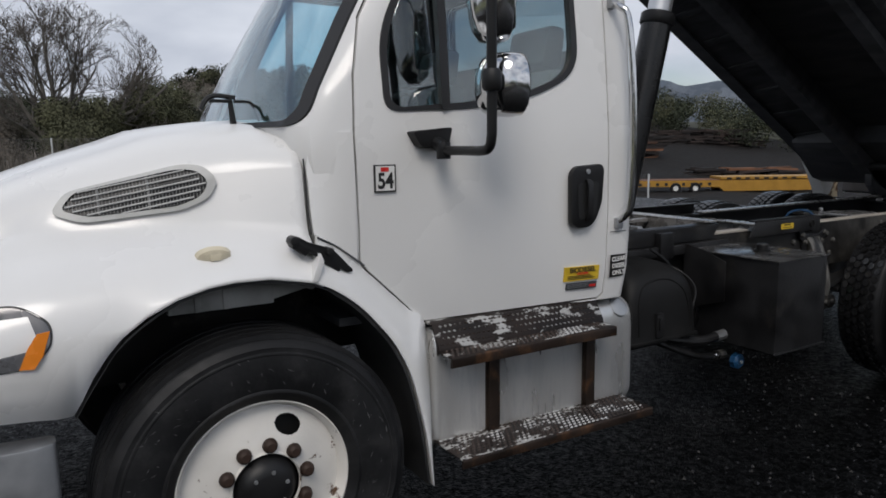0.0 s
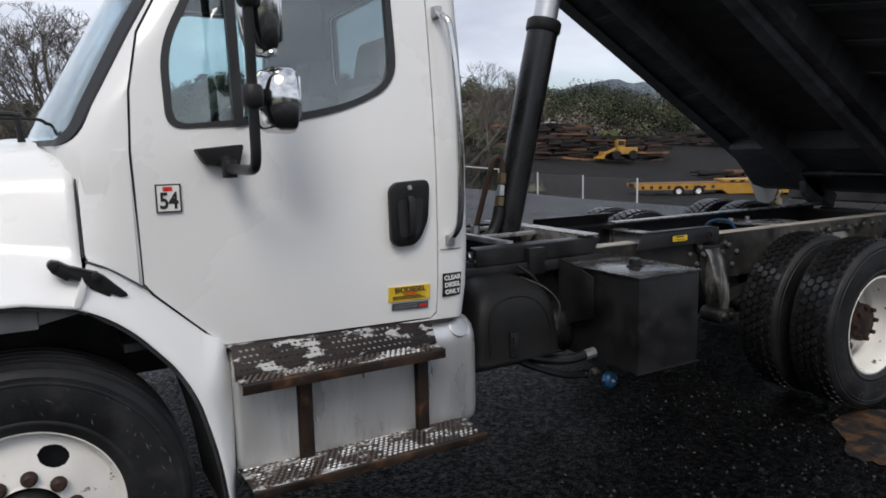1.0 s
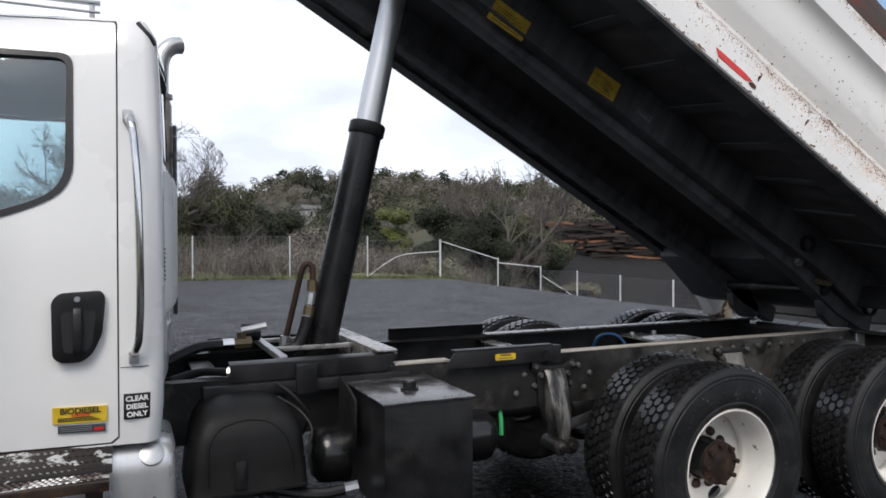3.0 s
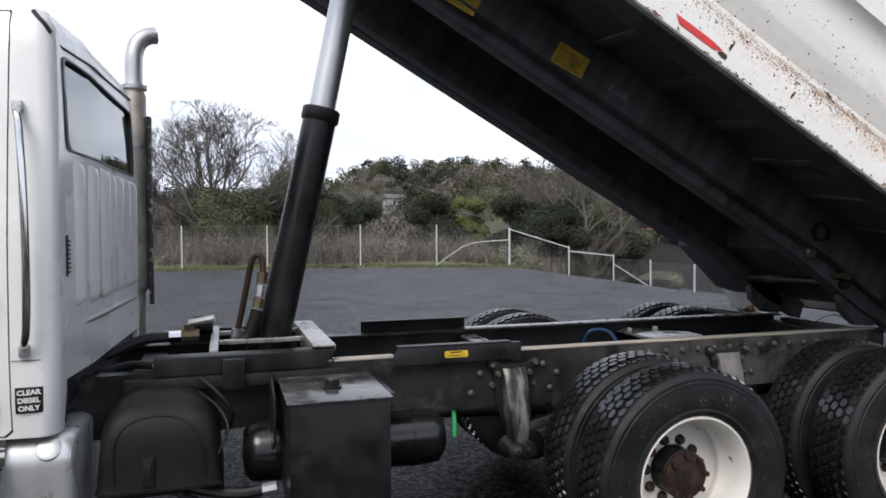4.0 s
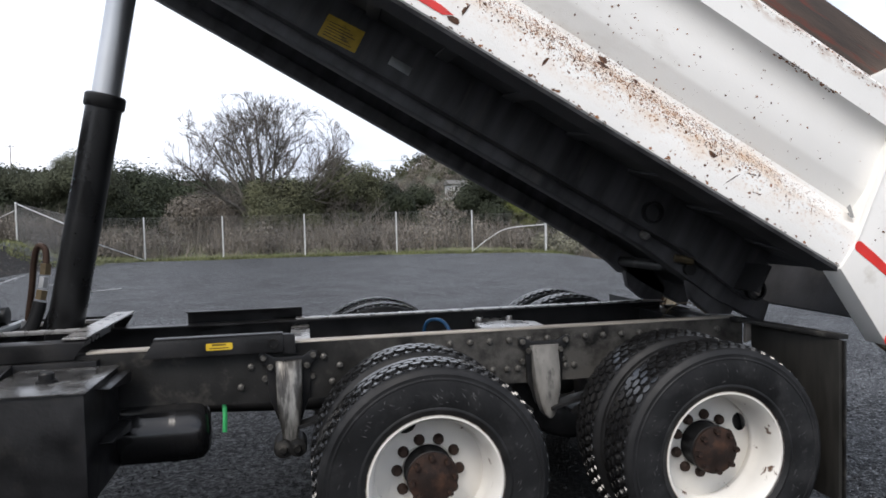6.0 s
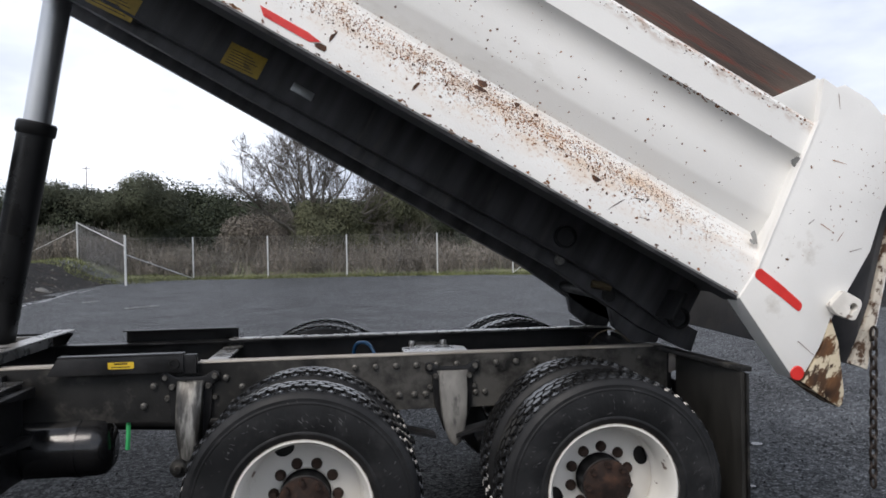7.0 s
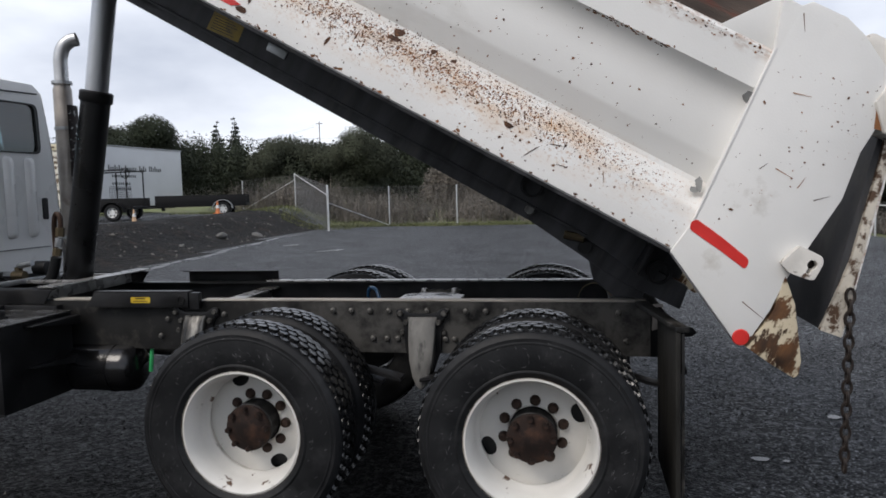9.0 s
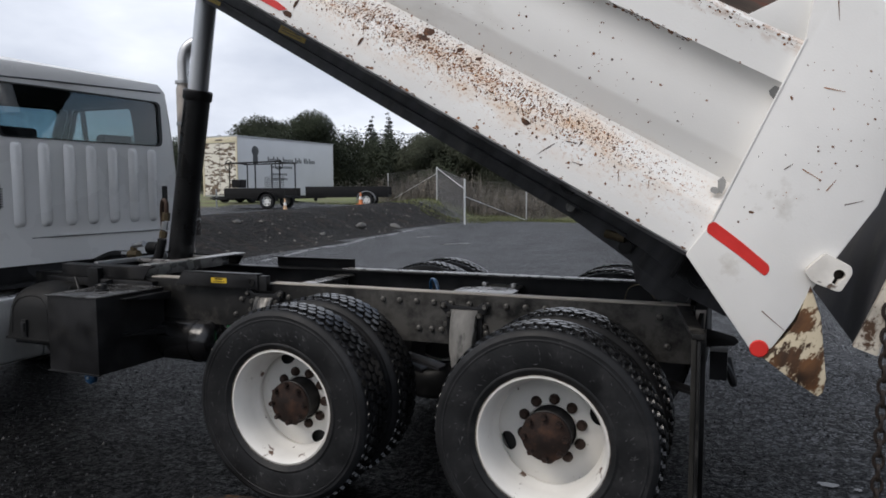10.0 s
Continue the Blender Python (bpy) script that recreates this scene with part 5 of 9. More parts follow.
def rim_mesh(dual):
    """Outer face towards -y; y = 0 is the outer flange."""
    g = Geo()
    if dual:
        ring = [(0.305, 0.0), (0.305, 0.012), (0.289, 0.016), (0.287, 0.27), (0.270, 0.27), (0.266, 0.215), (0.248, 0.175), (0.246, 0.165), (0.250, 0.155), (0.258, 0.145), (0.262, 0.10), (0.268, 0.05), (0.279, 0.012), (0.29, -0.004)]
        g.lathe(ring, (0, 0, 0), "y", 72, closed=True)
        holed_disc(g, 0.268, 0.215, 0.112, 0.205, [(0.35, 0.226, 0.20, 0.034), (0.35 + math.pi, 0.226, 0.20, 0.034)])
        g.lathe([(0.112, 0.205), (0.118, 0.195), (0.122, 0.205)], (0, 0, 0), "y", 48, closed=True)
    else:
        ring = [(0.305, 0.0), (0.305, 0.012), (0.289, 0.016), (0.287, 0.20), (0.270, 0.20), (0.268, 0.05), (0.272, 0.03), (0.281, 0.012), (0.29, -0.004)]
        g.lathe(ring, (0, 0, 0), "y", 72, closed=True)
        holed_disc(g, 0.270, 0.04, 0.112, -0.005, [(1.13, 0.210, 0.22, 0.034), (1.13 + math.pi, 0.210, 0.22, 0.034)])
        g.lathe([(0.112, -0.005), (0.116, -0.014), (0.122, -0.005)], (0, 0, 0), "y", 48, closed=True)
    bm = bmesh.new()
    me = g.mesh("rim", fix=False)
    bm.from_mesh(me)
    bmesh.ops.remove_doubles(bm, verts=bm.verts, dist=0.0004)
    bmesh.ops.recalc_face_normals(bm, faces=bm.faces)
    bm.to_mesh(me)
    bm.free()
    me.shade_smooth()
    me.set_sharp_from_angle(angle=radians(40))
    return me


def hub_mesh(dual):
    g = Geo()
    if dual:
        g.lathe([(0.0, 0.092), (0.106, 0.092), (0.115, 0.098), (0.115, 0.115), (0.106, 0.12), (0.108, 0.27), (0.0, 0.27)], (0, 0, 0), "y", 32)
    else:
        g.lathe([(0.0, -0.045), (0.05, -0.045), (0.078, -0.035), (0.09, -0.02), (0.106, 0.0), (0.106, 0.16), (0.0, 0.16)], (0, 0, 0), "y", 32)
    return g.mesh("hub", angle=40)


def hub_end_mesh():
    """The axle flange that closes a drive hub, with its ring of bolts."""
    g = Geo().lathe([(0.0, 0.06), (0.045, 0.058), (0.07, 0.07), (0.098, 0.074), (0.112, 0.080), (0.112, 0.096), (0.0, 0.096)], (0, 0, 0), "y", 32)
    return g.mesh("hub_end", angle=40)


def nut_mesh():
    g = Geo()
    g.lathe([(0.0, -0.022), (0.014, -0.022), (0.021, -0.015), (0.025, -0.006), (0.026, 0.004), (0.0, 0.006)], (0, 0, 0), "y", 12)
    return g.mesh("wheel_nut", angle=30)


TYRE = {False: tyre_mesh(0.30, 5), True: tyre_mesh(0.272, 5)}
TREADS = {False: tread_mesh(0.30), True: tread_mesh(0.272)}
RIMS, HUBS, NUT = {k: rim_mesh(k) for k in (False, True)}, {k: hub_mesh(k) for k in (False, True)}, nut_mesh()
HUBEND = hub_end_mesh()
HUBBOLT = Geo().lathe([(0.0, 0.0), (0.013, 0.0), (0.016, 0.035), (0.0, 0.036)], (0, 0, 0), "y", 6).mesh("hub_bolt", angle=30)
SCUFF = material("pale_rubber_scuff", (0.10, 0.10, 0.102), 0.8, vary=0.4, scale=20, bump=0, island=0.6)
RUSTEDGE = material("rust_flecked_edge", (0.42, 0.38, 0.33), 0.6, 0.0, 0.3, 8, 0.2, 60, (0.10, 0.055, 0.03), (22, 0.48, 0.56))
BOLTINK = material("greasy_wheel_nut", (0.035, 0.020, 0.014), 0.6, 0.3, 0.4, 20, 0.3, 80)


def wheel(x, flange, side, dual, spin, label):
    """A wheel whose outer rim flange lies at y = side * flange; side -1 is the driver's."""
    hub_y = side * flange
    w = new("wheel")
    w.empty_display_size = 0.1
    w.parent = truck
    w.matrix_basis = AT @ pose(x, hub_y, (0.487 if side < 0 else 0.53) if dual else 0.432, 0, 0, 0 if side < 0 else 180) @ pose(0, 0, 0, 0, spin, 0)
    tagged(w, label)
    mid = 0.113 if dual else 0.118
    t = part("tyre", TYRE[dual], RUBBER, w, m=pose(0, mid, 0))
    if dual:
        part("tread", TREADS[dual], TREAD, w, "wet block tread", m=pose(0, mid, 0))
    else:
        g = Geo()
        for k in range(5):
            y = -0.1 + 0.05 * k
            g.lathe([(0.500, y - 0.02), (0.519, y - 0.019), (0.519, y + 0.019), (0.500, y + 0.02)], (0, mid, 0), "y", 72, closed=True)
        part("tread", g, RUBBER, w, "ribbed steering tread")
    part("rim", RIMS[dual], RIM, w, "white painted steel rim with chips")
    part("rim_edge", Geo().lathe([(0.300, -0.0055), (0.3045, -0.004), (0.3065, 0.002), (0.303, 0.0)], (0, 0, 0), "y", 72, closed=True), RUSTEDGE, w, "rust-flecked rim edge")
    part("hub", HUBS[dual], PLASTIC, w, "black oily hub")
    if dual:
        part("hub_end", HUBEND, RUST, w, "rusty axle flange")
        for k in range(8):
            a = 2 * math.pi * k / 8
            part("hub_bolt", HUBBOLT, RUST, w, m=pose(0.096 * math.cos(a), 0.050, 0.096 * math.sin(a)))
    back = 0.245 if dual else 0.075
    part("brake_drum", Geo().lathe([(0.0, back), (0.255, back), (0.258, back + 0.05), (0.0, back + 0.05)], (0, 0, 0), "y", 40), INK, w, "dark brake drum")
    if not dual:
        for k in range(6):
            a = 2 * math.pi * k / 6 + 0.3
            part("hub_bolt", Geo().lathe([(0.0, -0.006), (0.006, -0.006), (0.008, 0.0), (0.0, 0.0)], (0.062 * math.cos(a), -0.043, 0.062 * math.sin(a)), "y", 6), STEEL, w)
    for k in range(10):
        a = 2 * math.pi * k / 10 + 0.2
        r = 0.1425
        part("wheel_nut", NUT, BOLTINK, w, m=pose(r * math.cos(a), 0.200 if dual else -0.010, r * math.sin(a)))
    if side < 0:
        rnd = random.Random(int(x * 100))
        g = Geo()
        half = 0.136 if dual else 0.15
        for _ in range(150):
            a, r, ln, wd = rnd.uniform(0, 6.3), rnd.uniform(0.35, 0.465), rnd.uniform(0.006, 0.035), rnd.uniform(0.0006, 0.0016)
            t_ = rnd.gauss(0.9, 0.5)
            yy = mid - half * float(np.interp(r, [0.30, 0.36, 0.42, 0.47], [0.86, 0.98, 1.0, 0.95])) - 0.0006
            c, u = Vector((r * math.cos(a), 0, r * math.sin(a))), Vector((math.cos(a + t_), 0, math.sin(a + t_)))
            n_ = Vector((-u.z, 0, u.x))
            g.add([(p.x, yy, p.z) for p in (c - u * ln / 2, c + n_ * wd, c + u * ln / 2, c - n_ * wd)], [(0, 1, 2, 3)])
        tagged(part("scuff_marks", g, SCUFF, w, "pale scuffs on the sidewall", fix=False), kind="stuff")
    if dual:
        part("inner_tyre", TYRE[True], RUBBER, w, m=pose(0, mid + 0.345, 0))
        part("inner_tread", TREADS[True], TREAD, w, m=pose(0, mid + 0.345, 0, 0, 4, 0))


wheel(0.415, 0.95, -1, False, 0, "front steering wheel with white steel rim and black tyre")
wheel(0.415, 0.95, 1, False, 60, "front steering wheel with white steel rim and black tyre")
for x, s in ((4.795, 86), (6.16, -2)):
    wheel(x, 1.20, -1, True, s, "dual rear drive wheel with white rim and rusty hub")
    wheel(x, 1.20, 1, True, s + 50, "dual rear drive wheel with white rim and rusty hub")

# --- frame ---
def rail_steel():
    """Black rail paint that grows pale with dried spray towards the wheels."""
    m = material("dusty_rail_paint", (0.013, 0.0128, 0.0125), 0.42, vary=0.5, scale=5, bump=0.35, grain=60, second=(0.06, 0.056, 0.05), mask=(7, 0.56, 0.74), spec=0.28)
    n, l = m.node_tree.nodes, m.node_tree.links
    p = n["Principled BSDF"]
    under = p.inputs["Base Color"].links[0].from_socket
    co, sep = n.new("ShaderNodeTexCoord"), n.new("ShaderNodeSeparateXYZ")
    l.new(co.outputs["Object"], sep.inputs["Vector"])
    where, spots, both, mix = n.new("ShaderNodeMapRange"), n.new("ShaderNodeTexNoise"), n.new("ShaderNodeMath"), n.new("ShaderNodeMix")
    where.inputs["From Min"].default_value, where.inputs["From Max"].default_value = 4.3, 5.1
    where.inputs["To Max"].default_value = 1.5
    l.new(sep.outputs["X"], where.inputs["Value"])
    spots.inputs["Scale"].default_value, spots.inputs["Detail"].default_value, spots.inputs["Roughness"].default_value = 7.0, 8.0, 0.7
    l.new(co.outputs["Object"], spots.inputs["Vector"])
    both.operation, both.use_clamp = "MULTIPLY", True
    l.new(where.outputs["Result"], both.inputs[0])
    patchy = n.new("ShaderNodeMapRange")
    patchy.inputs["From Min"].default_value, patchy.inputs["From Max"].default_value = 0.36, 0.66
    l.new(spots.outputs["Fac"], patchy.inputs["Value"])
    l.new(patchy.outputs["Result"], both.inputs[1])
    mix.data_type = "RGBA"
    mix.inputs["B"].default_value = (0.074, 0.071, 0.066, 1)
    l.new(both.outputs["Value"], mix.inputs["Factor"])
    l.new(under, mix.inputs["A"])
    l.new(mix.outputs["Result"], p.inputs["Base Color"])
    return m


def channel(y, out):
    """A C-shaped rail whose web faces out."""
    g = Geo()
    z0, z1, th, fl = 0.72, 1.005, 0.010, 0.085
    pts = [(0, z0), (0, z1), (-fl, z1), (-fl, z1 - th), (-th, z1 - th), (-th, z0 + th), (-fl, z0 + th), (-fl, z0)]
    g.prism([(y + out * a, b) for a, b in pts], "x", -0.55, 6.74)
    return g


tpart("frame_rail", channel(-0.475, -1), rail_steel(), label="dusty black steel frame rail with bolt heads")
tpart("rail_end_plate", Geo().prism([(6.752, 1.0), (6.80, 1.0), (6.79, 0.88), (6.745, 0.862)], "y", -0.505, -0.478), MUFFLER, label="pale worn end plate of the rail", bevel=0.004)
tpart("frame_rail", channel(0.475, 1), BLACK, label="black steel frame rail")
g = Geo().span((4.22, -0.475, 1.007), (6.72, -0.40, 1.015))
tpart("rail_strip", g, WOOD, label="weathered tan strip on top of the rail", bevel=0.003)
g = Geo().span((3.24, -0.475, 1.007), (3.55, -0.40, 1.018))
tpart("rail_strip", g, WOOD, label="weathered tan strip on top of the rail", bevel=0.003)
g = Geo().span((4.22, 0.40, 1.006), (6.72, 0.475, 1.016))
tpart("rail_strip", g, BARE, bevel=0.003)

BOLT = Geo().lathe([(0.0, -0.016), (0.008, -0.016), (0.015, -0.012), (0.018, 0.0), (0.0, 0.002)], (0, 0, 0), "y", 10).mesh("bolt", angle=30)
def bolt(x, y, z):
    part("bolt", BOLT, BOLTED, truck, m=AT @ pose(x, y, z))


for k in range(12):
    bolt(5.02 + 0.108 * k, -0.477, 0.955)
for x, z in ((5.25, 0.80), (5.33, 0.80), (5.39, 0.80), (5.66, 0.80), (5.71, 0.80), (6.05, 0.84), (6.20, 0.84), (4.36, 0.93), (4.40, 0.80), (4.00, 0.90), (3.95, 0.80), (4.44, 0.88), (6.58, 0.95), (6.62, 0.80)):
    bolt(x, -0.477, z)


def hanger(x, rows, mat, label, pin):
    """A tapering tongue on a bolted plate that carries the end of a spring."""
    plate = [(-0.145, 0.925), (-0.11, 0.90), (-0.10, 0.74), (-0.05, 0.60), (0.05, 0.60), (0.10, 0.74), (0.11, 0.90), (0.145, 0.925), (0.145, 0.965), (0.115, 0.972), (0.07, 0.945), (-0.07, 0.945), (-0.115, 0.972), (-0.145, 0.965)]
    h = tpart("spring_hanger", Geo().prism([(x + a, b) for a, b in plate], "y", -0.497, -0.477), BLACK, label=label, bevel=0.006)
    g = Geo().loft([[(x - w, -0.49, z), (x + w, -0.49, z), (x + w * 0.97, y + 0.014, z), (x + w * 0.70, y + 0.003, z), (x + w * 0.3, y, z), (x - w * 0.3, y, z), (x - w * 0.70, y + 0.003, z), (x - w * 0.97, y + 0.014, z)] for w, y, z in rows])
    part("tongue", g, mat, h, "worn pale steel tongue", bevel=0.005)
    if pin:
        for px, r in ((-0.035, 0.048), (0.032, 0.046)):
            part("hanger_pin", Geo().lathe([(0.0, -0.045), (0.016, -0.045), (0.022, -0.03), (r * 0.9, -0.026), (r, -0.015), (r, 0.12), (0.0, 0.12)], (x + px, -0.60, 0.515), "y", 20), GRIME, h)
    for sx, sz in ((-0.122, 0.945), (0.122, 0.945), (-0.118, 0.835), (0.118, 0.835), (-0.09, 0.895), (0.09, 0.895)):
        part("hanger_bolt", Geo().lathe([(0.0, -0.016), (0.012, -0.016), (0.017, 0.0), (0.0, 0.0)], (x + sx, -0.497 if sz > 0.86 else -0.477, sz), "y", 10), BOLTED, h)


hanger(4.185, ((0.070, -0.51, 0.925), (0.066, -0.535, 0.89), (0.064, -0.57, 0.80), (0.060, -0.60, 0.70), (0.046, -0.615, 0.61), (0.034, -0.615, 0.54)), WORN, "worn steel spring hanger bolted under the rail", True)
hanger(5.535, ((0.086, -0.51, 0.925), (0.076, -0.53, 0.895), (0.073, -0.56, 0.80), (0.066, -0.58, 0.70), (0.050, -0.59, 0.62), (0.030, -0.59, 0.565), (0.012, -0.585, 0.545)), CHALK, "chalky grey spring hanger bolted under the rail", False)
for y in (-0.56, 0.56):
    g = Geo()
    for k in range(4):
        half = 0.62 - 0.11 * k
        for cx in (4.81, 6.155):
            g.loft([[(cx + half * t, y - 0.05, 0.70 - 0.022 * k - 0.09 * abs(t) ** 2), (cx + half * t, y + 0.05, 0.70 - 0.022 * k - 0.09 * abs(t) ** 2),
                     (cx + half * t, y + 0.05, 0.683 - 0.022 * k - 0.09 * abs(t) ** 2), (cx + half * t, y - 0.05, 0.683 - 0.022 * k - 0.09 * abs(t) ** 2)] for t in [i / 6 - 1 for i in range(13)]])
    tpart("leaf_spring", g, BLACK, label="dark leaf spring pack")
for x in (4.81, 6.155):
    g = Geo().tube([(x, -0.98, 0.515), (x, 0.98, 0.515)], 0.065, 16)
    g.lathe([(0.0, -0.2), (0.12, -0.19), (0.2, -0.1), (0.21, 0.0), (0.2, 0.1), (0.12, 0.19), (0.0, 0.2)], (x, 0.05, 0.53), "x", 24)
    tpart("drive_axle", g, BLACK, label="black drive axle housing")
g = Geo().tube([(0.42, -0.8, 0.46), (0.42, 0.8, 0.46)], 0.06, 12)
tpart("front_axle", g, BLACK)
g = Geo().tube([(1.6, 0.02, 0.72), (4.6, 0.04, 0.56)], 0.05, 14)
tpart("drive_shaft", g, BLACK)
g = Geo().span((0.0, -0.38, 0.75), (1.2, 0.38, 1.3)).span((1.2, -0.25, 0.6), (2.0, 0.25, 0.95))
tpart("engine", g, BLACK, label="dark engine and gearbox block", bevel=0.03)

for x0, x1, mat, lab in ((4.19, 4.30, BARE, "wet flat crossmember"), (2.3, 2.42, BLACK, ""), (6.55, 6.70, BLACK, "")):
    g = Geo().span((x0, -0.465, 0.955), (x1, 0.465, 0.967)).span((x0 + 0.03, -0.465, 0.80), (x0 + 0.042, 0.465, 0.955))
    tpart("crossmember", g, mat, label=lab, bevel=0.003)
g = Geo().span((5.36, -0.46, 0.93), (5.60, 0.46, 0.945))
g.prism([(5.30, -0.1), (5.40, -0.16), (5.60, -0.16), (5.68, -0.08), (5.68, 0.08), (5.58, 0.16), (5.40, 0.16), (5.30, 0.1)], "z", 0.945, 0.965)
for px in (5.38, 5.58):
    for py in (-0.3, 0.3):
        g.lathe([(0.0, 0.03), (0.02, 0.03), (0.024, 0.0), (0.0, 0.0)], (px, py, 0.945), "z", 8)
tpart("bolted_crossmember", g, BARE, label="wet shiny bolted crossmember plate", bevel=0.003)
g = Geo().tube(curve([(5.0, 0.30, 0.80), (5.02, 0.22, 0.97), (5.10, 0.12, 0.99), (5.14, 0.05, 0.90), (5.1, -0.02, 0.80)]), 0.011, 8)
tpart("air_hose", g, BLUE, label="blue coiled air hose")
g = Geo().tube(curve([(6.36, -0.2, 0.95), (6.40, -0.3, 1.06), (6.48, -0.36, 1.09), (6.55, -0.42, 1.03)]), 0.003, 6)
tpart("loose_wire", g, BRASS)

# hoist cradle on the front of the frame
g = Geo()
section = [(0.50, 0.99), (0.50, 1.072), (0.44, 1.082), (0.44, 1.072), (0.49, 1.064), (0.49, 0.99)]
g.loft([[(x + (z - 0.99) * lean, -y, z) for y, z in section] for x, lean in ((2.42, 0.0), (3.19, 0.7))])
tpart("cradle_side", g, BLACK, label="black folded hoist cradle side", bevel=0.003)
g = Geo().loft([[(x + (z - 0.99) * lean, y, z) for y, z in section] for x, lean in ((2.42, 0.0), (3.19, 0.7))])
tpart("cradle_side", g, BLACK, bevel=0.003)
g = Geo().span((3.14, -0.485, 1.084), (3.25, 0.52, 1.094)).span((3.14, -0.43, 1.0), (3.15, 0.43, 1.084))
tpart("cradle_plate", g, BARE, label="pale wet steel cross plate", bevel=0.003)
g = Geo().span((2.66, -0.43, 1.06), (2.70, 0.48, 1.09))
tpart("cradle_bar", g, STEEL, bevel=0.003)
for y in (-0.06, 0.30):
    g = Geo().span((2.66, y - 0.013, 1.058), (3.14, y + 0.013, 1.082))
    tpart("cradle_bar", g, BARE, bevel=0.003)
g = Geo().span((2.30, -0.53, 0.93), (3.30, -0.478, 0.985)).span((2.72, -0.545, 0.92), (2.82, -0.50, 1.06))
tpart("cradle_sill", g, BLACK, bevel=0.004)

# labelled lock plates
g = Geo().prism([(3.50, 0.975), (3.555, 1.06), (4.16, 1.06), (4.16, 0.975)], "y", -0.525, -0.513)
g.span((3.555, -0.525, 1.06), (4.16, -0.47, 1.07)).span((4.13, -0.515, 0.965), (4.22, -0.475, 1.06))
lock = tpart("lock_plate", g, BLACK, label="black folded plate with a warning sticker and pin hole", bevel=0.002)
g = Geo().prism(rounded([(3.795, 1.002), (3.92, 1.002), (3.92, 1.036), (3.795, 1.036)], 0.008, 3), "y", -0.5262, -0.525)
part("warning_sticker", g, YELLOW, lock, "small yellow warning sticker")
g = Geo()
for k in range(7):
    g.span((3.825 + 0.0095 * k, -0.5275, 1.024), (3.832 + 0.0095 * k, -0.5262, 1.032))
g.span((3.812, -0.5275, 1.010), (3.902, -0.5262, 1.014))
part("printed_bars", g, INK, lock)
g = Geo().lathe([(0.016, -0.006), (0.024, -0.006), (0.026, 0.0), (0.016, 0.0)], (4.115, -0.525, 1.018), "y", 20, closed=True)
part("pin_eye", g, GRIME, lock)
g = Geo().prism([(0.53, 0.985), (0.53, 1.075), (0.44, 1.082), (0.44, 1.074), (0.52, 1.067), (0.52, 0.985)], "x", 3.56, 4.26)
tpart("lock_plate", g, BLACK, label="black folded angle plate on the rail", bevel=0.002)

# --- side tanks and boxes ---
g = Geo()
rows = []
for x, inset in ((1.10, 0.03), (1.108, 0.012), (1.125, 0.0), (2.12, 0.0), (2.15, 0.012), (2.165, 0.03)):
    rows.append([(x, y, z) for y, z in rounded([(-0.905 + inset, 0.365 + inset), (-0.905 + inset, 0.855 - inset), (-0.30, 0.855 - inset), (-0.30, 0.365 + inset)], [0.06, 0.11, 0.05, 0.05], 7)])
g.loft(rows)
tank = tpart("fuel_tank", g, ALU, label="scuffed aluminium fuel tank under the cab steps", angle=50)
g = Geo().lathe([(0.0, 0.028), (0.035, 0.028), (0.046, 0.024), (0.048, 0.012), (0.048, 0.0), (0.0, 0.0)], (0, 0, 0), "z", 20)
part("filler_cap", g, STEEL, tank, "round aluminium filler cap", m=pose(2.075, -0.868, 0.802, 55, 0, 0))
g = Geo().lathe([(0.05, 0.0), (0.058, 0.0), (0.07, -0.012), (0.05, -0.012)], (0, 0, 0), "z", 24, closed=True)
part("filler_neck", g, ALU, tank, m=pose(2.075, -0.867, 0.801, 55, 0, 0))
for x in (1.36, 1.872):
    g = Geo()
    g.loft([[(x - 0.03, y, z), (x + 0.03, y, z), (x + 0.03, y + dy, z + dz), (x - 0.03, y + dy, z + dz)] for y, z, dy, dz in
            ((-0.915, 0.36, 0.01, 0.0), (-0.918, 0.74, 0.01, 0.0), (-0.90, 0.83, 0.008, -0.008), (-0.84, 0.872, 0.0, -0.012), (-0.35, 0.872, 0.0, -0.012))])
    part("tank_strap", g, RUSTY, tank, "dark rusty tank strap")


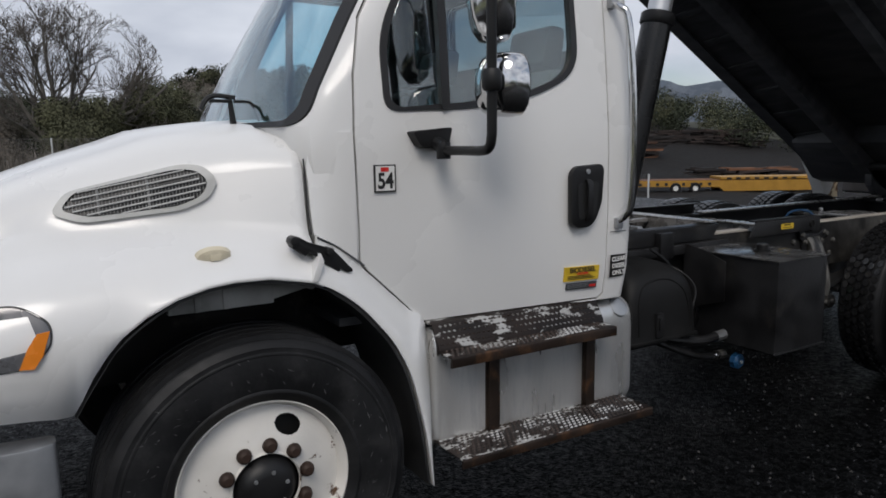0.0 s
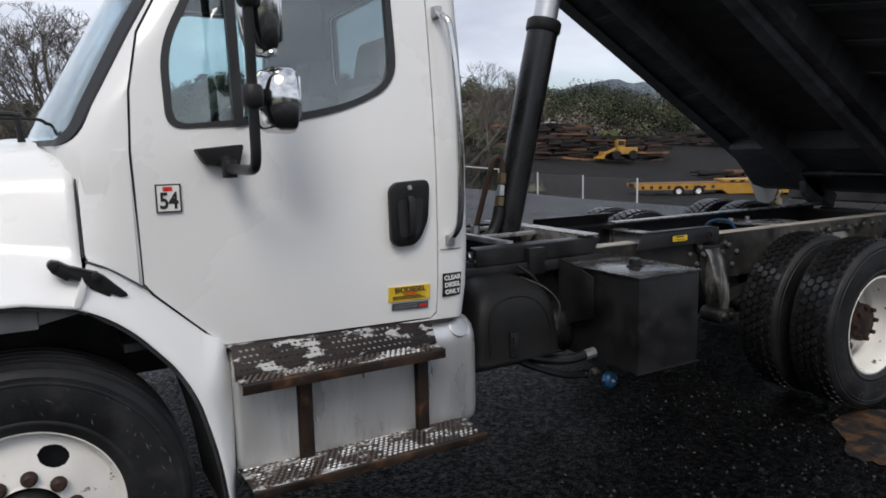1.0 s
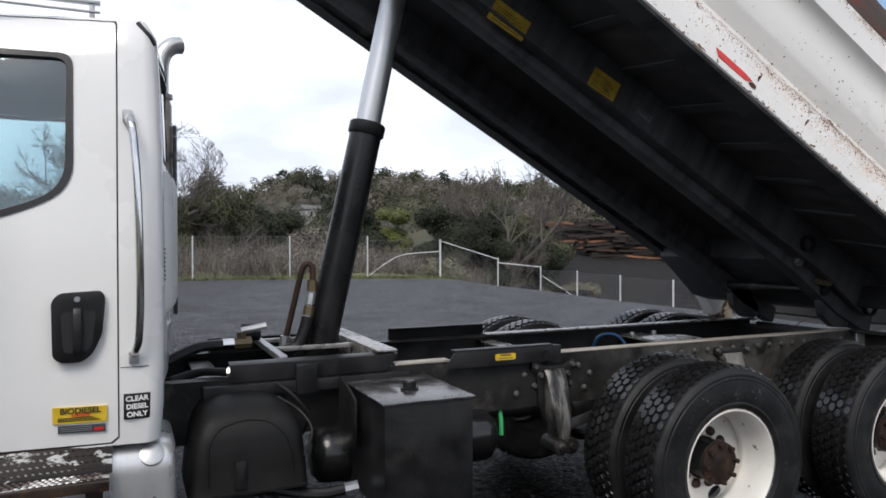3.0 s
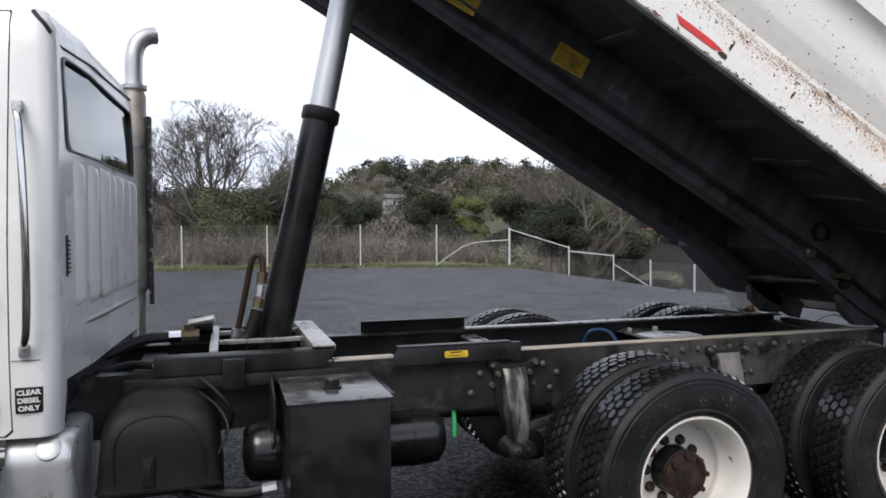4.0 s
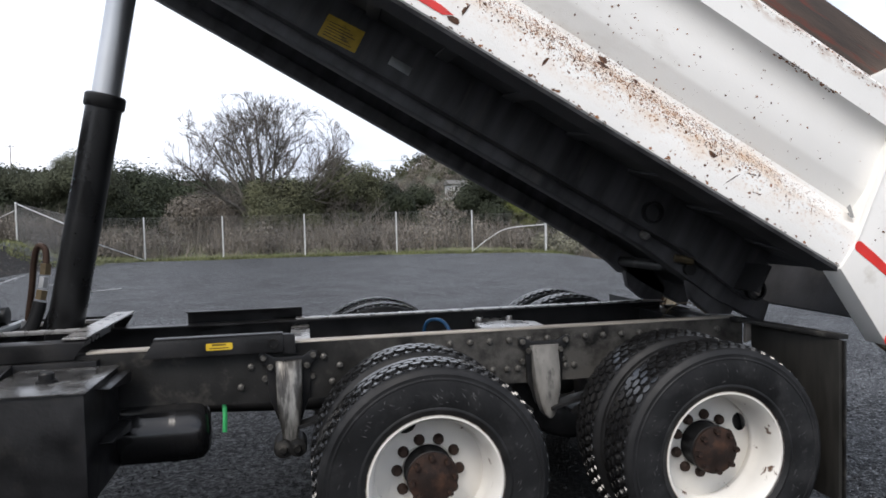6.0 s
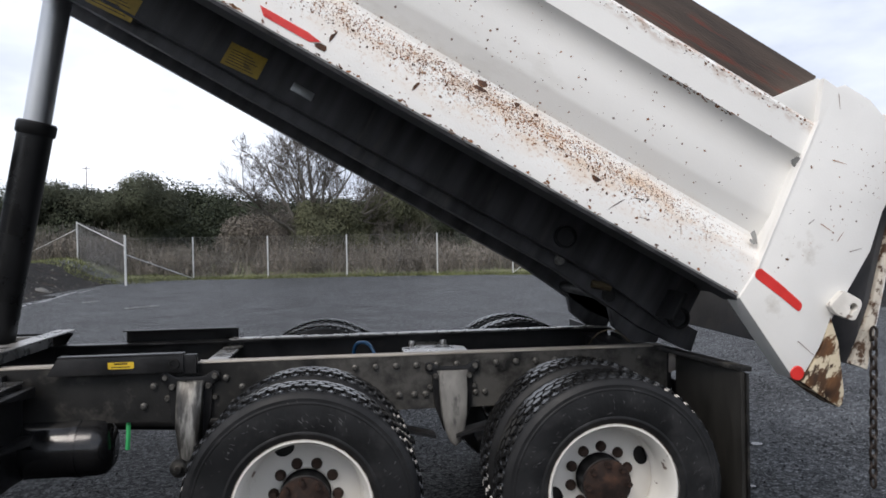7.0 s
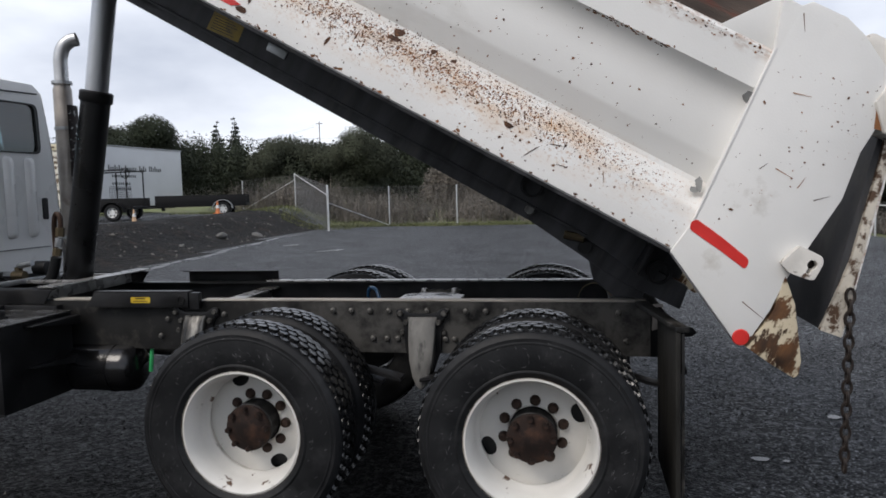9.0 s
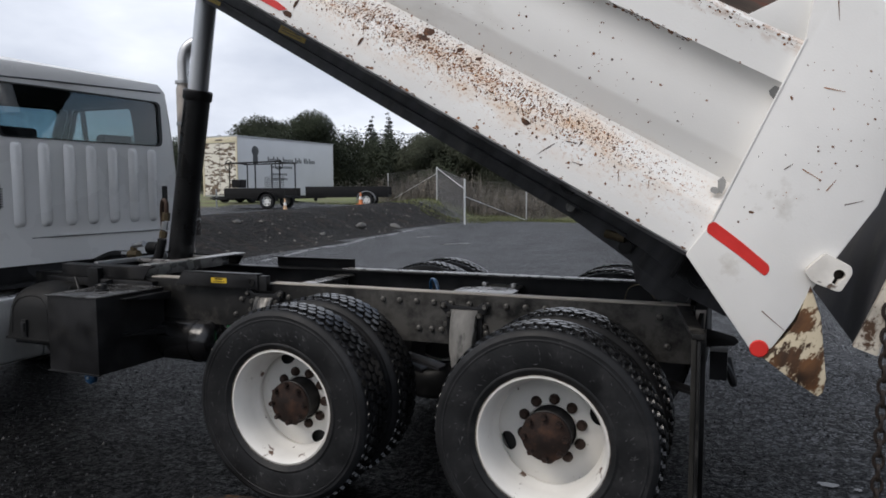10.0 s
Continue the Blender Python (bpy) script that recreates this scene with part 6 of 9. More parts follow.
def step(name, x0, x1, y0, y1, z, lip, label, slope=False):
    s = tpart(name, Geo().span((x0, y0, z - 0.006), (x1, y1, z)), STEPS, label=label, bevel=0.002)
    part("front_lip", Geo().prism(rounded([(y1 - 0.004, z + 0.002), (y1 - 0.010, z - 0.004), (y1 - 0.010, z - lip), (y1 + 0.004, z - lip)], 0.003, 2), "x", x0, x1), RUSTY, s, "rusty folded front lip")
    part("back_edge", Geo().span((x0, y0 + 0.001, z - 0.02), (x1, y0 + 0.009, z + 0.03)), STEPS, s)
    g = Geo()
    nx, ny = int((x1 - x0) / 0.024), max(4, int(abs(y1 - y0) / 0.022))
    for i in range(nx):
        for j in range(ny):
            cx, cy = x0 + 0.02 + (x1 - x0 - 0.04) * (i + 0.5 * (j % 2)) / nx, y1 + (y0 - y1) * (j + 0.6) / (ny + 0.3)
            a, b, h = 0.010, 0.0055, 0.005
            g.add([(cx - a, cy, z), (cx, cy - b, z), (cx + a, cy, z), (cx, cy + b, z), (cx - a * 0.4, cy, z + h), (cx + a * 0.4, cy, z + h)],
                  [(0, 1, 5, 4), (1, 2, 5), (2, 3, 4, 5), (3, 0, 4)])
    if slope:
        for j in range(4):
            f = (j + 0.7) / 4.2
            cy, cz = -0.937 + 0.052 * f, 0.782 + 0.088 * f
            for i in range(nx):
                cx, a, b = x0 + 0.02 + (x1 - x0 - 0.04) * (i + 0.5 * (j % 2)) / nx, 0.010, 0.0075
                g.add([(cx - a, cy, cz), (cx, cy - b * 0.5, cz - b * 0.85), (cx + a, cy, cz), (cx, cy + b * 0.5, cz + b * 0.85), (cx - a * 0.4, cy - 0.004, cz + 0.003), (cx + a * 0.4, cy - 0.004, cz + 0.003)],
                      [(0, 1, 5, 4), (1, 2, 5), (2, 3, 4, 5), (3, 0, 4)])
    tagged(part("grip_studs", g, STUD, s, "worn pale grip studs", fix=True), kind="stuff")
    return s


step("cab_step", 1.10, 1.925, -0.925, -1.02, 0.775, 0.040, "rusty grip-tread cab step with flaking pale paint", True)
step("cab_step", 1.10, 2.08, -0.87, -1.09, 0.405, 0.035, "rusty grip-tread lower step with flaking pale paint")
for x in (1.36, 1.872):
    g = Geo().span((x - 0.02, -1.0, 0.745), (x + 0.02, -0.9, 0.766)).span((x - 0.02, -1.06, 0.36), (x + 0.02, -0.9, 0.385)).span((x - 0.025, -0.93, 0.36), (x + 0.025, -0.916, 0.766))
    tpart("step_bracket", g, RUSTY, label="dark rusty step bracket", bevel=0.002)
g = Geo().prism([(-0.94, 0.772), (-0.935, 0.79), (-0.885, 0.872), (-0.80, 0.876), (-0.80, 0.866), (-0.88, 0.862), (-0.93, 0.768)], "x", 1.10, 1.935)
tpart("step_shelf", g, STEPS, bevel=0.002)

# black cover behind the cab
rows = []
for z, x0, x1, y0, r in ((0.575, 2.215, 2.72, -0.815, 0.05), (0.60, 2.22, 2.715, -0.812, 0.055), (0.70, 2.228, 2.708, -0.806, 0.06), (0.80, 2.236, 2.70, -0.80, 0.07), (0.85, 2.247, 2.687, -0.787, 0.08),
                         (0.885, 2.262, 2.668, -0.768, 0.085), (0.915, 2.285, 2.64, -0.738, 0.085), (0.935, 2.312, 2.608, -0.70, 0.08), (0.95, 2.345, 2.568, -0.65, 0.07), (0.956, 2.385, 2.525, -0.60, 0.05)):
    rows.append([(x, y, z) for x, y in rounded([(x0, y0), (x1, y0), (x1, -0.34), (x0, -0.34)], [r, r, 0.02, 0.02], 6)])
g = Geo().loft(rows)
cover = tpart("battery_cover", g, DOME, label="domed black plastic battery cover behind the cab", angle=50)
g = Geo().span((2.40, -0.825, 0.60), (2.445, -0.798, 0.72)).span((2.408, -0.835, 0.64), (2.437, -0.82, 0.70))
part("latch", g, PLASTIC, cover, "black rubber latch", bevel=0.004)
bead = [(2.292, 0.62), (2.292, 0.74), (2.30, 0.80), (2.335, 0.85), (2.40, 0.874), (2.468, 0.88), (2.54, 0.868), (2.60, 0.825), (2.63, 0.77), (2.645, 0.70), (2.65, 0.62)]
part("cover_bead", Geo().tube(curve([(x, blend(z, [(0.60, -0.811), (0.80, -0.799), (0.85, -0.786), (0.885, -0.768)]), z) for x, z in bead], 4), 0.006, 6), DOME, cover)
rim_pts = [(2.23, 0.575), (2.23, 0.59), (2.71, 0.59), (2.71, 0.575)]
g = Geo().prism(rim_pts, "y", -0.815, -0.34)
part("cover_rim", g, DOME, cover, bevel=0.004)
g = Geo().span((2.22, -0.74, 0.53), (2.72, -0.36, 0.575))
tpart("battery_tray", g, BLACK, bevel=0.005)

g = Geo().span((2.975, -1.065, 0.478), (3.39, -0.52, 0.95))
hyd = tpart("hydraulic_tank", g, BLACK, label="black boxy hydraulic oil tank with wet top", bevel=0.006)
part("bottom_flange", Geo().span((2.965, -1.077, 0.478), (3.40, -1.066, 0.486)), BLACK, hyd, bevel=0.002)
g = Geo().span((2.965, -1.075, 0.951), (3.40, -0.515, 0.958))
# sky sheen on the wet black lid painted as paler, patchy colour
part("tank_lid", g, material("wet_top_sheen", (0.075, 0.075, 0.075), 0.2, 0.1, 0.5, 9, 0.2, 60, (0.025, 0.025, 0.025), (8, 0.52, 0.6), spread=0.15), hyd, "wet glossy lid with sheen painted in", bevel=0.002)
g = Geo().lathe([(0.0, 0.045), (0.026, 0.045), (0.031, 0.038), (0.031, 0.012), (0.042, 0.010), (0.042, 0.0), (0.0, 0.0)], (3.18, -0.83, 0.958), "z", 20)
part("breather_cap", g, PLASTIC, hyd, "black screw cap")
for z in (0.93, 0.70):
    g = Geo().prism([(-0.52, z), (-0.90, z), (-0.90, z - 0.006), (-0.55, z - 0.05), (-0.52, z - 0.05)], "x", 3.392, 3.45)
    part("tank_bracket", g, BLACK, hyd, bevel=0.002)
g = Geo().prism([(-0.79, 0.71), (-0.64, 0.66), (-0.52, 0.60), (-0.52, 0.99), (-0.66, 0.965), (-0.79, 0.92)], "x", 2.93, 2.94)
tpart("mounting_plate", g, BLACK, label="black vertical mounting plate", bevel=0.002)
g = Geo().lathe([(0.0, -0.50), (0.10, -0.49), (0.135, -0.46), (0.142, -0.42), (0.142, 0.42), (0.135, 0.46), (0.10, 0.49), (0.0, 0.50)], (3.30, -0.46, 0.60), "x", 32)
g.lathe([(0.142, 0.0), (0.147, 0.0), (0.147, 0.03), (0.142, 0.03)], (3.62, -0.46, 0.60), "x", 32, closed=True)
g.lathe([(0.142, 0.0), (0.147, 0.0), (0.147, 0.03), (0.142, 0.03)], (2.95, -0.46, 0.60), "x", 32, closed=True)
tpart("air_tank", g, GLOSSBLACK, label="glossy black air tank under the frame", angle=40)
g = Geo().tube(curve([(3.86, -0.44, 0.74), (3.865, -0.46, 0.66), (3.862, -0.47, 0.58)]), 0.012, 6)
tpart("green_strap", g, GREEN, label="short green strap end")
for pts, r, mat, lab in (
    ([(2.48, -0.68, 0.575), (2.64, -0.74, 0.535), (2.78, -0.78, 0.518), (2.88, -0.79, 0.526)], 0.026, PLASTIC, "black hydraulic suction hose"),
    ([(2.46, -0.70, 0.565), (2.62, -0.75, 0.49), (2.78, -0.765, 0.43), (2.92, -0.745, 0.402)], 0.017, PLASTIC, "black hydraulic hose"),
    ([(2.62, -0.56, 0.99), (2.70, -0.60, 0.92), (2.76, -0.60, 0.82), (2.73, -0.56, 0.72)], 0.009, PLASTIC, "looped black hose"),
    ([(2.70, -0.78, 0.70), (2.74, -0.76, 0.80), (2.70, -0.70, 0.88), (2.62, -0.6, 0.93)], 0.006, PLASTIC, ""),
    ([(2.15, 0.0, 1.02), (2.32, 0.02, 1.09), (2.45, 0.03, 1.10)], 0.028, PLASTIC, "thick black hydraulic hose behind the cab"),
    ([(2.15, -0.30, 0.98), (2.30, -0.32, 1.02), (2.42, -0.42, 1.03)], 0.02, PLASTIC, "black hydraulic hose")):
    tpart("hose", Geo().tube(curve(pts), r, 10), mat, label=lab)
for a, b, r, mat in (((2.88, -0.79, 0.526), (2.94, -0.795, 0.533), 0.028, STEEL), ((2.92, -0.745, 0.402), (2.94, -0.742, 0.401), 0.022, CHROME), ((2.94, -0.742, 0.401), (3.02, -0.735, 0.398), 0.026, WORN),
                     ((2.45, 0.03, 1.10), (2.51, 0.035, 1.10), 0.03, CHROME), ((2.51, 0.035, 1.10), (2.60, 0.04, 1.10), 0.034, BRASS), ((2.42, -0.42, 1.03), (2.45, -0.43, 1.03), 0.025, CHROME),
                     ((2.55, 0.04, 1.10), (2.55, 0.04, 1.16), 0.025, BRASS), ((2.55, 0.04, 1.165), (2.68, 0.02, 1.19), 0.02, STEEL)):
    tpart("hose_fitting", Geo().tube([a, b], r, 8), mat)
g = Geo().lathe([(0.0, -0.026), (0.03, -0.026), (0.044, -0.014), (0.044, 0.014), (0.03, 0.026), (0.0, 0.026)], (3.03, -0.815, 0.375), "y", 8)
knob = tpart("valve_knob", g, BLUE, label="small blue valve knob")
part("knob_screw", Geo().lathe([(0.0, -0.034), (0.009, -0.034), (0.011, -0.024), (0.0, -0.024)], (3.03, -0.815, 0.375), "y", 10), STEEL, knob)
g = Geo().lathe([(0.0, -0.05), (0.05, -0.05), (0.05, 0.05), (0.0, 0.05)], (2.62, 0.18, 1.14), "x", 16)
tpart("hoist_valve", g, PLASTIC, label="black hoist valve body", bevel=0.006)

# exhaust stack
g = Geo().tube([(2.19, 1.05, 0.80), (2.19, 1.05, 1.28)], 0.05, 20)
ex = tpart("exhaust_pipe", g, MUFFLER, label="tall grey exhaust stack with a chrome elbow")
part("muffler", Geo().lathe([(0.05, 1.26), (0.072, 1.29), (0.072, 2.53), (0.062, 2.56), (0.062, 2.60), (0.0, 2.60)], (2.19, 1.05, 0.0), "z", 28), MUFFLER, ex)
part("elbow", Geo().tube([(2.19, 1.05, 2.52)] + curve([(2.19, 1.05, 2.70), (2.195, 1.05, 2.80), (2.22, 1.06, 2.88), (2.27, 1.08, 2.93), (2.32, 1.10, 2.945)]), 0.055, 20, ends=False), STACK, ex, "chrome curved exhaust pipe")
part("heat_shield", Geo().prism([(2.27, 0.99), (2.29, 1.02), (2.29, 1.09), (2.27, 1.12), (2.265, 1.09), (2.265, 1.02)], "z", 1.18, 2.40), STEPS, ex, "dark rusty heat shield strip")
for z in (1.30, 2.2, 2.575):
    part("clamp", Geo().lathe([(0.074, 0.0), (0.079, 0.0), (0.079, 0.025), (0.074, 0.025)], (2.19, 1.05, z), "z", 28, closed=True), STEEL, ex)

# hoist cylinder
lo, mid_, hi = Vector((2.975, 0.07, 1.0)), Vector((3.256, 0.02, 2.298)), Vector((3.500, -0.03, 3.50))
ax = (hi - lo).normalized()
cyl = tpart("hoist_cylinder", Geo().tube([lo, lo.lerp(mid_, 0.15), mid_], 0.092, 32), material("satin_black_cylinder", (0.008, 0.008, 0.0085), 0.32, vary=0.3, scale=5, bump=0.08, grain=60, second=(0.04, 0.04, 0.038), mask=(7, 0.64, 0.78), spec=0.4), label="satin black hoist cylinder with chrome rod")
part("collar", Geo().tube([mid_ - ax * 0.045, mid_ - ax * 0.035, mid_ + ax * 0.02, mid_ + ax * 0.03], [0.098, 0.104, 0.104, 0.094], 32), BLACK, cyl)
part("rod", Geo().tube([mid_, hi], 0.072, 32), ROD, cyl, "polished chrome rod")
part("hard_line", Geo().tube([(2.795, 0.09, 1.09), (2.838, 0.06, 1.30)] + curve([(2.862, 0.03, 1.43), (2.880, 0.02, 1.50), (2.905, 0.012, 1.525), (2.930, 0.008, 1.50), (2.932, 0.004, 1.42)], 5), 0.017, 10), PIPE, cyl, "rusty bent hydraulic pipe")
part("pipe_foot", Geo().tube([(2.79, 0.09, 1.06), (2.797, 0.09, 1.12)], 0.030, 8), STEEL, cyl)
part("pipe_fitting", Geo().tube([(2.932, 0.003, 1.43), (2.925, 0.0, 1.37)], 0.029, 6), BRASS, cyl)
part("pipe_coupling", Geo().tube([(2.922, -0.002, 1.36), (2.912, -0.006, 1.30)], 0.024, 6), STEEL, cyl)
part("pipe_nut", Geo().tube([(2.910, -0.007, 1.29), (2.90, -0.01, 1.24)], 0.029, 6), BRASS, cyl)
part("feed_hose", Geo().tube(curve([(2.898, -0.012, 1.23), (2.88, -0.015, 1.16), (2.84, -0.015, 1.08), (2.76, -0.01, 1.04)]), 0.034, 12), PLASTIC, cyl)
part("base_gusset", Geo().prism([(2.84, 1.0), (3.12, 1.0), (3.05, 1.10), (2.97, 1.28), (2.93, 1.20)], "y", 0.05, 0.09), BLACK, cyl, bevel=0.004)

# --- dump bed, in its own tilted frame: x along the bed, z up from its lower edge ---
bed = tpart("dump_bed", Geo().span((-4.35, -1.10, 0.10), (0.25, 1.10, 0.125)), UNDER, label="raised white steel dump bed with rust and chipped paint")
bed.matrix_basis = AT @ pose(6.749, 0, 1.334, 0, 29.55, 0)


PROFILE = [(1.205, 0.0), (1.22, 0.012), (1.22, 0.185), (1.212, 0.20), (1.118, 0.295), (1.114, 0.315), (1.150, 0.405), (1.156, 0.425), (1.154, 0.56), (1.155, 0.60), (1.159, 0.635), (1.167, 0.665), (1.180, 0.690), (1.198, 0.708), (1.21, 0.717), (1.21, 0.865), (1.195, 0.885), (1.10, 0.885), (1.10, 0.0)]


def side_wall(s):
    g = Geo()
    g.prism([(s * y, z) for y, z in PROFILE], "x", -4.35, 0.06)
    return g


part("side_wall", side_wall(-1), BED, bed, "white side wall with ledges, chips and a rust band", angle=30)
part("side_wall", side_wall(1), BED, bed, "white side wall", angle=30)
for s in (-1, 1):
    part("side_board", Geo().span((-4.35, s * 1.15, 0.886), (-0.12, s * 1.11, 1.10)), BOARD, bed, "dark weathered wooden side board", bevel=0.004)
part("bulkhead", Geo().span((-4.40, -1.22, 0.0), (-4.35, 1.22, 1.35)), BED, bed)


def bed_xz(x, z):
    """World side-view place to the bed's frame."""
    a = radians(29.55)
    dx, dz = x - 6.749, z - 1.334
    return dx * math.cos(a) - dz * math.sin(a), dx * math.sin(a) + dz * math.cos(a)


post = [bed_xz(*p) for p in ((6.742, 1.335), (6.84, 1.47), (7.135, 2.13), (7.165, 2.325), (7.231, 2.281), (7.272, 2.294), (7.393, 2.225), (7.456, 2.155), (7.597, 1.925), (7.50, 1.80), (7.447, 1.71), (7.385, 1.531), (7.175, 1.20), (7.13, 1.10), (7.06, 0.99), (7.0, 0.955))]
for s in (-1, 1):
    pst = part("rear_post", Geo().prism(post, "y", s * 1.235, s * 1.10), POSTPAINT, bed, "white plated rear corner post with scratches", bevel=0.008)
    tip = [bed_xz(*p) for p in ((7.02, 0.957), (7.06, 0.99), (7.10, 1.03), (7.14, 1.10), (7.181, 1.237), (7.22, 1.117), (7.244, 0.89), (7.235, 0.835), (7.217, 0.82), (7.13, 0.875))]
    part("spout_corner", Geo().prism(tip, "y", s * 1.238, s * 1.12), RUSTLIP, bed, "rusted triangular spout corner with flaking paint", bevel=0.006)
    tapeshape = rounded([bed_xz(*p) for p in ((6.822, 1.455), (6.845, 1.466), (6.90, 1.424), (6.945, 1.388), (7.04, 1.305), (7.043, 1.285), (7.028, 1.262), (6.93, 1.341), (6.88, 1.378), (6.818, 1.425))], 0.01, 3)
    part("red_tape", Geo().prism(tapeshape, "y", s * 1.2375, s * 1.2352), RED, bed, "strip of worn red reflective tape")
    dot = bed_xz(7.015, 0.985)
    g = Geo().lathe([(0.0, -0.004), (0.03, -0.004), (0.034, 0.0), (0.0, 0.0)], (dot[0], s * 1.2365, dot[1]), "y", 18, sign=-s)
    part("red_reflector", g, RED, bed, "round red reflector")
    g = Geo().prism([bed_xz(*p) for p in ((4.666, 2.604), (4.86, 2.495), (4.912, 2.455), (4.865, 2.455), (4.68, 2.558))], "y", s * 1.2225, s * 1.2203)
    part("red_tape", g, RED, bed, "strip of red reflective tape")
    plate = part("latch_plate", Geo().prism(rounded([bed_xz(*p) for p in ((7.155, 1.29), (7.223, 1.358), (7.307, 1.312), (7.310, 1.285), (7.277, 1.222), (7.262, 1.220), (7.184, 1.250))], 0.012, 3), "y", s * 1.275, s * 1.236), CHIPPED, bevel=0.004)
    hx, hz = bed_xz(7.268, 1.281)
    boolean(plate, part("cutter", Geo().lathe([(0.0, -0.1), (0.019, -0.1), (0.019, 0.1), (0.0, 0.1)], (hx, s * 1.26, hz), "y", 20), None))
    slot = [bed_xz(*p) for p in ((7.262, 1.285), (7.272, 1.272), (7.258, 1.243), (7.244, 1.252))]
    boolean(plate, part("cutter", Geo().prism(slot, "y", s * 1.30, s * 1.22), None))
    plate.parent = bed
    tagged(plate, "chipped white tailgate latch plate with a keyhole")
    # dark backing added so the keyhole reads as a shaded hole
    part("keyhole_backing", Geo().prism([bed_xz(*p) for p in ((7.16, 1.285), (7.22, 1.345), (7.295, 1.305), (7.27, 1.232), (7.19, 1.255))], "y", s * 1.236, s * 1.20), RUSTY, bed, "dark rusty backing added behind the keyhole")
# seam down the front edge of each post
for s in (-1, 1):
    g = Geo().prism([bed_xz(*p) for p in ((6.832, 1.466), (6.84, 1.463), (7.143, 2.127), (7.135, 2.13))], "y", s * 1.2385, s * 1.2)
    part("post_seam", g, POSTPAINT, bed, bevel=0.004)

# longitudinals, floor supports and stickers
for s in (-1, 1):
    part("bed_longitudinal", Geo().prism([(-4.3, -0.135), (-4.3, 0.1), (0.1, 0.1), (0.1, -0.20), (-0.2, -0.16), (-0.6, -0.135)], "y", s * 0.545, s * 0.50), UNDER, bed, "black bed longitudinal with yellow stickers", bevel=0.004)
    part("hoist_beam", Geo().prism([(-4.2, -0.20), (-4.2, -0.13), (0.28, -0.13), (0.30, -0.25), (-0.05, -0.27), (-0.6, -0.215)], "y", s * 0.47, s * 0.36), UNDER, bed, "heavy black box beam", bevel=0.006)
    part("beam_flange", Geo().span((-4.3, s * 0.565, -0.145), (-0.3, s * 0.46, -0.133)), UNDER, bed, bevel=0.002)
    g = Geo().add([(-4.3, s * 0.545, 0.098), (0.1, s * 0.545, 0.098), (0.1, s * 1.2, 0.0), (-4.3, s * 1.2, 0.0), (-4.3, s * 0.545, 0.102), (0.1, s * 0.545, 0.102), (0.1, s * 1.2, 0.006), (-4.3, s * 1.2, 0.006)],
                  [(0, 1, 2, 3), (4, 5, 6, 7), (0, 1, 5, 4), (2, 3, 7, 6), (1, 2, 6, 5), (0, 3, 7, 4)])
    part("sloped_floor", g, UNDER, bed)
    part("lower_lip", Geo().prism([(s * 1.06, -0.012), (s * 1.205, -0.010), (s * 1.213, 0.004), (s * 1.206, -0.001), (s * 1.06, -0.003)], "x", -4.35, 0.02), UNDER, bed, "black lower lip of the side wall")
    for k in range(11):
        x = -4.1 + 0.4 * k
        g = Geo().prism([(s * 0.545, 0.096), (s * 0.545, 0.082), (s * 1.08, 0.005), (s * 1.11, 0.012)], "x", x, x + 0.07)
        part("floor_rib", g, UNDER, bed, bevel=0.003)
    for px, pz, r in ((-0.667, -0.045, 0.06), (0.10, -0.13, 0.06)):
        g = Geo().lathe([(r - 0.012, -0.03), (r, -0.03), (r, 0.0), (r - 0.012, 0.0)], (px, s * 0.545, pz), "y", 24, closed=True, sign=-s)
        part("pipe_socket", g, BLACK, bed, "round open pipe socket")
    part("side_bracket", Geo().span((-2.29, s * 0.553, -0.075), (-2.17, s * 0.545, -0.03)), STEEL, bed, "dull metal lamp bracket", bevel=0.003)
for corner in (((4.437, 2.638), (4.613, 2.552), (4.557, 2.448), (4.376, 2.534)), ((3.80, 2.94), (4.01, 2.834), (3.949, 2.725), (3.735, 2.83))):
    pts = [bed_xz(*p) for p in corner]
    stick = part("warning_sticker", Geo().prism(pts, "y", -0.5465, -0.545), DULLYELLOW, bed, "grimy yellow warning sticker with unreadable print")
    c, e1, e2 = Vector(pts[3]), Vector(pts[2]) - Vector(pts[3]), Vector(pts[0]) - Vector(pts[3])
    for k in range(6):
        q = [c + e1 * a + e2 * b for a, b in ((0.1, 0.12 + 0.12 * k), (0.85 - 0.1 * (k % 3), 0.12 + 0.12 * k), (0.85 - 0.1 * (k % 3), 0.15 + 0.12 * k), (0.1, 0.15 + 0.12 * k))]
        part("printed_bars", Geo().prism([tuple(p) for p in q], "y", -0.5473, -0.5466), INK, bed)
# hinge plates over the frame's end
for s in (-0.44, 0.36):
    g = Geo().prism([bed_xz(*p) for p in ((6.42, 1.27), (6.45, 1.12), (6.56, 1.03), (6.70, 1.02), (6.74, 1.10), (6.62, 1.25))], "y", s, s + 0.06)
    part("hinge_plate", g, UNDER, bed, bevel=0.01)
g = Geo().tube([(-0.28, -0.5, -0.20), (-0.28, 0.5, -0.20)], 0.035, 14)
part("hinge_pin", g, GRIME, bed)
g = Geo().tube([(-0.40, -0.50, -0.19), (-0.30, -0.52, -0.16)], 0.022, 8)
part("marker_fitting", g, BRASS, bed, "small brass fitting")
g = Geo().lathe([(0.0, -0.02), (0.025, -0.02), (0.03, 0.01), (0.0, 0.012)], (-0.62, -0.50, -0.16), "y", 14)
part("work_lamp", g, WORN, bed, "small round work lamp")
g = Geo().span((-0.02, -0.75, -0.18), (0.0, -0.545, -0.02))
part("gusset_plate", g, BLACK, bed, bevel=0.003)

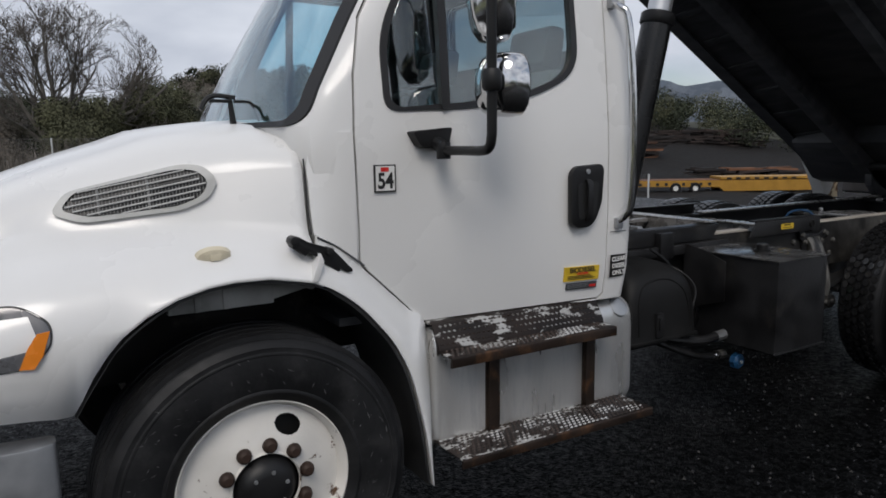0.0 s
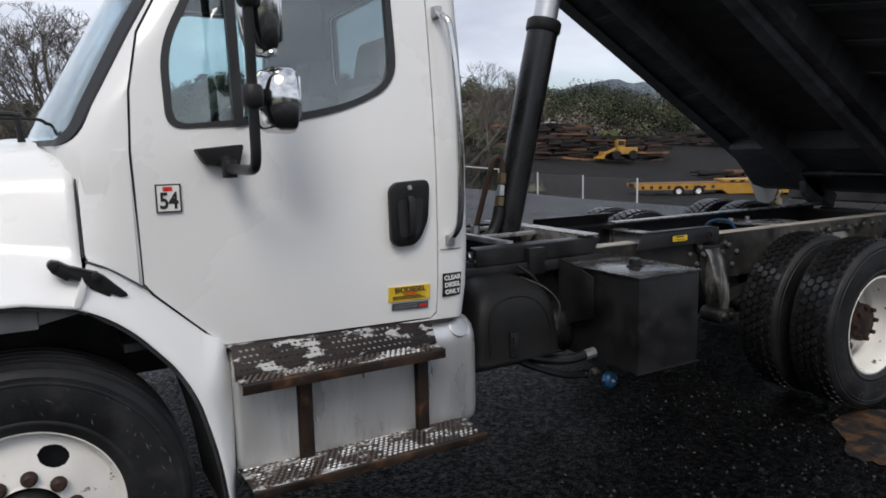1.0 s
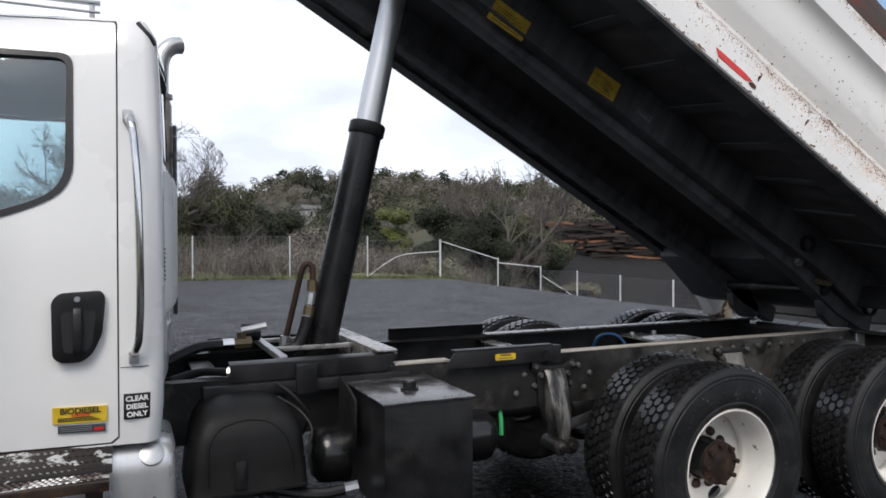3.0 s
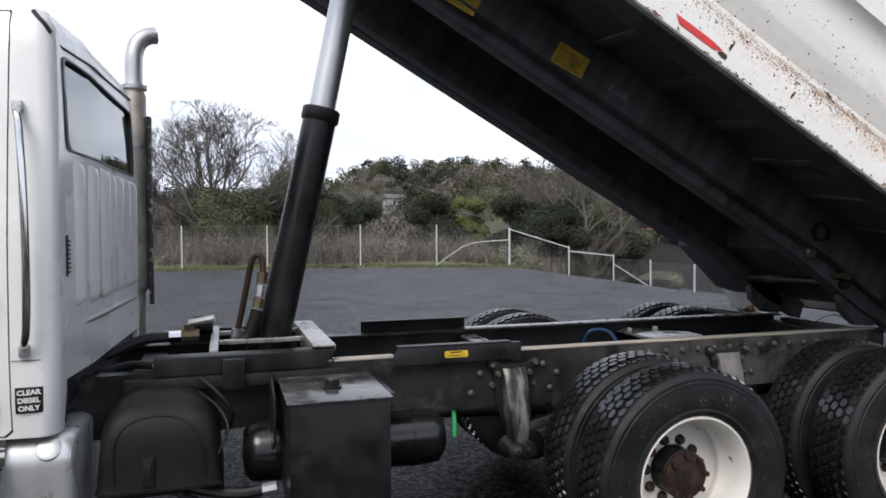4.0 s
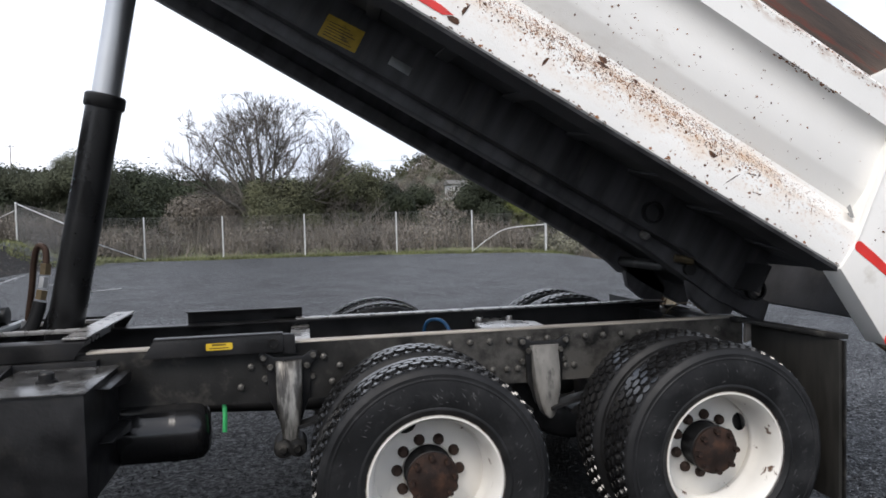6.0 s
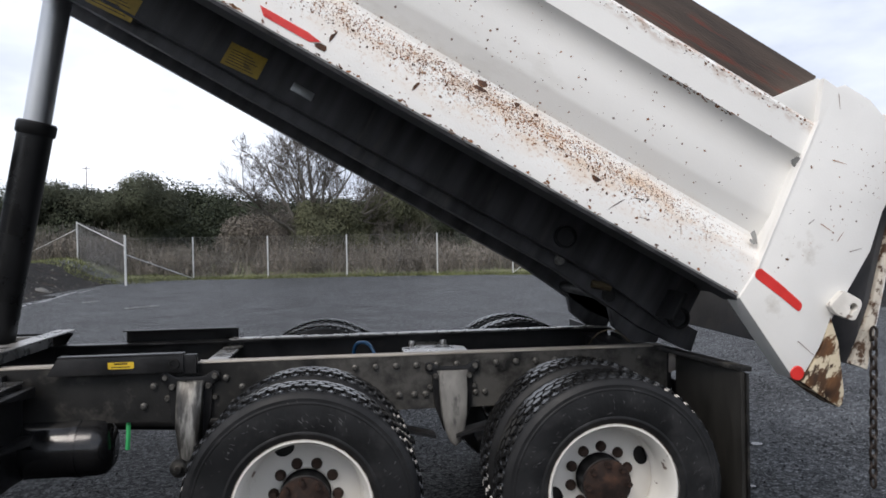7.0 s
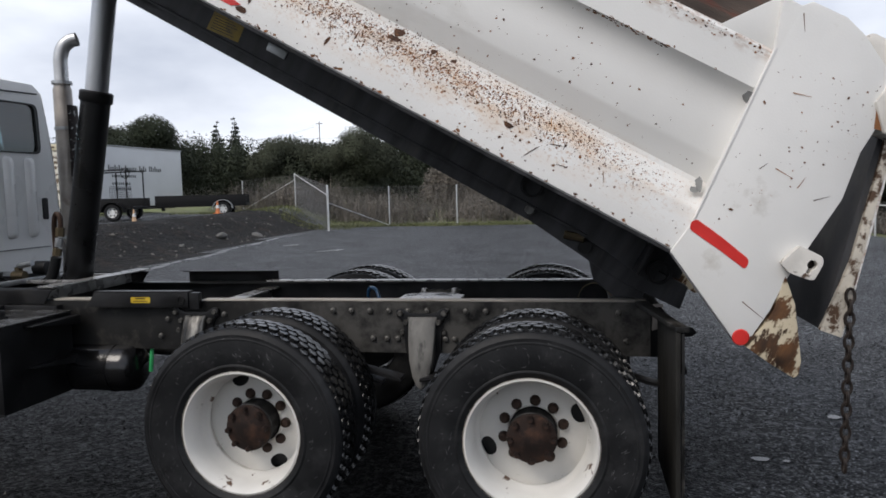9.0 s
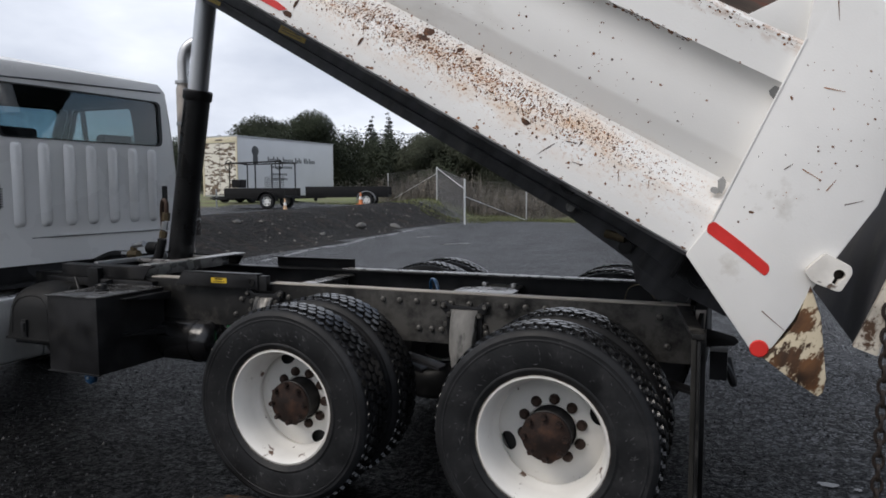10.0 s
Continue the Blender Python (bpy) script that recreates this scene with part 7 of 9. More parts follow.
part("tail_sill", Geo().prism([(-0.5, 0.095), (-0.45, -0.05), (0.05, -0.17), (0.24, -0.12), (0.24, 0.095)], "y", -0.36, 1.09), UNDER, bed, "dark sill under the rear of the bed", bevel=0.006)

# flaked paint on the near side wall: dense along the lower ledge, scattered above it
def wall_y(z):
    return -float(np.interp(z, [p[1] for p in PROFILE[:16]], [p[0] for p in PROFILE[:16]]))


DOWN = radians(-60.4)


def flake(g, rnd, x, z, s, wall=wall_y, long=1.0, turn=None, off=0.0012):
    n = rnd.randint(5, 8)
    t = rnd.uniform(0, 6.3) if turn is None else turn
    ring = []
    for k in range(n):
        a = 2 * math.pi * k / n
        r = s * rnd.uniform(0.45, 1.15)
        u, v = r * long * math.cos(a), r * math.sin(a) / max(1.0, long * 0.6)
        px, pz = x + u * math.cos(t) - v * math.sin(t), z + u * math.sin(t) + v * math.cos(t)
        pz = min(max(pz, 0.004), 0.872)
        ring.append((px, wall(pz) - off, pz))
    g.add(ring, [tuple(range(n))])


rnd = random.Random(12)
g = Geo()
for _ in range(9500):
    x = -2.95 + 2.95 * rnd.betavariate(2.2, 2.0)
    z = min(0.33, max(0.06, rnd.gauss(0.228, 0.038)))
    flake(g, rnd, x, z, (0.0011 + 0.0050 * rnd.random() ** 5) * min(1.0, 0.5 - x * 0.8))
for _ in range(420):
    flake(g, rnd, rnd.uniform(-4.2, 0.0), rnd.uniform(0.01, 0.19), 0.0014 + 0.006 * rnd.random() ** 4, long=1.4)
for _ in range(150):
    c = rnd.choice((-2.4, -1.9, -1.45, -1.2, -0.75, -0.4))
    flake(g, rnd, rnd.gauss(c, 0.14), rnd.gauss(0.48, 0.07), 0.0016 + 0.006 * rnd.random() ** 3)
for _ in range(170):
    flake(g, rnd, rnd.uniform(-4.2, 0.02), rnd.uniform(0.30, 0.87), 0.0012 + 0.005 * rnd.random() ** 4)
for _ in range(420):
    flake(g, rnd, rnd.uniform(-2.6, 0.02), 0.872 - abs(rnd.gauss(0, 0.022)), 0.0013 + 0.004 * rnd.random() ** 3, long=1.7, turn=rnd.gauss(0, 0.3))
for _ in range(110):
    flake(g, rnd, rnd.uniform(-4.2, 0.0), 0.012 + abs(rnd.gauss(0, 0.008)), 0.003 + 0.007 * rnd.random() ** 2, long=1.8, turn=rnd.gauss(0, 0.3))
for _ in range(60):
    flake(g, rnd, rnd.uniform(-0.78, -0.42), 0.712 + rnd.gauss(0, 0.004), 0.002 + 0.003 * rnd.random(), long=2.5, turn=0.0)
me = g.mesh("paint_chips", fix=False)
me.materials.append(FLAKE)
tagged(part("paint_chips", me, None, bed, "small chips of bare rust in the paint"), kind="stuff")
for x, z, s, lg, tn in ((-1.466, 0.282, 0.042, 1.5, 0.5), (-1.475, 0.252, 0.026, 2.2, 0.1), (-1.29, 0.278, 0.020, 1.6, 0.3), (-1.19, 0.282, 0.017, 1.3, 0.3), (-0.84, 0.147, 0.030, 1.1, 0.2),
                        (-2.12, 0.115, 0.022, 2.4, 1.3), (-2.14, 0.05, 0.026, 1.8, 0.2), (-1.72, 0.105, 0.02, 2.6, 1.35), (-2.62, 0.2, 0.03, 1.4, 0.4), (-0.70, 0.10, 0.016, 5.5, 1.0), (-0.62, 0.165, 0.011, 6.0, 0.3), (-0.56, 0.10, 0.008, 5.0, 0.2)):
    g = Geo()
    flake(g, random.Random(int(abs(x) * 100)), x, z, s * 0.72, long=lg, turn=tn, off=0.002)
    part("rust_spot", g, SCAB, bed, "patch of dark brown rust", fix=False)
# thin rust streaks that run down from the chips
g = Geo()
for _ in range(120):
    x, z = -2.9 + 2.8 * rnd.betavariate(2.0, 2.0), min(0.34, max(0.04, rnd.gauss(0.215, 0.035)))
    ln, w, a = 0.010 + 0.060 * rnd.random() ** 3, rnd.uniform(0.0010, 0.0026), DOWN + rnd.gauss(0, 0.06)
    u, v = math.cos(a), math.sin(a)
    ring = [(x - v * w, z + u * w), (x + u * ln * 0.5 - v * w * 0.8, z + v * ln * 0.5 + u * w * 0.8), (x + u * ln, z + v * ln), (x + u * ln * 0.5 + v * w * 0.8, z + v * ln * 0.5 - u * w * 0.8), (x + v * w, z - u * w)]
    if min(q for _, q in ring) > 0.006:
        g.add([(px, wall_y(pz) - 0.001, pz) for px, pz in ring], [tuple(range(5))])
me = g.mesh("rust_streak", fix=False)
me.materials.append(STREAK)
tagged(part("rust_streak", me, None, bed, "thin orange rust streaks in the paint"), kind="stuff")
PRIMER = material("grey_primer", (0.22, 0.22, 0.215), 0.6, vary=0.3, scale=12, bump=0.1)
for px, pz, s_, t_ in ((7.046, 1.942, 0.026, 0.4), (6.863, 1.602, 0.022, 1.9), (6.845, 1.585, 0.014, 0.3)):
    qx, qz = bed_xz(px, pz)
    g = Geo()
    flake(g, random.Random(int(px * 100)), qx, qz, s_, long=1.5, turn=t_, off=0.03)
    part("primer_patch", g, PRIMER, bed, "patch of grey primer", fix=False)
g = Geo()
for _ in range(95):
    q = Vector(post[2]).lerp(Vector(post[8]), rnd.random()).lerp(Vector(post[0]).lerp(Vector(post[10]), rnd.random()), rnd.random())
    n = rnd.randint(4, 6)
    s_, t_, lg = 0.0012 + 0.0042 * rnd.random() ** 4, rnd.uniform(0, 6.3), rnd.choice((1, 1, 1.5, 2))
    g.add([(q.x + s_ * lg * math.cos(2 * math.pi * k / n) * math.cos(t_) - s_ * math.sin(2 * math.pi * k / n) * math.sin(t_), -1.2368, q.y + s_ * lg * math.cos(2 * math.pi * k / n) * math.sin(t_) + s_ * math.sin(2 * math.pi * k / n) * math.cos(t_)) for k in range(n)], [tuple(range(n))])
for a, b in (((7.20, 1.95), (7.27, 1.93)), ((7.14, 1.66), (7.20, 1.62)), ((7.22, 1.58), (7.25, 1.62)), ((7.28, 1.53), (7.34, 1.545)), ((7.02, 1.13), (7.10, 1.06)), ((7.235, 2.25), (7.24, 2.18)), ((7.08, 1.66), (7.11, 1.68))):
    a, b = Vector(bed_xz(*a)), Vector(bed_xz(*b))
    w = Vector((-(b - a).y, (b - a).x)).normalized() * 0.002
    g.add([(p.x, -1.2368, p.y) for p in (a - w, b - w * 0.3, b + w * 0.3, a + w)], [(0, 1, 2, 3)])
hole = [bed_xz(*p) for p in ((7.50, 1.90), (7.56, 1.885), (7.59, 1.83), (7.55, 1.78), (7.49, 1.80))]
g.add([(p[0], -1.2369, p[1]) for p in hole], [tuple(range(5))])
me = g.mesh("paint_chips", fix=False)
me.materials.append(FLAKE)
tagged(part("paint_chips", me, None, bed, "chips and scratches of bare rust on the post"), kind="stuff")
gus = [bed_xz(*p) for p in ((6.93, 2.235), (7.16, 2.33), (7.20, 2.31), (7.14, 2.12))]
part("top_gusset", Geo().prism(gus, "y", -1.20, -1.12), POSTPAINT, bed, "white triangular gusset at the top of the post", bevel=0.004)

# tailgate, hanging from its top pins
tg = tpart("tailgate", Geo().prism([(7.60, 2.0), (7.64, 2.0), (7.40, 0.98), (7.345, 1.0)], "y", -1.14, 1.14), UNDER, label="tailgate hanging open with worn pale edge", bevel=0.006)
g = Geo().prism([(7.605, 2.02), (7.66, 2.02), (7.57, 1.66), (7.485, 1.285), (7.415, 0.972), (7.335, 1.002), (7.445, 1.285), (7.54, 1.66)], "y", -1.165, -1.13)
part("tailgate_edge", g, GATEEDGE, tg, "worn white tailgate edge with rust", bevel=0.004)
part("tailgate_skin", Geo().prism([(7.645, 2.0), (7.66, 2.0), (7.420, 0.975), (7.405, 0.98)], "y", -1.16, 1.16), BED, tg)
g = Geo().prism(rounded([(7.47, 2.16), (7.50, 2.17), (7.645, 2.085), (7.727, 2.047), (7.71, 1.95), (7.645, 1.94), (7.58, 1.98), (7.52, 2.08)], 0.02, 3), "y", -1.19, -1.13)
part("tailgate_hinge", g, CHIPPED, tg, "white hinge plate", bevel=0.006)
g = Geo().prism([(7.49, 1.90), (7.55, 1.98), (7.62, 1.86), (7.60, 1.74), (7.52, 1.78)], "y", -1.25, -1.13)
part("hinge_lug", g, CHIPPED, tg, "chipped white lug", bevel=0.006)
LINK = Geo()
ringp = [(0.0165 * math.cos(a), 0, 0.030 * math.sin(a)) for a in [2 * math.pi * k / 12 for k in range(13)]]
LINK.tube(ringp, 0.0066, 6, ends=False)
LINKM = LINK.mesh("chain_link")
CHAIN = material("dark_chain", (0.03, 0.022, 0.018), 0.5, 0.4, 0.4, 30, 0.2)
for k in range(16):
    part("chain_link", LINKM, CHAIN, tg, m=pose(7.440 - 0.0007 * k, -1.178, 1.145 - 0.0465 * k, 0, 0, 90 * (k % 2)))

# mud flap and its bracket
g = Geo().span((6.77, -1.19, 0.20), (6.79, -0.52, 0.99))
flap = tpart("mud_flap", g, material("dusty_rubber_flap", (0.022, 0.021, 0.019), 0.7, vary=0.45, scale=6, bump=0.2, grain=60, stretch=(3, 3, 0.6), spec=0.2), label="dusty black rubber mud flap behind the rear tyre", bevel=0.003)
part("flap_edge", Geo().span((6.794, -1.20, 0.20), (6.805, -1.165, 0.985)), GRIME, flap, bevel=0.002)
part("flap_stiffener", Geo().span((6.792, -0.90, 0.20), (6.815, -0.87, 0.98)), GRIME, flap, bevel=0.002)
part("flap_bracket", Geo().prism([(6.66, -0.48), (6.72, -0.48), (6.825, -1.19), (6.77, -1.19)], "z", 0.992, 1.015), GRIME, flap, "dusty steel bracket", bevel=0.004)
g = Geo().span((6.69, 0.52, 0.26), (6.71, 1.19, 0.98))
tpart("mud_flap", g, BLACK, label="black rubber mud flap", bevel=0.003)
g = Geo().span((6.735, -0.40, 0.70), (6.80, 0.40, 0.98)).prism([(6.80, 0.93), (6.93, 0.90), (6.95, 0.875), (6.93, 0.855), (6.80, 0.84)], "y", -0.60, -0.58)
tpart("rear_crossmember", g, BLACK, label="black rear crossmember with a tow eye", bevel=0.006)
g = Geo().tube(curve([(6.82, -0.30, 0.80), (6.90, -0.33, 0.68), (6.93, -0.30, 0.60), (6.9, -0.2, 0.7)]), 0.02, 8).span((6.82, -0.5, 0.66), (6.90, -0.36, 0.80))
tpart("rear_plumbing", g, BLACK, label="dark hoses and connectors at the rear", bevel=0.0)


# ---- cab ----
CAB = [  # z, front, back, half width at the front and at the back
    (0.865, 1.00, 2.165, 0.835, 0.905), (1.00, 0.86, 2.175, 0.850, 0.925), (1.15, 0.735, 2.18, 0.851, 0.931), (1.25, 0.66, 2.18, 0.852, 0.932), (1.50, 0.64, 2.18, 0.850, 0.930), (1.62, 0.635, 2.18, 0.845, 0.925),
    (1.75, 0.70, 2.18, 0.835, 0.915), (2.00, 0.845, 2.18, 0.81, 0.892), (2.20, 0.965, 2.175, 0.785, 0.868), (2.36, 1.065, 2.168, 0.76, 0.848), (2.46, 1.14, 2.163, 0.72, 0.834),
    (2.53, 1.24, 2.13, 0.64, 0.795), (2.565, 1.36, 2.03, 0.52, 0.65), (2.58, 1.48, 1.90, 0.38, 0.48)]


def cab_ring(z, xf, xb, wf, wb, d):
    """One level of the cab, drawn in by d."""
    bow = 0.15 if z > 1.55 else 0.04
    half = []
    for k in (0.0, 0.3, 0.55, 0.75, 0.9):
        half.append((xf - bow * (1 - k * k) + d, k * (wf - d - 0.02)))
    half += [(xf + 0.03 + d, wf - d - 0.03), (xf + 0.09 + d, wf - d - 0.006), (xf + 0.2, wf - d + 0.002)]
    for k in (0.25, 0.5, 0.75):
        half.append((xf + 0.2 + k * (xb - xf - 0.27), wf + (wb - wf) * k - d + 0.004))
    for k in range(6):
        a = math.pi / 2 * k / 5
        half.append((xb - 0.07 + (0.07 - d) * math.sin(a), wb - 0.07 + (0.07 - d) * math.cos(a)))
    half += [(xb - d, wb - 0.16), (xb - d, (wb - 0.16) * 0.5), (xb - d, 0.0)]
    near = lambda x, y: x - 0.055 * min(1.0, max(0.0, (x - 2.0) / 0.12)) * min(1.0, max(0.0, (y - 0.25) / 0.45))
    return [(near(x, y), -y, z) for x, y in half] + [(x + 0.04 * min(1.0, max(0.0, (x - 2.0) / 0.12)) * y / 0.85, y, z) for x, y in half[-2:0:-1]]


def cab_loft(d, lift=0.0):
    rows = []
    for z, xf, xb, wf, wb in CAB:
        zz = z
        if z == CAB[0][0]:
            zz = z + lift
        elif z > 2.4:
            zz = z - d
        rows.append(cab_ring(zz, xf, xb, wf, wb, d))
    return Geo().loft(rows)


DOOR = [(0.822, 1.60), (0.83, 1.14), (0.86, 1.10), (1.09, 0.878), (1.93, 0.878), (1.955, 0.90), (1.955, 2.50), (1.95, 2.512), (1.25, 2.512), (1.17, 2.47), (1.02, 2.25), (0.88, 2.0), (0.835, 1.80)]
SIDE_WINDOW = rounded([(0.945, 1.675), (1.35, 1.695), (1.60, 1.745), (1.80, 1.84), (1.80, 2.36), (1.16, 2.36), (0.945, 1.95)], [0.06, 0.2, 0.2, 0.12, 0.05, 0.05, 0.10], 6)
SHIELD_OUT = rounded([(-0.80, 1.625), (0.80, 1.625), (0.70, 2.37), (-0.70, 2.37)], 0.08, 6)
BACK_WINDOW = rounded([(-0.72, 1.985), (0.72, 1.985), (0.72, 2.37), (-0.72, 2.37)], 0.06, 6)


def cutter(pts, axis, a, b):
    return part("cutter", Geo().prism(pts, axis, a, b), None)


def grow(pts, d):
    c = sum((Vector(p) for p in pts), Vector((0, 0))) / len(pts)
    return [tuple(Vector(p) + (Vector(p) - c).normalized() * d) for p in pts]


shell = part("cab", cab_loft(0.0), WHITE)
boolean(shell, part("cutter", cab_loft(0.03, -0.05), None))
openings = ((SIDE_WINDOW, "y", -1.2, -0.5), (SIDE_WINDOW, "y", 0.5, 1.2), (SHIELD_OUT, "x", 0.2, 1.20), (BACK_WINDOW, "x", 2.06, 2.4))
for o in openings:
    boolean(shell, cutter(*o))
doors = []
for s in (-1, 1):
    d = part("door", shell.data.copy(), None)
    boolean(d, cutter(DOOR, "y", s * 0.5, s * 1.3), "INTERSECT")
    doors.append(d)
for s in (-1, 1):
    boolean(shell, cutter(grow(DOOR, 0.009), "y", s * 0.5, s * 1.3))
shell.parent, shell.matrix_basis = truck, AT
boolean(shell, cutter([(-0.778, 0.80), (-0.772, 1.058), (0.80, 1.058), (0.80, 0.80)], "x", 2.04, 2.40))
tagged(shell, "white steel truck cab with a ribbed back wall")
tpart("cab_floor_pan", Geo().span((1.30, -0.80, 0.93), (2.11, 0.80, 1.075)), BLACK, label="black floor pan under the cab", bevel=0.01)
for d in doors:
    d.parent, d.matrix_basis = truck, AT
    tagged(d, "white cab door with black handle and stickers")
near_door = doors[0]

lining = part("cab_lining", cab_loft(0.034, 0.03), LINER)
boolean(lining, part("cutter", cab_loft(0.045, 0.045), None))
for o in openings:
    boolean(lining, cutter(*o))
lining.parent, lining.matrix_basis = truck, AT
tagged(lining, "grey cab lining")
part("cab_floor", Geo().span((0.75, -0.82, 0.90), (2.06, 0.82, 0.93)), DASH, truck, m=AT)


def pane(name, opening, mat, label):
    sheet = part(name, cab_loft(0.010, 0.01), mat)
    boolean(sheet, part("cutter", cab_loft(0.015, 0.02), None))
    pts, axis, a, b = opening
    boolean(sheet, cutter(grow(pts, 0.004), axis, a, b), "INTERSECT")
    sheet.visible_shadow = False
    sheet.parent, sheet.matrix_basis = truck, AT
    return tagged(sheet, label)


def seal(name, opening, width, label, out=0.006):
    """A black rubber frame lying in an opening and a little proud of it."""
    pts, axis, a, b = opening
    sheet = part(name, cab_loft(-out, 0.0), RUBSEAL)
    boolean(sheet, part("cutter", cab_loft(0.028, 0.02), None))
    boolean(sheet, cutter(grow(pts, 0.008), axis, a, b), "INTERSECT")
    boolean(sheet, cutter(grow(pts, -width), axis, a - 0.1, b + 0.1))
    sheet.parent, sheet.matrix_basis = truck, AT
    return tagged(sheet, label)


for o, nm, mat, lab, wd in ((openings[0], "door_window", GLASS, "side window glass reflecting clouds", 0.02), (openings[1], "door_window", GLASS, "side window glass", 0.02),
                            (openings[2], "windscreen", SHIELD, "raked windscreen glass", 0.035), (openings[3], "rear_window", TINTED, "tinted rear cab window", 0.022)):
    pane(nm, o, mat, lab)
    seal(nm + "_seal", o, wd, "black rubber window seal")
for s in (-1, 1):
    part("window_divider", Geo().loft([[(1.165, s * (w - 0.030), z), (1.20, s * (w - 0.030), z), (1.20, s * w, z), (1.165, s * w, z)] for z, w in ((1.68, 0.878), (2.0, 0.853), (2.36, 0.812))]), RUBSEAL, truck, "black quarter-window bar", m=AT)

# cab details
def CW(x, z):
    """Half width of the cab's near side."""
    xf, xb, wf, wb = [blend(z, [(r[0], r[c]) for r in CAB]) for c in (1, 2, 3, 4)]
    k = (x - xf - 0.2) / (xb - xf - 0.27)
    return wf + (wb - wf) * min(1.0, max(0.0, k)) + 0.004


g = Geo().prism(rounded([(1.735, 1.425), (1.76, 1.455), (1.90, 1.462), (1.915, 1.44), (1.905, 1.30), (1.87, 1.225), (1.835, 1.198), (1.765, 1.198), (1.738, 1.22)], 0.02, 4), "y", -0.948, -0.92)
part("door_handle", g, PLASTIC, near_door, "black door handle in a recessed plate", bevel=0.006)
g = Geo().prism(rounded([(1.765, 1.385), (1.885, 1.39), (1.87, 1.26), (1.845, 1.235), (1.775, 1.235)], 0.02, 4), "y", -0.9495, -0.948)
part("handle_recess", g, INK, near_door)
g = Geo().loft([[(1.808, y, z), (1.836, y, z), (1.836, y + 0.014, z), (1.808, y + 0.014, z)] for y, z in ((-0.958, 1.40), (-0.971, 1.375), (-0.971, 1.26), (-0.961, 1.225))])
part("handle_grip", g, PLASTIC, near_door, bevel=0.004)
g = Geo().lathe([(0.0, -0.006), (0.009, -0.006), (0.011, 0.0), (0.0, 0.0)], (1.822, -0.948, 1.432), "y", 12)
part("door_lock", g, STEEL, near_door)

# raised press line on the lower door
g = Geo()
line = curve([(1.30, 1.085), (1.50, 1.10), (1.70, 1.135), (1.80, 1.175), (1.86, 1.21)], 6)
rows = []
for p in line:
    w = CW(p[0], p[1])
    k_ = min(1.0, max(0.0, (p[0] - 1.30) / 0.45))
    rows.append([(p[0], -w + 0.0045 + 0.01 * (1 - k_), p[1] - 0.06), (p[0], -w + 0.014 - 0.012 * k_, p[1] - 0.03), (p[0], -w + 0.014 - 0.0142 * k_, p[1] - 0.003), (p[0], -w + 0.014 - 0.012 * k_, p[1] + 0.006), (p[0], -w + 0.0045 + 0.01 * (1 - k_), p[1] + 0.012)])
g.loft(rows, caps=True, loop=True)
part("press_line", g, WHITE, near_door, angle=60)


def sticker(pts, mat, label, parent, off=0.0012):
    """A flat sticker on the door; pts in the side view."""
    ys = [-(CW(p[0], p[1]) + 0.0065 + off) for p in pts]
    back = [(p[0], y + 0.008, p[1]) for p, y in zip(pts, ys)]
    front = [(p[0], y, p[1]) for p, y in zip(pts, ys)]
    return part("sticker", Geo().loft([front, back]), mat, parent, label)


def words(text, x, z, size, mat, parent, off=0.0022, stretch=1.0, tilt=0.0, corner=0.0, bold=0.0006):
    turn = math.degrees(math.atan2(CW(x + 0.05, z) - CW(x - 0.05, z), 0.1)) + corner
    me = lettering(text, size, 0.0004, stretch, bold)
    return part("lettering", me, mat, parent, m=pose(x, -(CW(x, z) + 0.0065 + off), z, 0, tilt, -turn))


# unit number, fuel stickers
sticker([(0.885, 1.385), (0.968, 1.385), (0.968, 1.483), (0.885, 1.483)], INK, "black-edged sticker frame", near_door, 0.001)
sticker([(0.890, 1.390), (0.963, 1.390), (0.963, 1.478), (0.890, 1.478)], STICKER, "white unit number sticker reading 54", near_door, 0.0018)
words("54", 0.9265, 1.423, 0.078, INK, near_door, 0.0035, 0.80, bold=0.0022)
sticker([(0.909, 1.458), (0.940, 1.458), (0.940, 1.474), (0.909, 1.474)], RED, "red block", near_door, 0.0026)
sticker([(1.735, 0.968), (1.918, 0.966), (1.918, 1.027), (1.735, 1.030)], YELLOW, "yellow biodiesel sticker", near_door, 0.0012)
words("BIODIESEL", 1.828, 1.014, 0.030, INK, near_door, 0.003, 1.0)
words("CAUTION", 1.828, 0.998, 0.012, RED, near_door, 0.003, 1.1)
for k in range(3):
    sticker([(1.752, 0.975 + 0.006 * k), (1.895 - 0.012 * k, 0.975 + 0.006 * k), (1.895 - 0.012 * k, 0.9775 + 0.006 * k), (1.752, 0.9775 + 0.006 * k)], INK, "", near_door, 0.0024)
sticker([(1.752, 0.930), (1.912, 0.927), (1.912, 0.956), (1.752, 0.959)], GREYSTICK, "small dark grey sticker with unreadable print", near_door, 0.0012)
sticker([(1.872, 0.934), (1.905, 0.934), (1.905, 0.945), (1.872, 0.945)], RED, "", near_door, 0.0024)
for k in range(3):
    sticker([(1.758, 0.936 + 0.007 * k), (1.865, 0.936 + 0.007 * k), (1.865, 0.939 + 0.007 * k), (1.758, 0.939 + 0.007 * k)], STEEL, "", near_door, 0.0024)

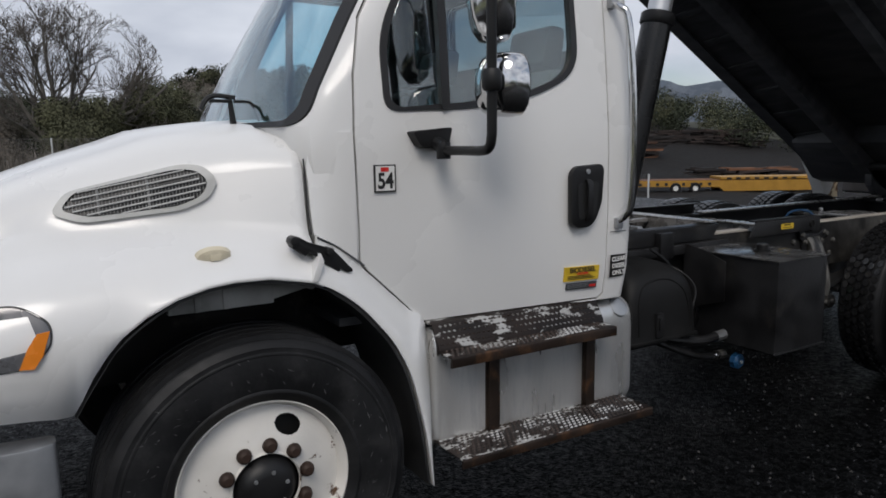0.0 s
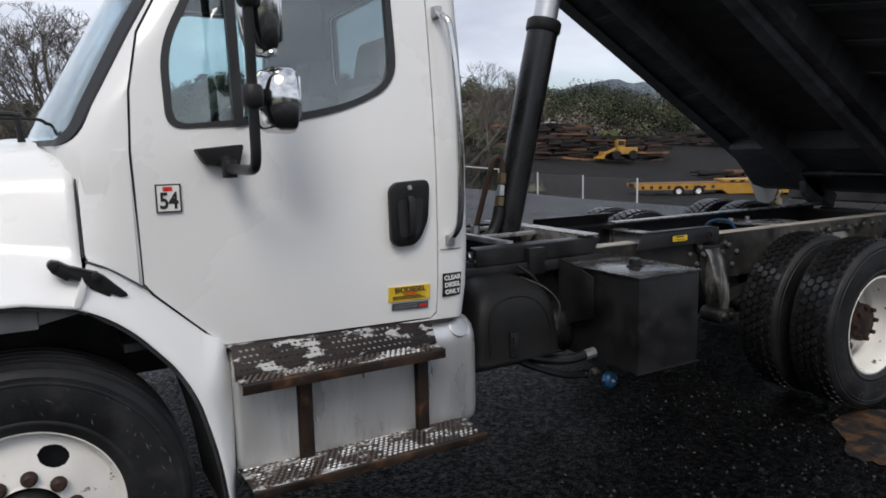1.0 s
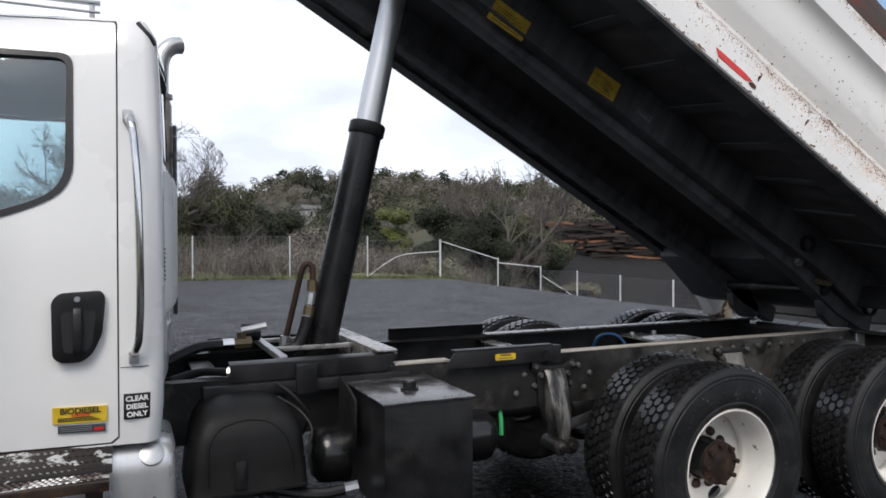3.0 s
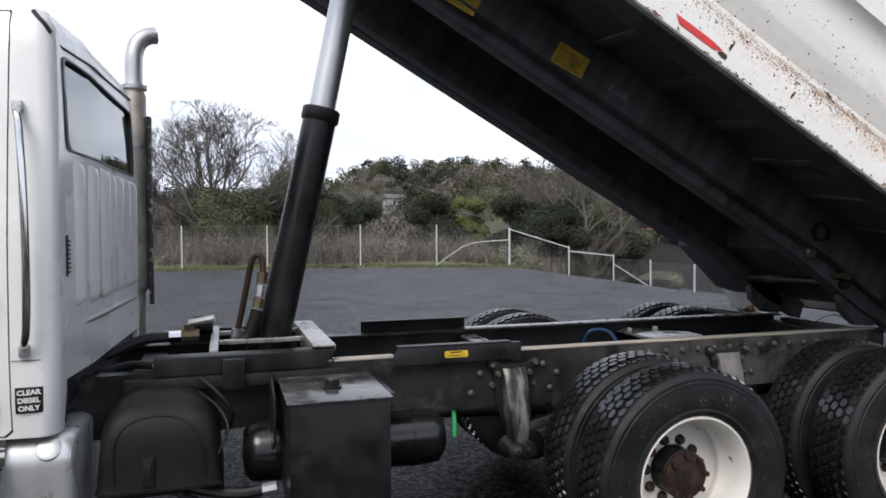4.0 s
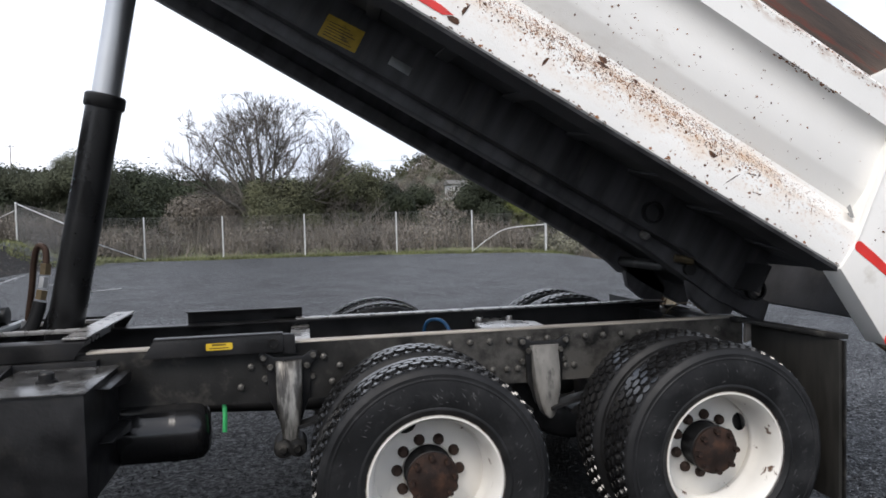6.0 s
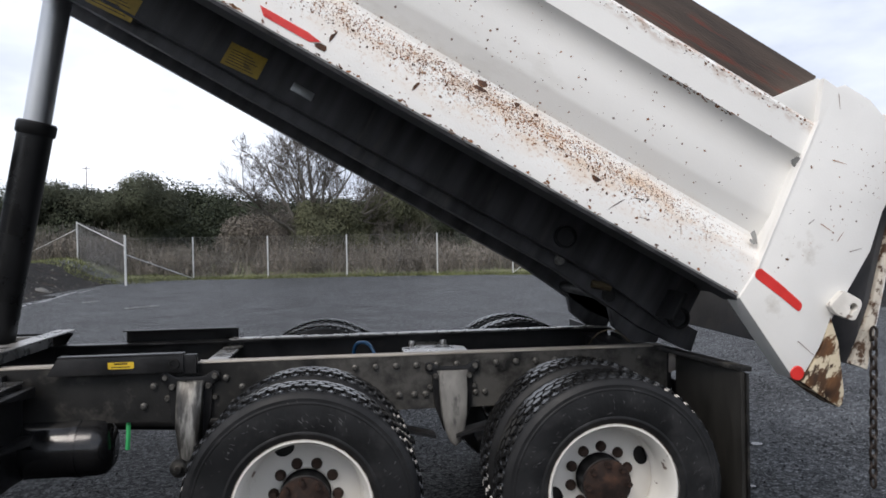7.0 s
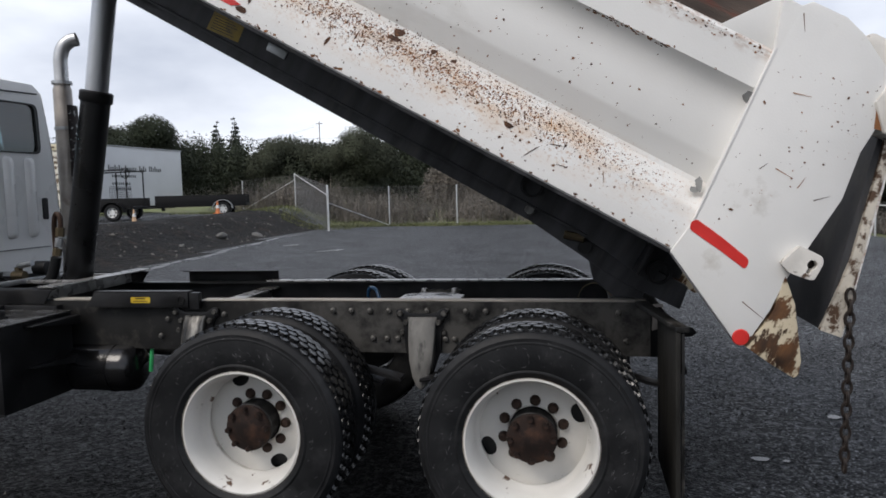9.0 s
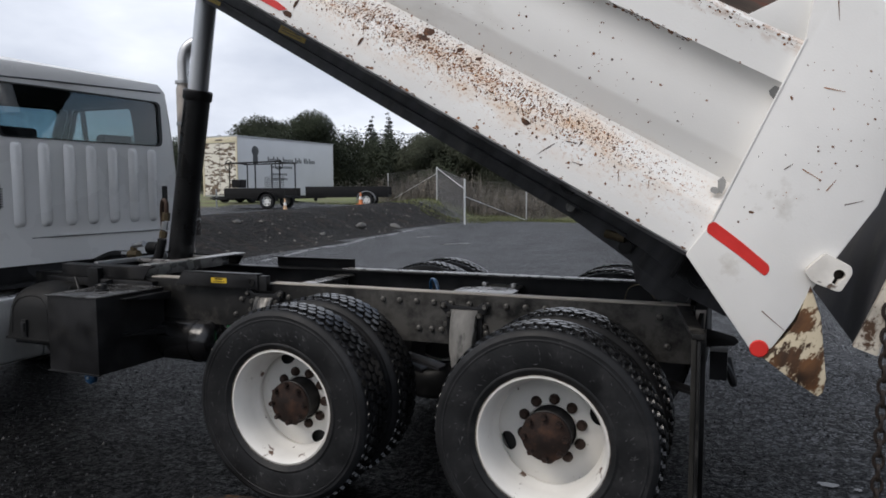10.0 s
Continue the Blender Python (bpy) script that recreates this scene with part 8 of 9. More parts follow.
def corner_w(x, z):
    """Half width of the cab round its rear corner."""
    x = 2.0 + (x - 2.0) / 0.542 if x > 2.0 else x
    wb, xb = blend(z, [(r[0], r[4]) for r in CAB]), blend(z, [(r[0], r[2]) for r in CAB])
    t = min(1.0, max(0.0, (x - xb + 0.07) / 0.07))
    return wb - 0.07 + 0.07 * math.sqrt(1 - t * t) + (0.002 if t == 0 else 0.0)


corner = part("fuel_sticker", Geo().loft([[(x, -corner_w(x, z) - 0.0015, z) for x in (1.975, 2.0, 2.02, 2.04, 2.06, 2.072)] for z in (0.965, 1.0, 1.065)], caps=False, loop=False), INK, shell, "black sticker reading clear diesel only")
for k, (t, s) in enumerate((("CLEAR", 0.027), ("DIESEL", 0.026), ("ONLY", 0.027))):
    part("lettering", lettering(t, s, 0.0004, 1.0, 0.0009), STICKER, shell, m=pose(2.022, -corner_w(2.022, 1.0) - 0.006, 1.045 - 0.030 * k, 0, -2, 0))

# corner grab bar
g = Geo().tube(curve([(1.995, -0.885, 2.125), (2.0, -0.935, 2.105), (2.015, -0.965, 2.05), (2.03, -0.985, 1.80), (2.035, -0.99, 1.45), (2.03, -0.985, 1.29), (2.02, -0.97, 1.24), (2.012, -0.94, 1.215)], 5), 0.0145, 12)
bar = part("grab_bar", g, CHROME, shell, "chrome grab bar on the cab corner")
for x, z, y in ((1.995, 2.13, -0.895), (2.012, 1.205, -0.935)):
    part("grab_bracket", Geo().prism(rounded([(x - 0.018, z - 0.025), (x + 0.018, z - 0.025), (x + 0.018, z + 0.022), (x - 0.018, z + 0.022)], 0.008, 3), "y", y - 0.012, y + 0.02), STEEL, shell, bevel=0.003)
part("panel_seam", Geo().loft([[(x, -corner_w(x, z) - 0.001, z) for x in (1.965, 2.0, 2.02, 2.04, 2.06, 2.075, 2.09)] for z in (1.165, 1.169)], caps=False, loop=False), GREYSTICK, shell)

# black joint of the roof cap round the rear corner, and the fold over the back window
def back_x(y):
    """Place of the back wall, which sweeps forward towards the driver's side."""
    return 2.18 - 0.055 * min(1.0, max(0.0, (-y - 0.25) / 0.45)) + 0.04 * max(0.0, y) / 0.85


def level(z):
    return [blend(z, [(r[0], r[c]) for r in CAB]) for c in range(5)]


joint = [cab_ring(*level(z), -0.001)[k] for k, z in ((11, 2.515), (12, 2.490), (13, 2.462), (14, 2.432))]
part("roof_joint", Geo().tube(curve(joint, 4), 0.0095, 8), RUBSEAL, shell, "black joint of the roof cap")
part("wall_fold", Geo().tube([(back_x(y) - 0.001, y, 1.266) for y in (-0.77, -0.7, -0.6, -0.5, -0.4, -0.3, -0.25, 0.0, 0.3, 0.6, 0.75)], 0.004, 6), WHITE, shell)
fold = [(back_x(y) - 0.0145, y, 2.405 + 0.05 * (y + 0.72) / 1.46) for y in (-0.72, -0.6, -0.5, -0.4, -0.3, -0.2, 0.0, 0.2, 0.4, 0.6, 0.74)]
part("roof_fold", Geo().tube(fold, 0.006, 8), GREYSTICK, shell, "dark fold line under the roof edge")

# ribs and vents on the back wall
for k in range(7):
    y = -0.60 + 0.2 * k
    rows = []
    for z, h, w in ((1.335, -0.002, 0.030), (1.352, 0.026, 0.042), (1.38, 0.036, 0.045), (1.905, 0.036, 0.045), (1.935, 0.026, 0.042), (1.955, -0.002, 0.030)):
        rows.append([(back_x(y - w) - 0.004, y - w, z), (back_x(y) + h * 0.9, y - w * 0.62, z), (back_x(y) + h, y, z), (back_x(y) + h * 0.9, y + w * 0.62, z), (back_x(y + w) - 0.004, y + w, z)])
    part("wall_rib", Geo().loft(rows), WHITE, shell, angle=60)
for y in (-0.735, 0.735):
    g = Geo().prism(rounded([(y - 0.03, 1.47), (y + 0.03, 1.47), (y + 0.03, 1.64), (y - 0.03, 1.64)], 0.015, 3), "x", back_x(y) - 0.04, back_x(y) + 0.004)
    for k in range(8):
        g.span((back_x(y) + 0.004, y - 0.022, 1.485 + 0.018 * k), (back_x(y) + 0.010, y + 0.022, 1.492 + 0.018 * k))
    part("cab_vent", g, PLASTIC, shell, "black louvred cab vent")
part("back_seam", Geo().loft([[(back_x(y) - 0.003, y, 1.25), (back_x(y) + 0.003, y, 1.25), (back_x(y) + 0.003, y, 1.256), (back_x(y) - 0.003, y, 1.256)] for y in (-0.74, -0.70, -0.5, -0.25, 0.76)]), GREYSTICK, shell)
# mirrors
g = Geo().prism(rounded([(1.018, 1.60), (1.185, 1.615), (1.165, 1.535), (1.05, 1.545)], 0.012, 3), "y", -0.915, -0.84)
g.tube([(1.12, -0.90, 1.56), (1.12, -0.955, 1.54)], 0.026, 10).lathe([(0.0, -0.03), (0.026, -0.03), (0.026, 0.03), (0.0, 0.03)], (1.12, -0.955, 1.53), "z", 14)
mir = tpart("door_mirror", g, PLASTIC, label="black-armed door mirrors with chrome backs", bevel=0.004)
part("mirror_arm", Geo().tube([(1.12, -0.96, 1.53)] + curve([(1.125, -1.08, 1.53), (1.132, -1.19, 1.53), (1.136, -1.225, 1.545), (1.137, -1.236, 1.585)], 4) + [(1.137, -1.236, 2.30)] + curve([(1.137, -1.236, 2.36), (1.135, -1.20, 2.40), (1.13, -1.0, 2.40), (1.13, -0.72, 2.39)], 4), 0.017, 12), PLASTIC, mir)
for z in (1.758, 2.06):
    part("arm_clamp", Geo().tube([(1.137, -1.236, z - 0.035), (1.137, -1.236, z - 0.025), (1.137, -1.236, z + 0.025), (1.137, -1.236, z + 0.035)], [0.026, 0.033, 0.033, 0.026], 14), PLASTIC, mir)


def mirror_shell(cx, cy, z0, z1, hw, deep):
    """A rounded chrome mirror back, bulging forward."""
    rows = []
    n = 10
    for i in range(n + 1):
        t = i / n
        z = z0 + (z1 - z0) * (0.5 - 0.5 * math.cos(math.pi * t))
        s = max(0.05, math.sin(math.pi * min(max(t, 0.0), 1.0)) ** 0.45)
        rows.append([(cx - (deep * s * math.cos(a) ** 0.8 if math.cos(a) > 0 else -0.022 * s * (-math.cos(a)) ** 0.5), cy + hw * s * math.sin(a), z) for a in [2 * math.pi * k / 28 for k in range(28)]])
    return Geo().loft(rows)


part("mirror_back", mirror_shell(1.27, -1.145, 1.642, 1.86, 0.115, 0.115), CHROME, mir, "chrome-backed convex mirror", angle=50)
part("mirror_back", mirror_shell(1.225, -1.14, 1.885, 2.30, 0.105, 0.10), CHROME, mir, "tall chrome-backed mirror", angle=50)
part("mirror_face", Geo().span((1.289, -1.225, 1.68), (1.296, -1.065, 1.825)), CHROME, mir, bevel=0.001)
part("mirror_face", Geo().span((1.243, -1.215, 1.93), (1.250, -1.065, 2.26)), CHROME, mir, bevel=0.001)

# cab inside
g = Geo()
rows = [[(x0, y, 1.50), (x0 - 0.02, y, 1.62), (x0 + 0.10, y, 1.66), (x1, y, 1.63), (x1 + 0.04, y, 1.52), (x1, y, 1.20), (x0, y, 1.20)] for y, x0, x1 in ((-0.80, 0.72, 0.98), (-0.4, 0.62, 0.95), (0, 0.60, 0.95), (0.4, 0.62, 0.98), (0.80, 0.72, 1.0))]
g.loft(rows)
tpart("dashboard", g, DASH, label="dark dashboard", bevel=0.01)
sw = tpart("steering_wheel", Geo().tube([(1.13 + 0.21 * math.sin(radians(35)) * math.sin(a), -0.42 + 0.22 * math.cos(a), 1.60 + 0.21 * math.cos(radians(35)) * math.sin(a)) for a in [2 * math.pi * k / 28 for k in range(29)]], 0.014, 8, ends=False), DASH, label="dark steering wheel")
part("spoke", Geo().tube([(1.13, -0.62, 1.60), (1.115, -0.42, 1.58), (1.13, -0.22, 1.60)], 0.016, 8).tube([(1.115, -0.42, 1.58), (0.95, -0.42, 1.42)], 0.03, 8), DASH, sw)


def cab_seat(y):
    s = tpart("cab_seat", Geo().prism(rounded([(1.30, 1.15), (1.78, 1.13), (1.80, 1.26), (1.32, 1.30)], 0.05, 4), "y", y - 0.25, y + 0.25), SEAT, label="grey cloth cab seat", bevel=0.02)
    part("seat_back", Geo().prism(rounded([(1.70, 1.24), (1.84, 1.24), (1.97, 1.86), (1.84, 1.88)], 0.05, 4), "y", y - 0.24, y + 0.24), SEAT, s, bevel=0.03)
    part("headrest", Geo().prism(rounded([(1.86, 1.89), (1.97, 1.88), (2.0, 2.07), (1.90, 2.08)], 0.04, 4), "y", y - 0.14, y + 0.14), SEAT, s, bevel=0.03)
    part("seat_base", Geo().span((1.36, y - 0.2, 0.93), (1.75, y + 0.2, 1.14)), DASH, s, bevel=0.01)


cab_seat(-0.45)
cab_seat(0.45)

# ---- hood and fenders ----
ARCH = [(-0.62, 0.80), (-0.25, 0.80), (-0.165, 0.791), (-0.129, 0.794), (-0.106, 0.83), (-0.07, 0.897), (-0.03, 0.954), (0.013, 1.002), (0.084, 1.056), (0.177, 1.099), (0.268, 1.123), (0.348, 1.132), (0.464, 1.13), (0.608, 1.102), (0.64, 1.085)]


def hood_row(x):
    top = blend(x, [(-0.95, 1.20), (-0.6, 1.345), (-0.26, 1.472), (-0.1, 1.532), (0.05, 1.578), (0.173, 1.622), (0.30, 1.643), (0.45, 1.66), (0.66, 1.665)])
    sh = blend(x, [(-0.95, 1.08), (-0.6, 1.16), (-0.2, 1.235), (0.2, 1.26), (0.40, 1.25), (0.66, 1.235)])
    w = blend(x, [(-0.95, 0.66), (-0.8, 0.80), (-0.5, 0.90), (-0.2, 0.945), (0.1, 0.96), (0.66, 0.96)])
    n = blend(x, [(-0.95, 0.48), (-0.6, 0.57), (-0.2, 0.64), (0.2, 0.70), (0.37, 0.73), (0.66, 0.82)])
    low = blend(x, ARCH)
    pts = [(0.0, top), (n * 0.4, top - 0.006), (n * 0.68, top - 0.03), (n * 0.84, top - 0.075), (n * 0.93, top - 0.13), (n * 0.98, top - 0.19),
           (n + 0.01, sh + 0.06), (n + (w - n) * 0.18, sh + 0.015), (n + (w - n) * 0.45, sh - 0.022), (n + (w - n) * 0.72, sh - 0.075), (n + (w - n) * 0.90, sh - 0.14), (w - 0.004, min(sh - 0.22, max(low + 0.03, sh - 0.2))), (w, max(low, 0.0))]
    pts[-2] = (w - 0.004, max(low + 0.012, min(pts[-2][1], sh - 0.17)))
    pts[-3] = (pts[-3][0], max(low + 0.024, pts[-3][1]))
    pts[-4] = (pts[-4][0], max(low + 0.036, pts[-4][1]))
    return [(x, -y, z) for y, z in pts[::-1]] + [(x, y, z) for y, z in pts[1:]]


def hood_y(x, z):
    """Half width of the hood's side at a height."""
    row = hood_row(x)[:13]
    for a, b in zip(row, row[1:]):
        if a[2] <= z <= b[2]:
            return -(a[1] + (b[1] - a[1]) * (z - a[2]) / max(1e-6, b[2] - a[2]))
    return -row[6][1]


xs = [-0.95, -0.85, -0.7, -0.55, -0.4, -0.3, -0.22, -0.17, -0.129, -0.106, -0.09, -0.07, -0.05, -0.03, -0.01, 0.013, 0.05, 0.084, 0.13, 0.177, 0.22, 0.268, 0.31, 0.348, 0.40, 0.464, 0.51, 0.56, 0.608, 0.64]
outer = [hood_row(x) for x in xs]
g = Geo().loft(outer, caps=False, loop=False)
me = g.mesh("hood", angle=50, fix=False)
hood = part("hood", me, WHITE, truck, "white sloping hood with a side air grille", m=AT)
solid = hood.modifiers.new("thickness", "SOLIDIFY")
solid.thickness, solid.offset = 0.014, 1.0

# cowl side between the hood and the door, with its joints
g = Geo()
rows = []
for z in (1.10, 1.18, 1.26, 1.34, 1.42, 1.48, 1.53, 1.57, 1.60):
    y0, y1 = max(hood_y(0.638, z) + 0.012, 0.80) if z > 1.2 else 0.855, CW(0.812, z) + 0.003
    x0 = blend(z, [(1.10, 0.70), (1.24, 0.654), (1.48, 0.653), (1.60, 0.672)])
    mids = [(x0 + (0.812 - x0) * k, -(y0 + (y1 - y0) * math.sin(k * math.pi / 2)), z) for k in (0.0, 0.25, 0.5, 0.75, 1.0)]
    rows.append(mids + [(0.812, -0.80, z), (x0, -0.76, z)])
g.loft(rows)
tpart("cowl_side", g, WHITE, label="white cowl side behind the hood", angle=60)
tpart("hood_joint", Geo().tube([(0.647, -max(hood_y(0.638, z), 0.79) - 0.006, z) for z in (1.25, 1.32, 1.40, 1.48, 1.51)], 0.0028, 6), RUBSEAL, label="dark joint behind the hood")
tpart("cowl_joint", Geo().tube(curve([(0.652, -0.892, 1.243), (0.72, -0.878, 1.208), (0.79, -0.868, 1.158), (0.835, -0.864, 1.124)], 4), 0.004, 6), GREYSTICK, label="thin joint over the fender")

# fender tail between the hood and the door
g = Geo()
arc = [(0.612, 1.103), (0.696, 1.059), (0.777, 0.995), (0.851, 0.913), (0.905, 0.842), (0.954, 0.749), (0.985, 0.657), (1.027, 0.472), (1.055, 0.26)]
top_ = [(0.66, 1.25), (0.72, 1.20), (0.785, 1.15), (0.85, 1.095), (0.94, 1.01), (1.02, 0.935), (1.09, 0.866), (1.095, 0.56), (1.078, 0.28)]
rows = []
for i, (a, b) in enumerate(zip(curve(arc, 4), curve(top_, 4))):
    yi = blend(i / 4, [(0, 0.88), (4, 0.855), (6, 0.85), (8, 0.90)])
    rows.append([(p[0], -(yi + (0.96 - yi) * f), p[1]) for f, p in ((0.0, b), (0.45, b.lerp(a, 0.35)), (0.85, b.lerp(a, 0.7)), (1.0, a.lerp(b, 0.06)), (1.0, a))] + [(a[0], -0.92, a[1]), (b[0], -(yi - 0.03), b[1])])
g.loft(rows)
tpart("fender_tail", g, WHITE, label="white rear section of the front fender", angle=50)
inward = lambda p: (0.415 + (p[0] - 0.415) * 0.972, 0.432 + (p[1] - 0.432) * 0.972)
g = Geo().loft([[(x, -y, z) for x, y, z in ((p[0], 0.95, p[1]), (p[0], 0.5, p[1]), (p[0] + 0.006, 0.5, p[1] + 0.012), (p[0] + 0.006, 0.95, p[1] + 0.012))] for p in map(inward, curve(((-0.14, 0.79), (-0.07, 0.90), (0.013, 1.005), (0.177, 1.105), (0.373, 1.14), (0.612, 1.108), (0.696, 1.063), (0.777, 0.999), (0.851, 0.917), (0.905, 0.846), (0.954, 0.753), (0.985, 0.66), (1.027, 0.475), (1.055, 0.26)), 3))])
tpart("wheel_arch_liner", g, material("scuffed_liner_plastic", (0.030, 0.031, 0.032), 0.55, vary=0.4, scale=6, bump=0.2, grain=60, spec=0.35), label="black plastic wheel arch liner")
g = Geo().span((0.16, -0.86, 1.03), (0.50, -0.55, 1.10)).span((0.24, -0.868, 1.03), (0.26, -0.86, 1.10)).span((0.33, -0.868, 1.03), (0.35, -0.86, 1.10)).prism([(0.50, 1.04), (0.62, 1.065), (0.64, 1.055), (0.655, 1.065), (0.645, 1.085), (0.60, 1.095), (0.50, 1.10)], "y", -0.85, -0.60)
tpart("inner_fender_tray", g, material("dull_grey_tray", (0.26, 0.26, 0.25), 0.6, vary=0.3, scale=8, bump=0.15), label="pale grey tray inside the wheel arch", bevel=0.006)
# hood details

outline = rounded([(-0.135, 1.352), (-0.085, 1.418), (0.26, 1.500), (0.33, 1.495), (0.37, 1.445), (0.335, 1.385), (0.25, 1.35), (-0.045, 1.322)], 0.03, 4)
inside = [tuple(Vector((0.12, 1.412)) + (Vector(p) - Vector((0.12, 1.412))) * 0.885) for p in outline]
inside = [(p[0], 1.414 + (p[1] - 1.414) * 0.92) for p in inside]
n_ = len(outline)
front = [(x, -(hood_y(x, z) + 0.014), z) for x, z in outline] + [(x, -(hood_y(x, z) + 0.016), z) for x, z in inside]
back = [(x, -(hood_y(x, z) - 0.01), z) for x, z in outline] + [(x, -(hood_y(x, z) - 0.004), z) for x, z in inside]
g = Geo()
g.add(front + back, [(i, (i + 1) % n_, n_ + (i + 1) % n_, n_ + i) for i in range(n_)] + [(i, (i + 1) % n_, 2 * n_ + (i + 1) % n_, 2 * n_ + i) for i in range(n_)]
      + [(n_ + i, n_ + (i + 1) % n_, 3 * n_ + (i + 1) % n_, 3 * n_ + i) for i in range(n_)])
grille = part("air_grille", g, material("grey_grille_surround", (0.50, 0.50, 0.48), 0.45, vary=0.06, scale=10, bump=0.05), hood, "grey framed air grille", angle=50)
g = Geo()
def crosses(z, lo=True):
    hits = []
    for a, b in zip(inside, inside[1:] + inside[:1]):
        if (a[1] - z) * (b[1] - z) < 0:
            hits.append(a[0] + (b[0] - a[0]) * (z - a[1]) / (b[1] - a[1]))
    return (min(hits), max(hits)) if len(hits) > 1 else None
low_, high_ = min(p[1] for p in inside), max(p[1] for p in inside)
rows = []
for i in range(19):
    z = low_ + 0.0006 + (high_ - low_ - 0.0012) * i / 18
    x0, x1 = crosses(z)
    rows.append([(x0 + (x1 - x0) * j / 24, -(hood_y(x0 + (x1 - x0) * j / 24, z) + 0.006), z) for j in range(25)])
part("grille_dark", Geo().loft(rows, caps=False, loop=False), INK, hood)
slope = 0.20
for k in range(9):
    zc = 1.335 + 0.0185 * k
    pts = []
    for i in range(25):
        x = -0.13 + 0.02 * i
        z = zc + slope * (x - 0.1)
        sp = crosses(z)
        if sp and sp[0] < x < sp[1]:
            pts.append((x, -(hood_y(x, z) + 0.0125), z))
    if len(pts) > 2:
        g.tube(pts, 0.0029, 6)
part("grille_mesh", g, GRILLEGREY, hood, "thin pale grille bars")
g = Geo()
for i in range(44):
    x = -0.12 + 0.0105 * i
    zs = [1.30 + 0.004 * j for j in range(50)]
    inz = [z for z in zs if (sp := crosses(z)) and sp[0] < x < sp[1]]
    if len(inz) > 2:
        g.tube([(x, -(hood_y(x, z) + 0.009), z) for z in (inz[0], inz[len(inz) // 2], inz[-1])], 0.005 if i in (12, 26) else 0.0013, 5)
part("grille_mesh", g, GRILLEDIM, hood)
yl = hood_y(0.31, 1.207)
g = Geo().lathe([(0.0, -0.018), (0.02, -0.018), (0.035, -0.012), (0.048, -0.006), (0.052, 0.012), (0.0, 0.012)], (0, 0, 0), "y", 24)
part("marker_lamp", g, CREAM, hood, "oval cream side marker lamp", m=pose(0.31, -yl - 0.002, 1.207, 30, 0, 0) @ Matrix.Diagonal((1.1, 1, 0.62, 1)))
g = Geo().span((0.295, -yl - 0.024, 1.195), (0.33, -yl - 0.012, 1.217))
part("marker_bulb", g, CREAM, hood, bevel=0.003)
hl = [(x, z) for x, z in rounded([(-0.50, 1.10), (-0.24, 1.122), (-0.165, 1.07), (-0.168, 1.01), (-0.22, 0.952), (-0.50, 0.93)], 0.04, 5)]
g = Geo().loft([[(x, -(hood_y(x, z) - 0.01), z) for x, z in hl], [(x, -(hood_y(x, z) + 0.008), z) for x, z in hl]])
part("headlight", g, SILVER, hood, "clear headlight with an orange reflector", bevel=0.004)
og = [(-0.251, 0.951), (-0.214, 0.949), (-0.190, 0.985), (-0.168, 1.05), (-0.200, 1.046), (-0.225, 1.01)]
part("turn_lens", Geo().loft([[(x, -(hood_y(x, z) + 0.008), z) for x, z in og], [(x, -(hood_y(x, z) + 0.012), z) for x, z in og]]), LENS, hood, "orange turn lens")
hb = [tuple(Vector((-0.33, 1.03)) + (Vector(p) - Vector((-0.33, 1.03))) * 1.03) for p in hl]
part("headlight_gap", Geo().loft([[(x, -(hood_y(x, z) - 0.01), z) for x, z in hb], [(x, -(hood_y(x, z) + 0.003), z) for x, z in hb]]), INK, hood)

# hood latch across the gap
latch_side = [(0.545, 1.232), (0.550, 1.258), (0.572, 1.256), (0.60, 1.238), (0.668, 1.214), (0.70, 1.195), (0.765, 1.128), (0.768, 1.118), (0.745, 1.118), (0.715, 1.136), (0.71, 1.125), (0.655, 1.160), (0.648, 1.178), (0.60, 1.200), (0.592, 1.190), (0.55, 1.220)]
g = Geo().loft([[(x, -blend(x, [(0.545, y0 + 0.01), (0.64, y0 + 0.022), (0.72, y0 + 0.01), (0.77, y0 - 0.004)]), z) for x, z in latch_side] for y0 in (0.875, 0.922)])
g.lathe([(0.0, -0.03), (0.014, -0.03), (0.014, 0.02), (0.0, 0.02)], (0.674, -0.925, 1.200), "y", 12)
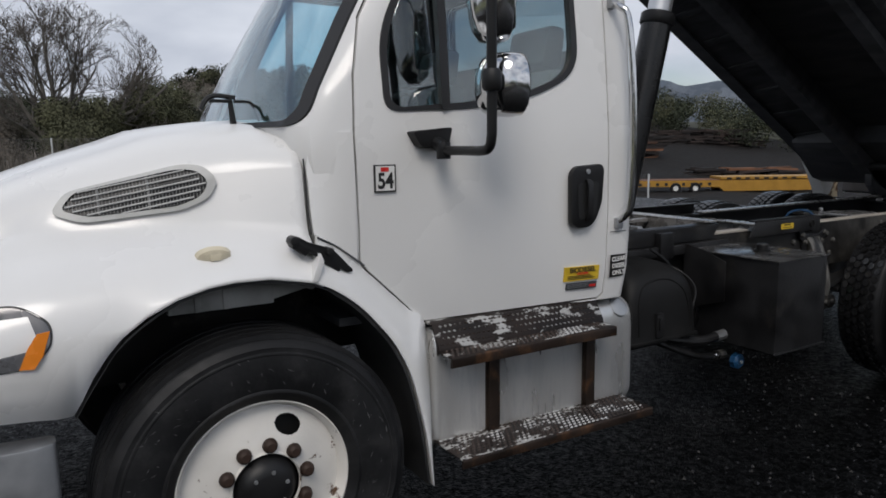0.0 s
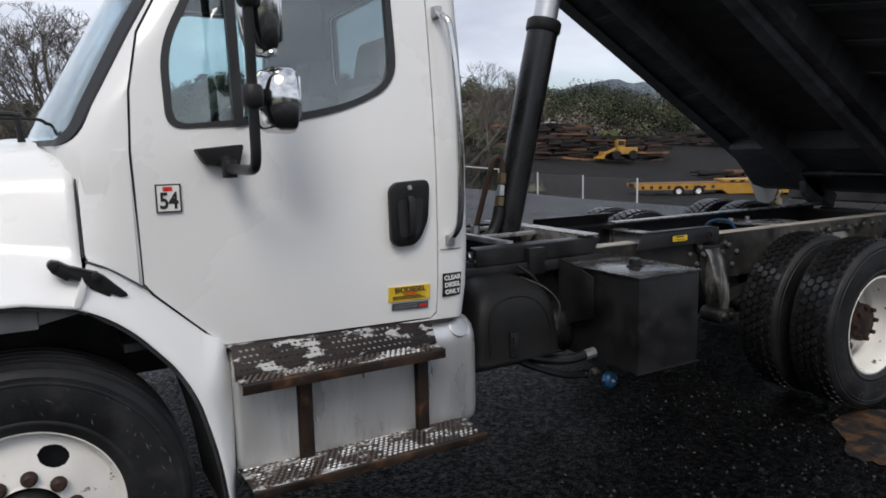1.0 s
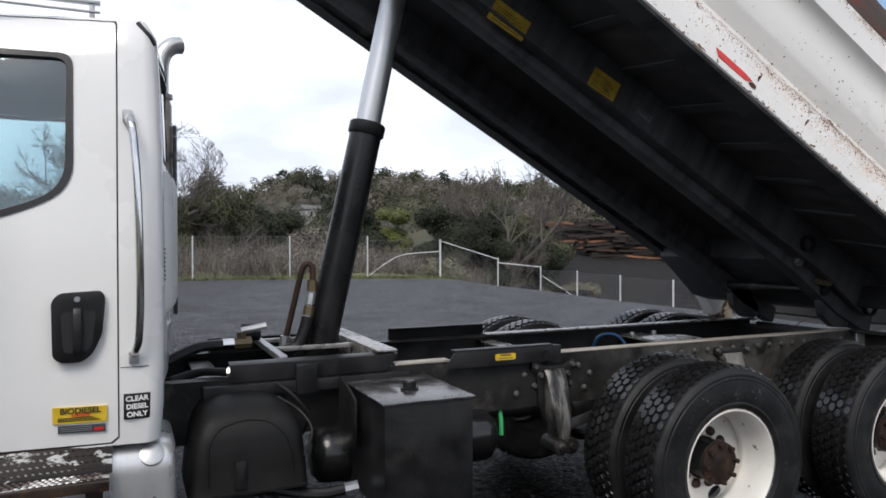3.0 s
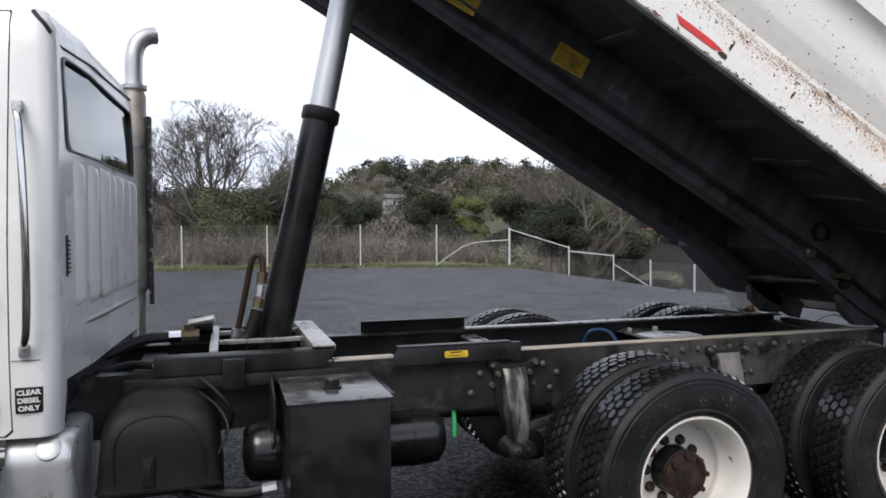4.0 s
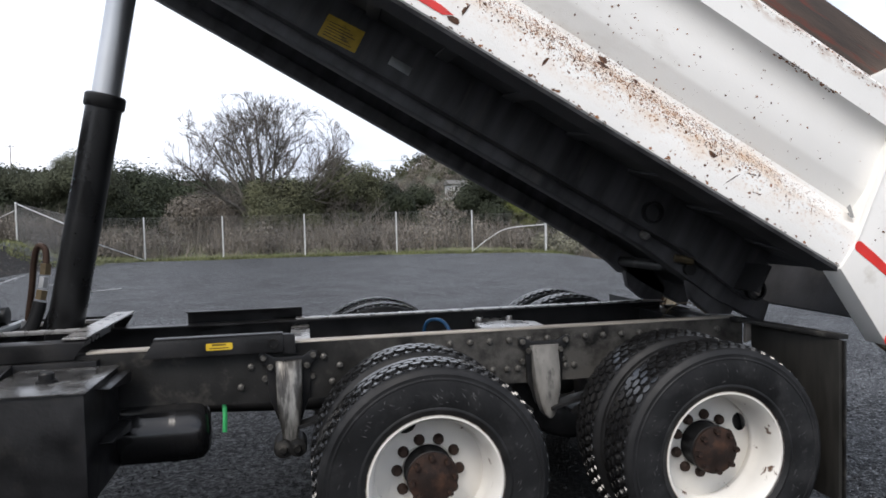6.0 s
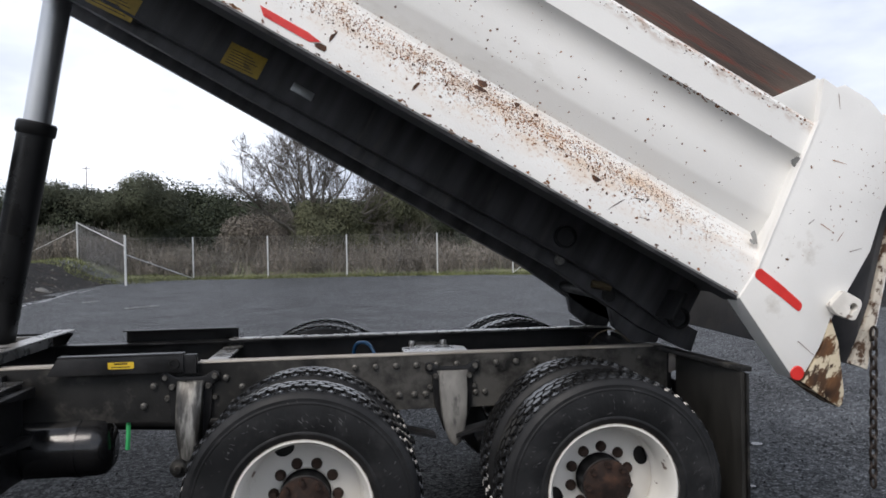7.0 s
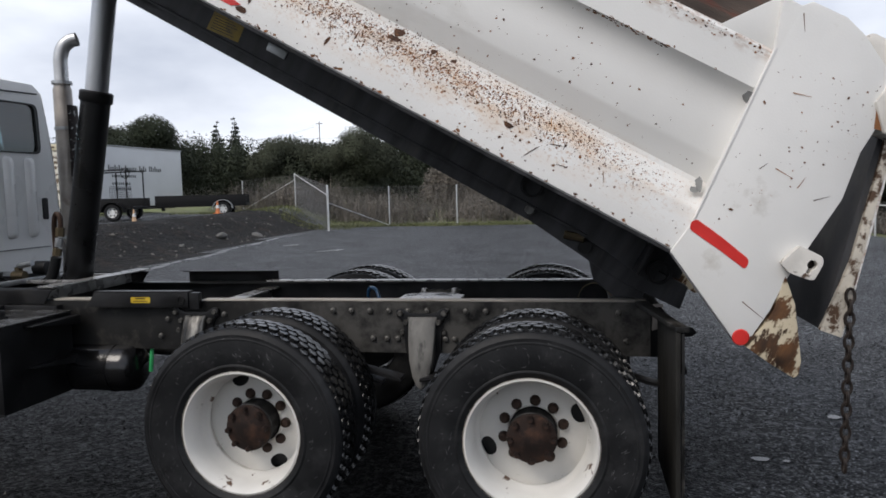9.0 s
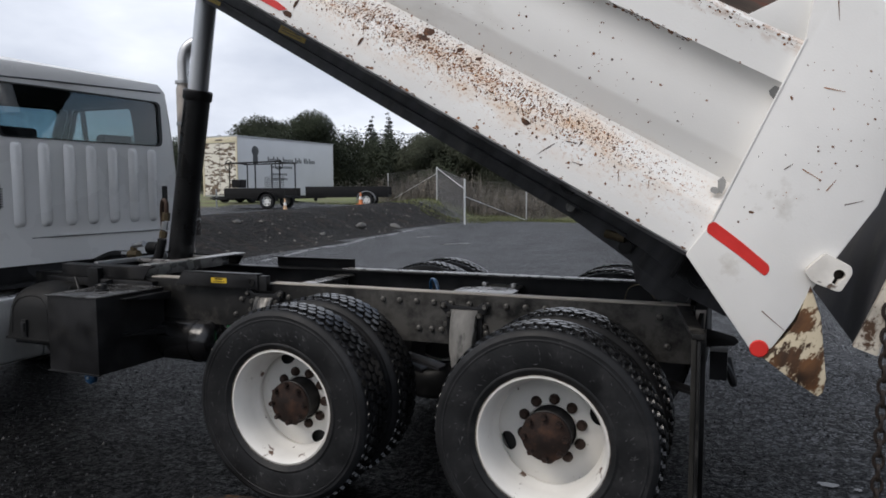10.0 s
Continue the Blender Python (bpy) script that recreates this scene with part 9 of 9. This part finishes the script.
g.lathe([(0.0, -0.026), (0.016, -0.026), (0.018, 0.02), (0.0, 0.02)], (0.556, -0.915, 1.243), "y", 12)
tpart("hood_latch", g, PLASTIC, label="black rubber hood latch", bevel=0.003)
g = Geo().prism([(0.600, 1.105), (0.622, 1.105), (0.645, 1.17), (0.635, 1.20), (0.61, 1.14)], "y", -0.967, -0.88)
tpart("hood_seal", g, WHITE, bevel=0.004)

# wiper, bumper
wp = tpart("wiper", Geo().tube([(0.506, -0.45, 1.595), (0.503, -0.45, 1.66), (0.495, -0.45, 1.735)], [0.017, 0.012, 0.009], 8), PLASTIC, label="black windscreen wiper")
part("wiper_blade", Geo().tube(curve([(0.388, -0.45, 1.69), (0.405, -0.45, 1.722), (0.44, -0.45, 1.742), (0.514, -0.45, 1.736)], 4), 0.009, 6), PLASTIC, wp)
part("blade_clip", Geo().tube([(0.42, -0.455, 1.722), (0.50, -0.455, 1.722)], 0.007, 6), PLASTIC, wp)
part("wiper_linkage", Geo().tube(curve([(0.51, -0.45, 1.722), (0.57, -0.45, 1.718), (0.592, -0.45, 1.69), (0.607, -0.45, 1.648)], 4), 0.006, 6), PLASTIC, wp)
g = Geo().prism(rounded([(-1.05, -0.8), (-0.85, -1.0), (-0.24, -1.02), (-0.18, -1.0), (-0.18, -0.93), (-0.8, -0.86), (-0.9, 0.0), (-0.8, 0.86), (-0.18, 0.93), (-0.18, 1.0), (-0.24, 1.02), (-0.85, 1.0), (-1.05, 0.8)], 0.02, 3), "z", 0.40, 0.745)
tpart("bumper", g, STEEL, label="grey steel front bumper", bevel=0.015)
tpart("roof_bar", Geo().span((1.25, -0.30, 2.545), (1.31, 0.30, 2.60)), STEEL, label="small grey bar on the cab roof", bevel=0.004)
g = Geo().span((1.5, -0.75, 2.50), (1.52, -0.73, 2.60)).span((1.86, -0.75, 2.50), (1.88, -0.73, 2.60)).span((1.48, -0.755, 2.585), (1.90, -0.725, 2.60)).span((1.48, -0.755, 2.55), (1.90, -0.74, 2.56))
tpart("roof_rail", g, STEEL, label="small grey metal rail on the cab roof", bevel=0.004)
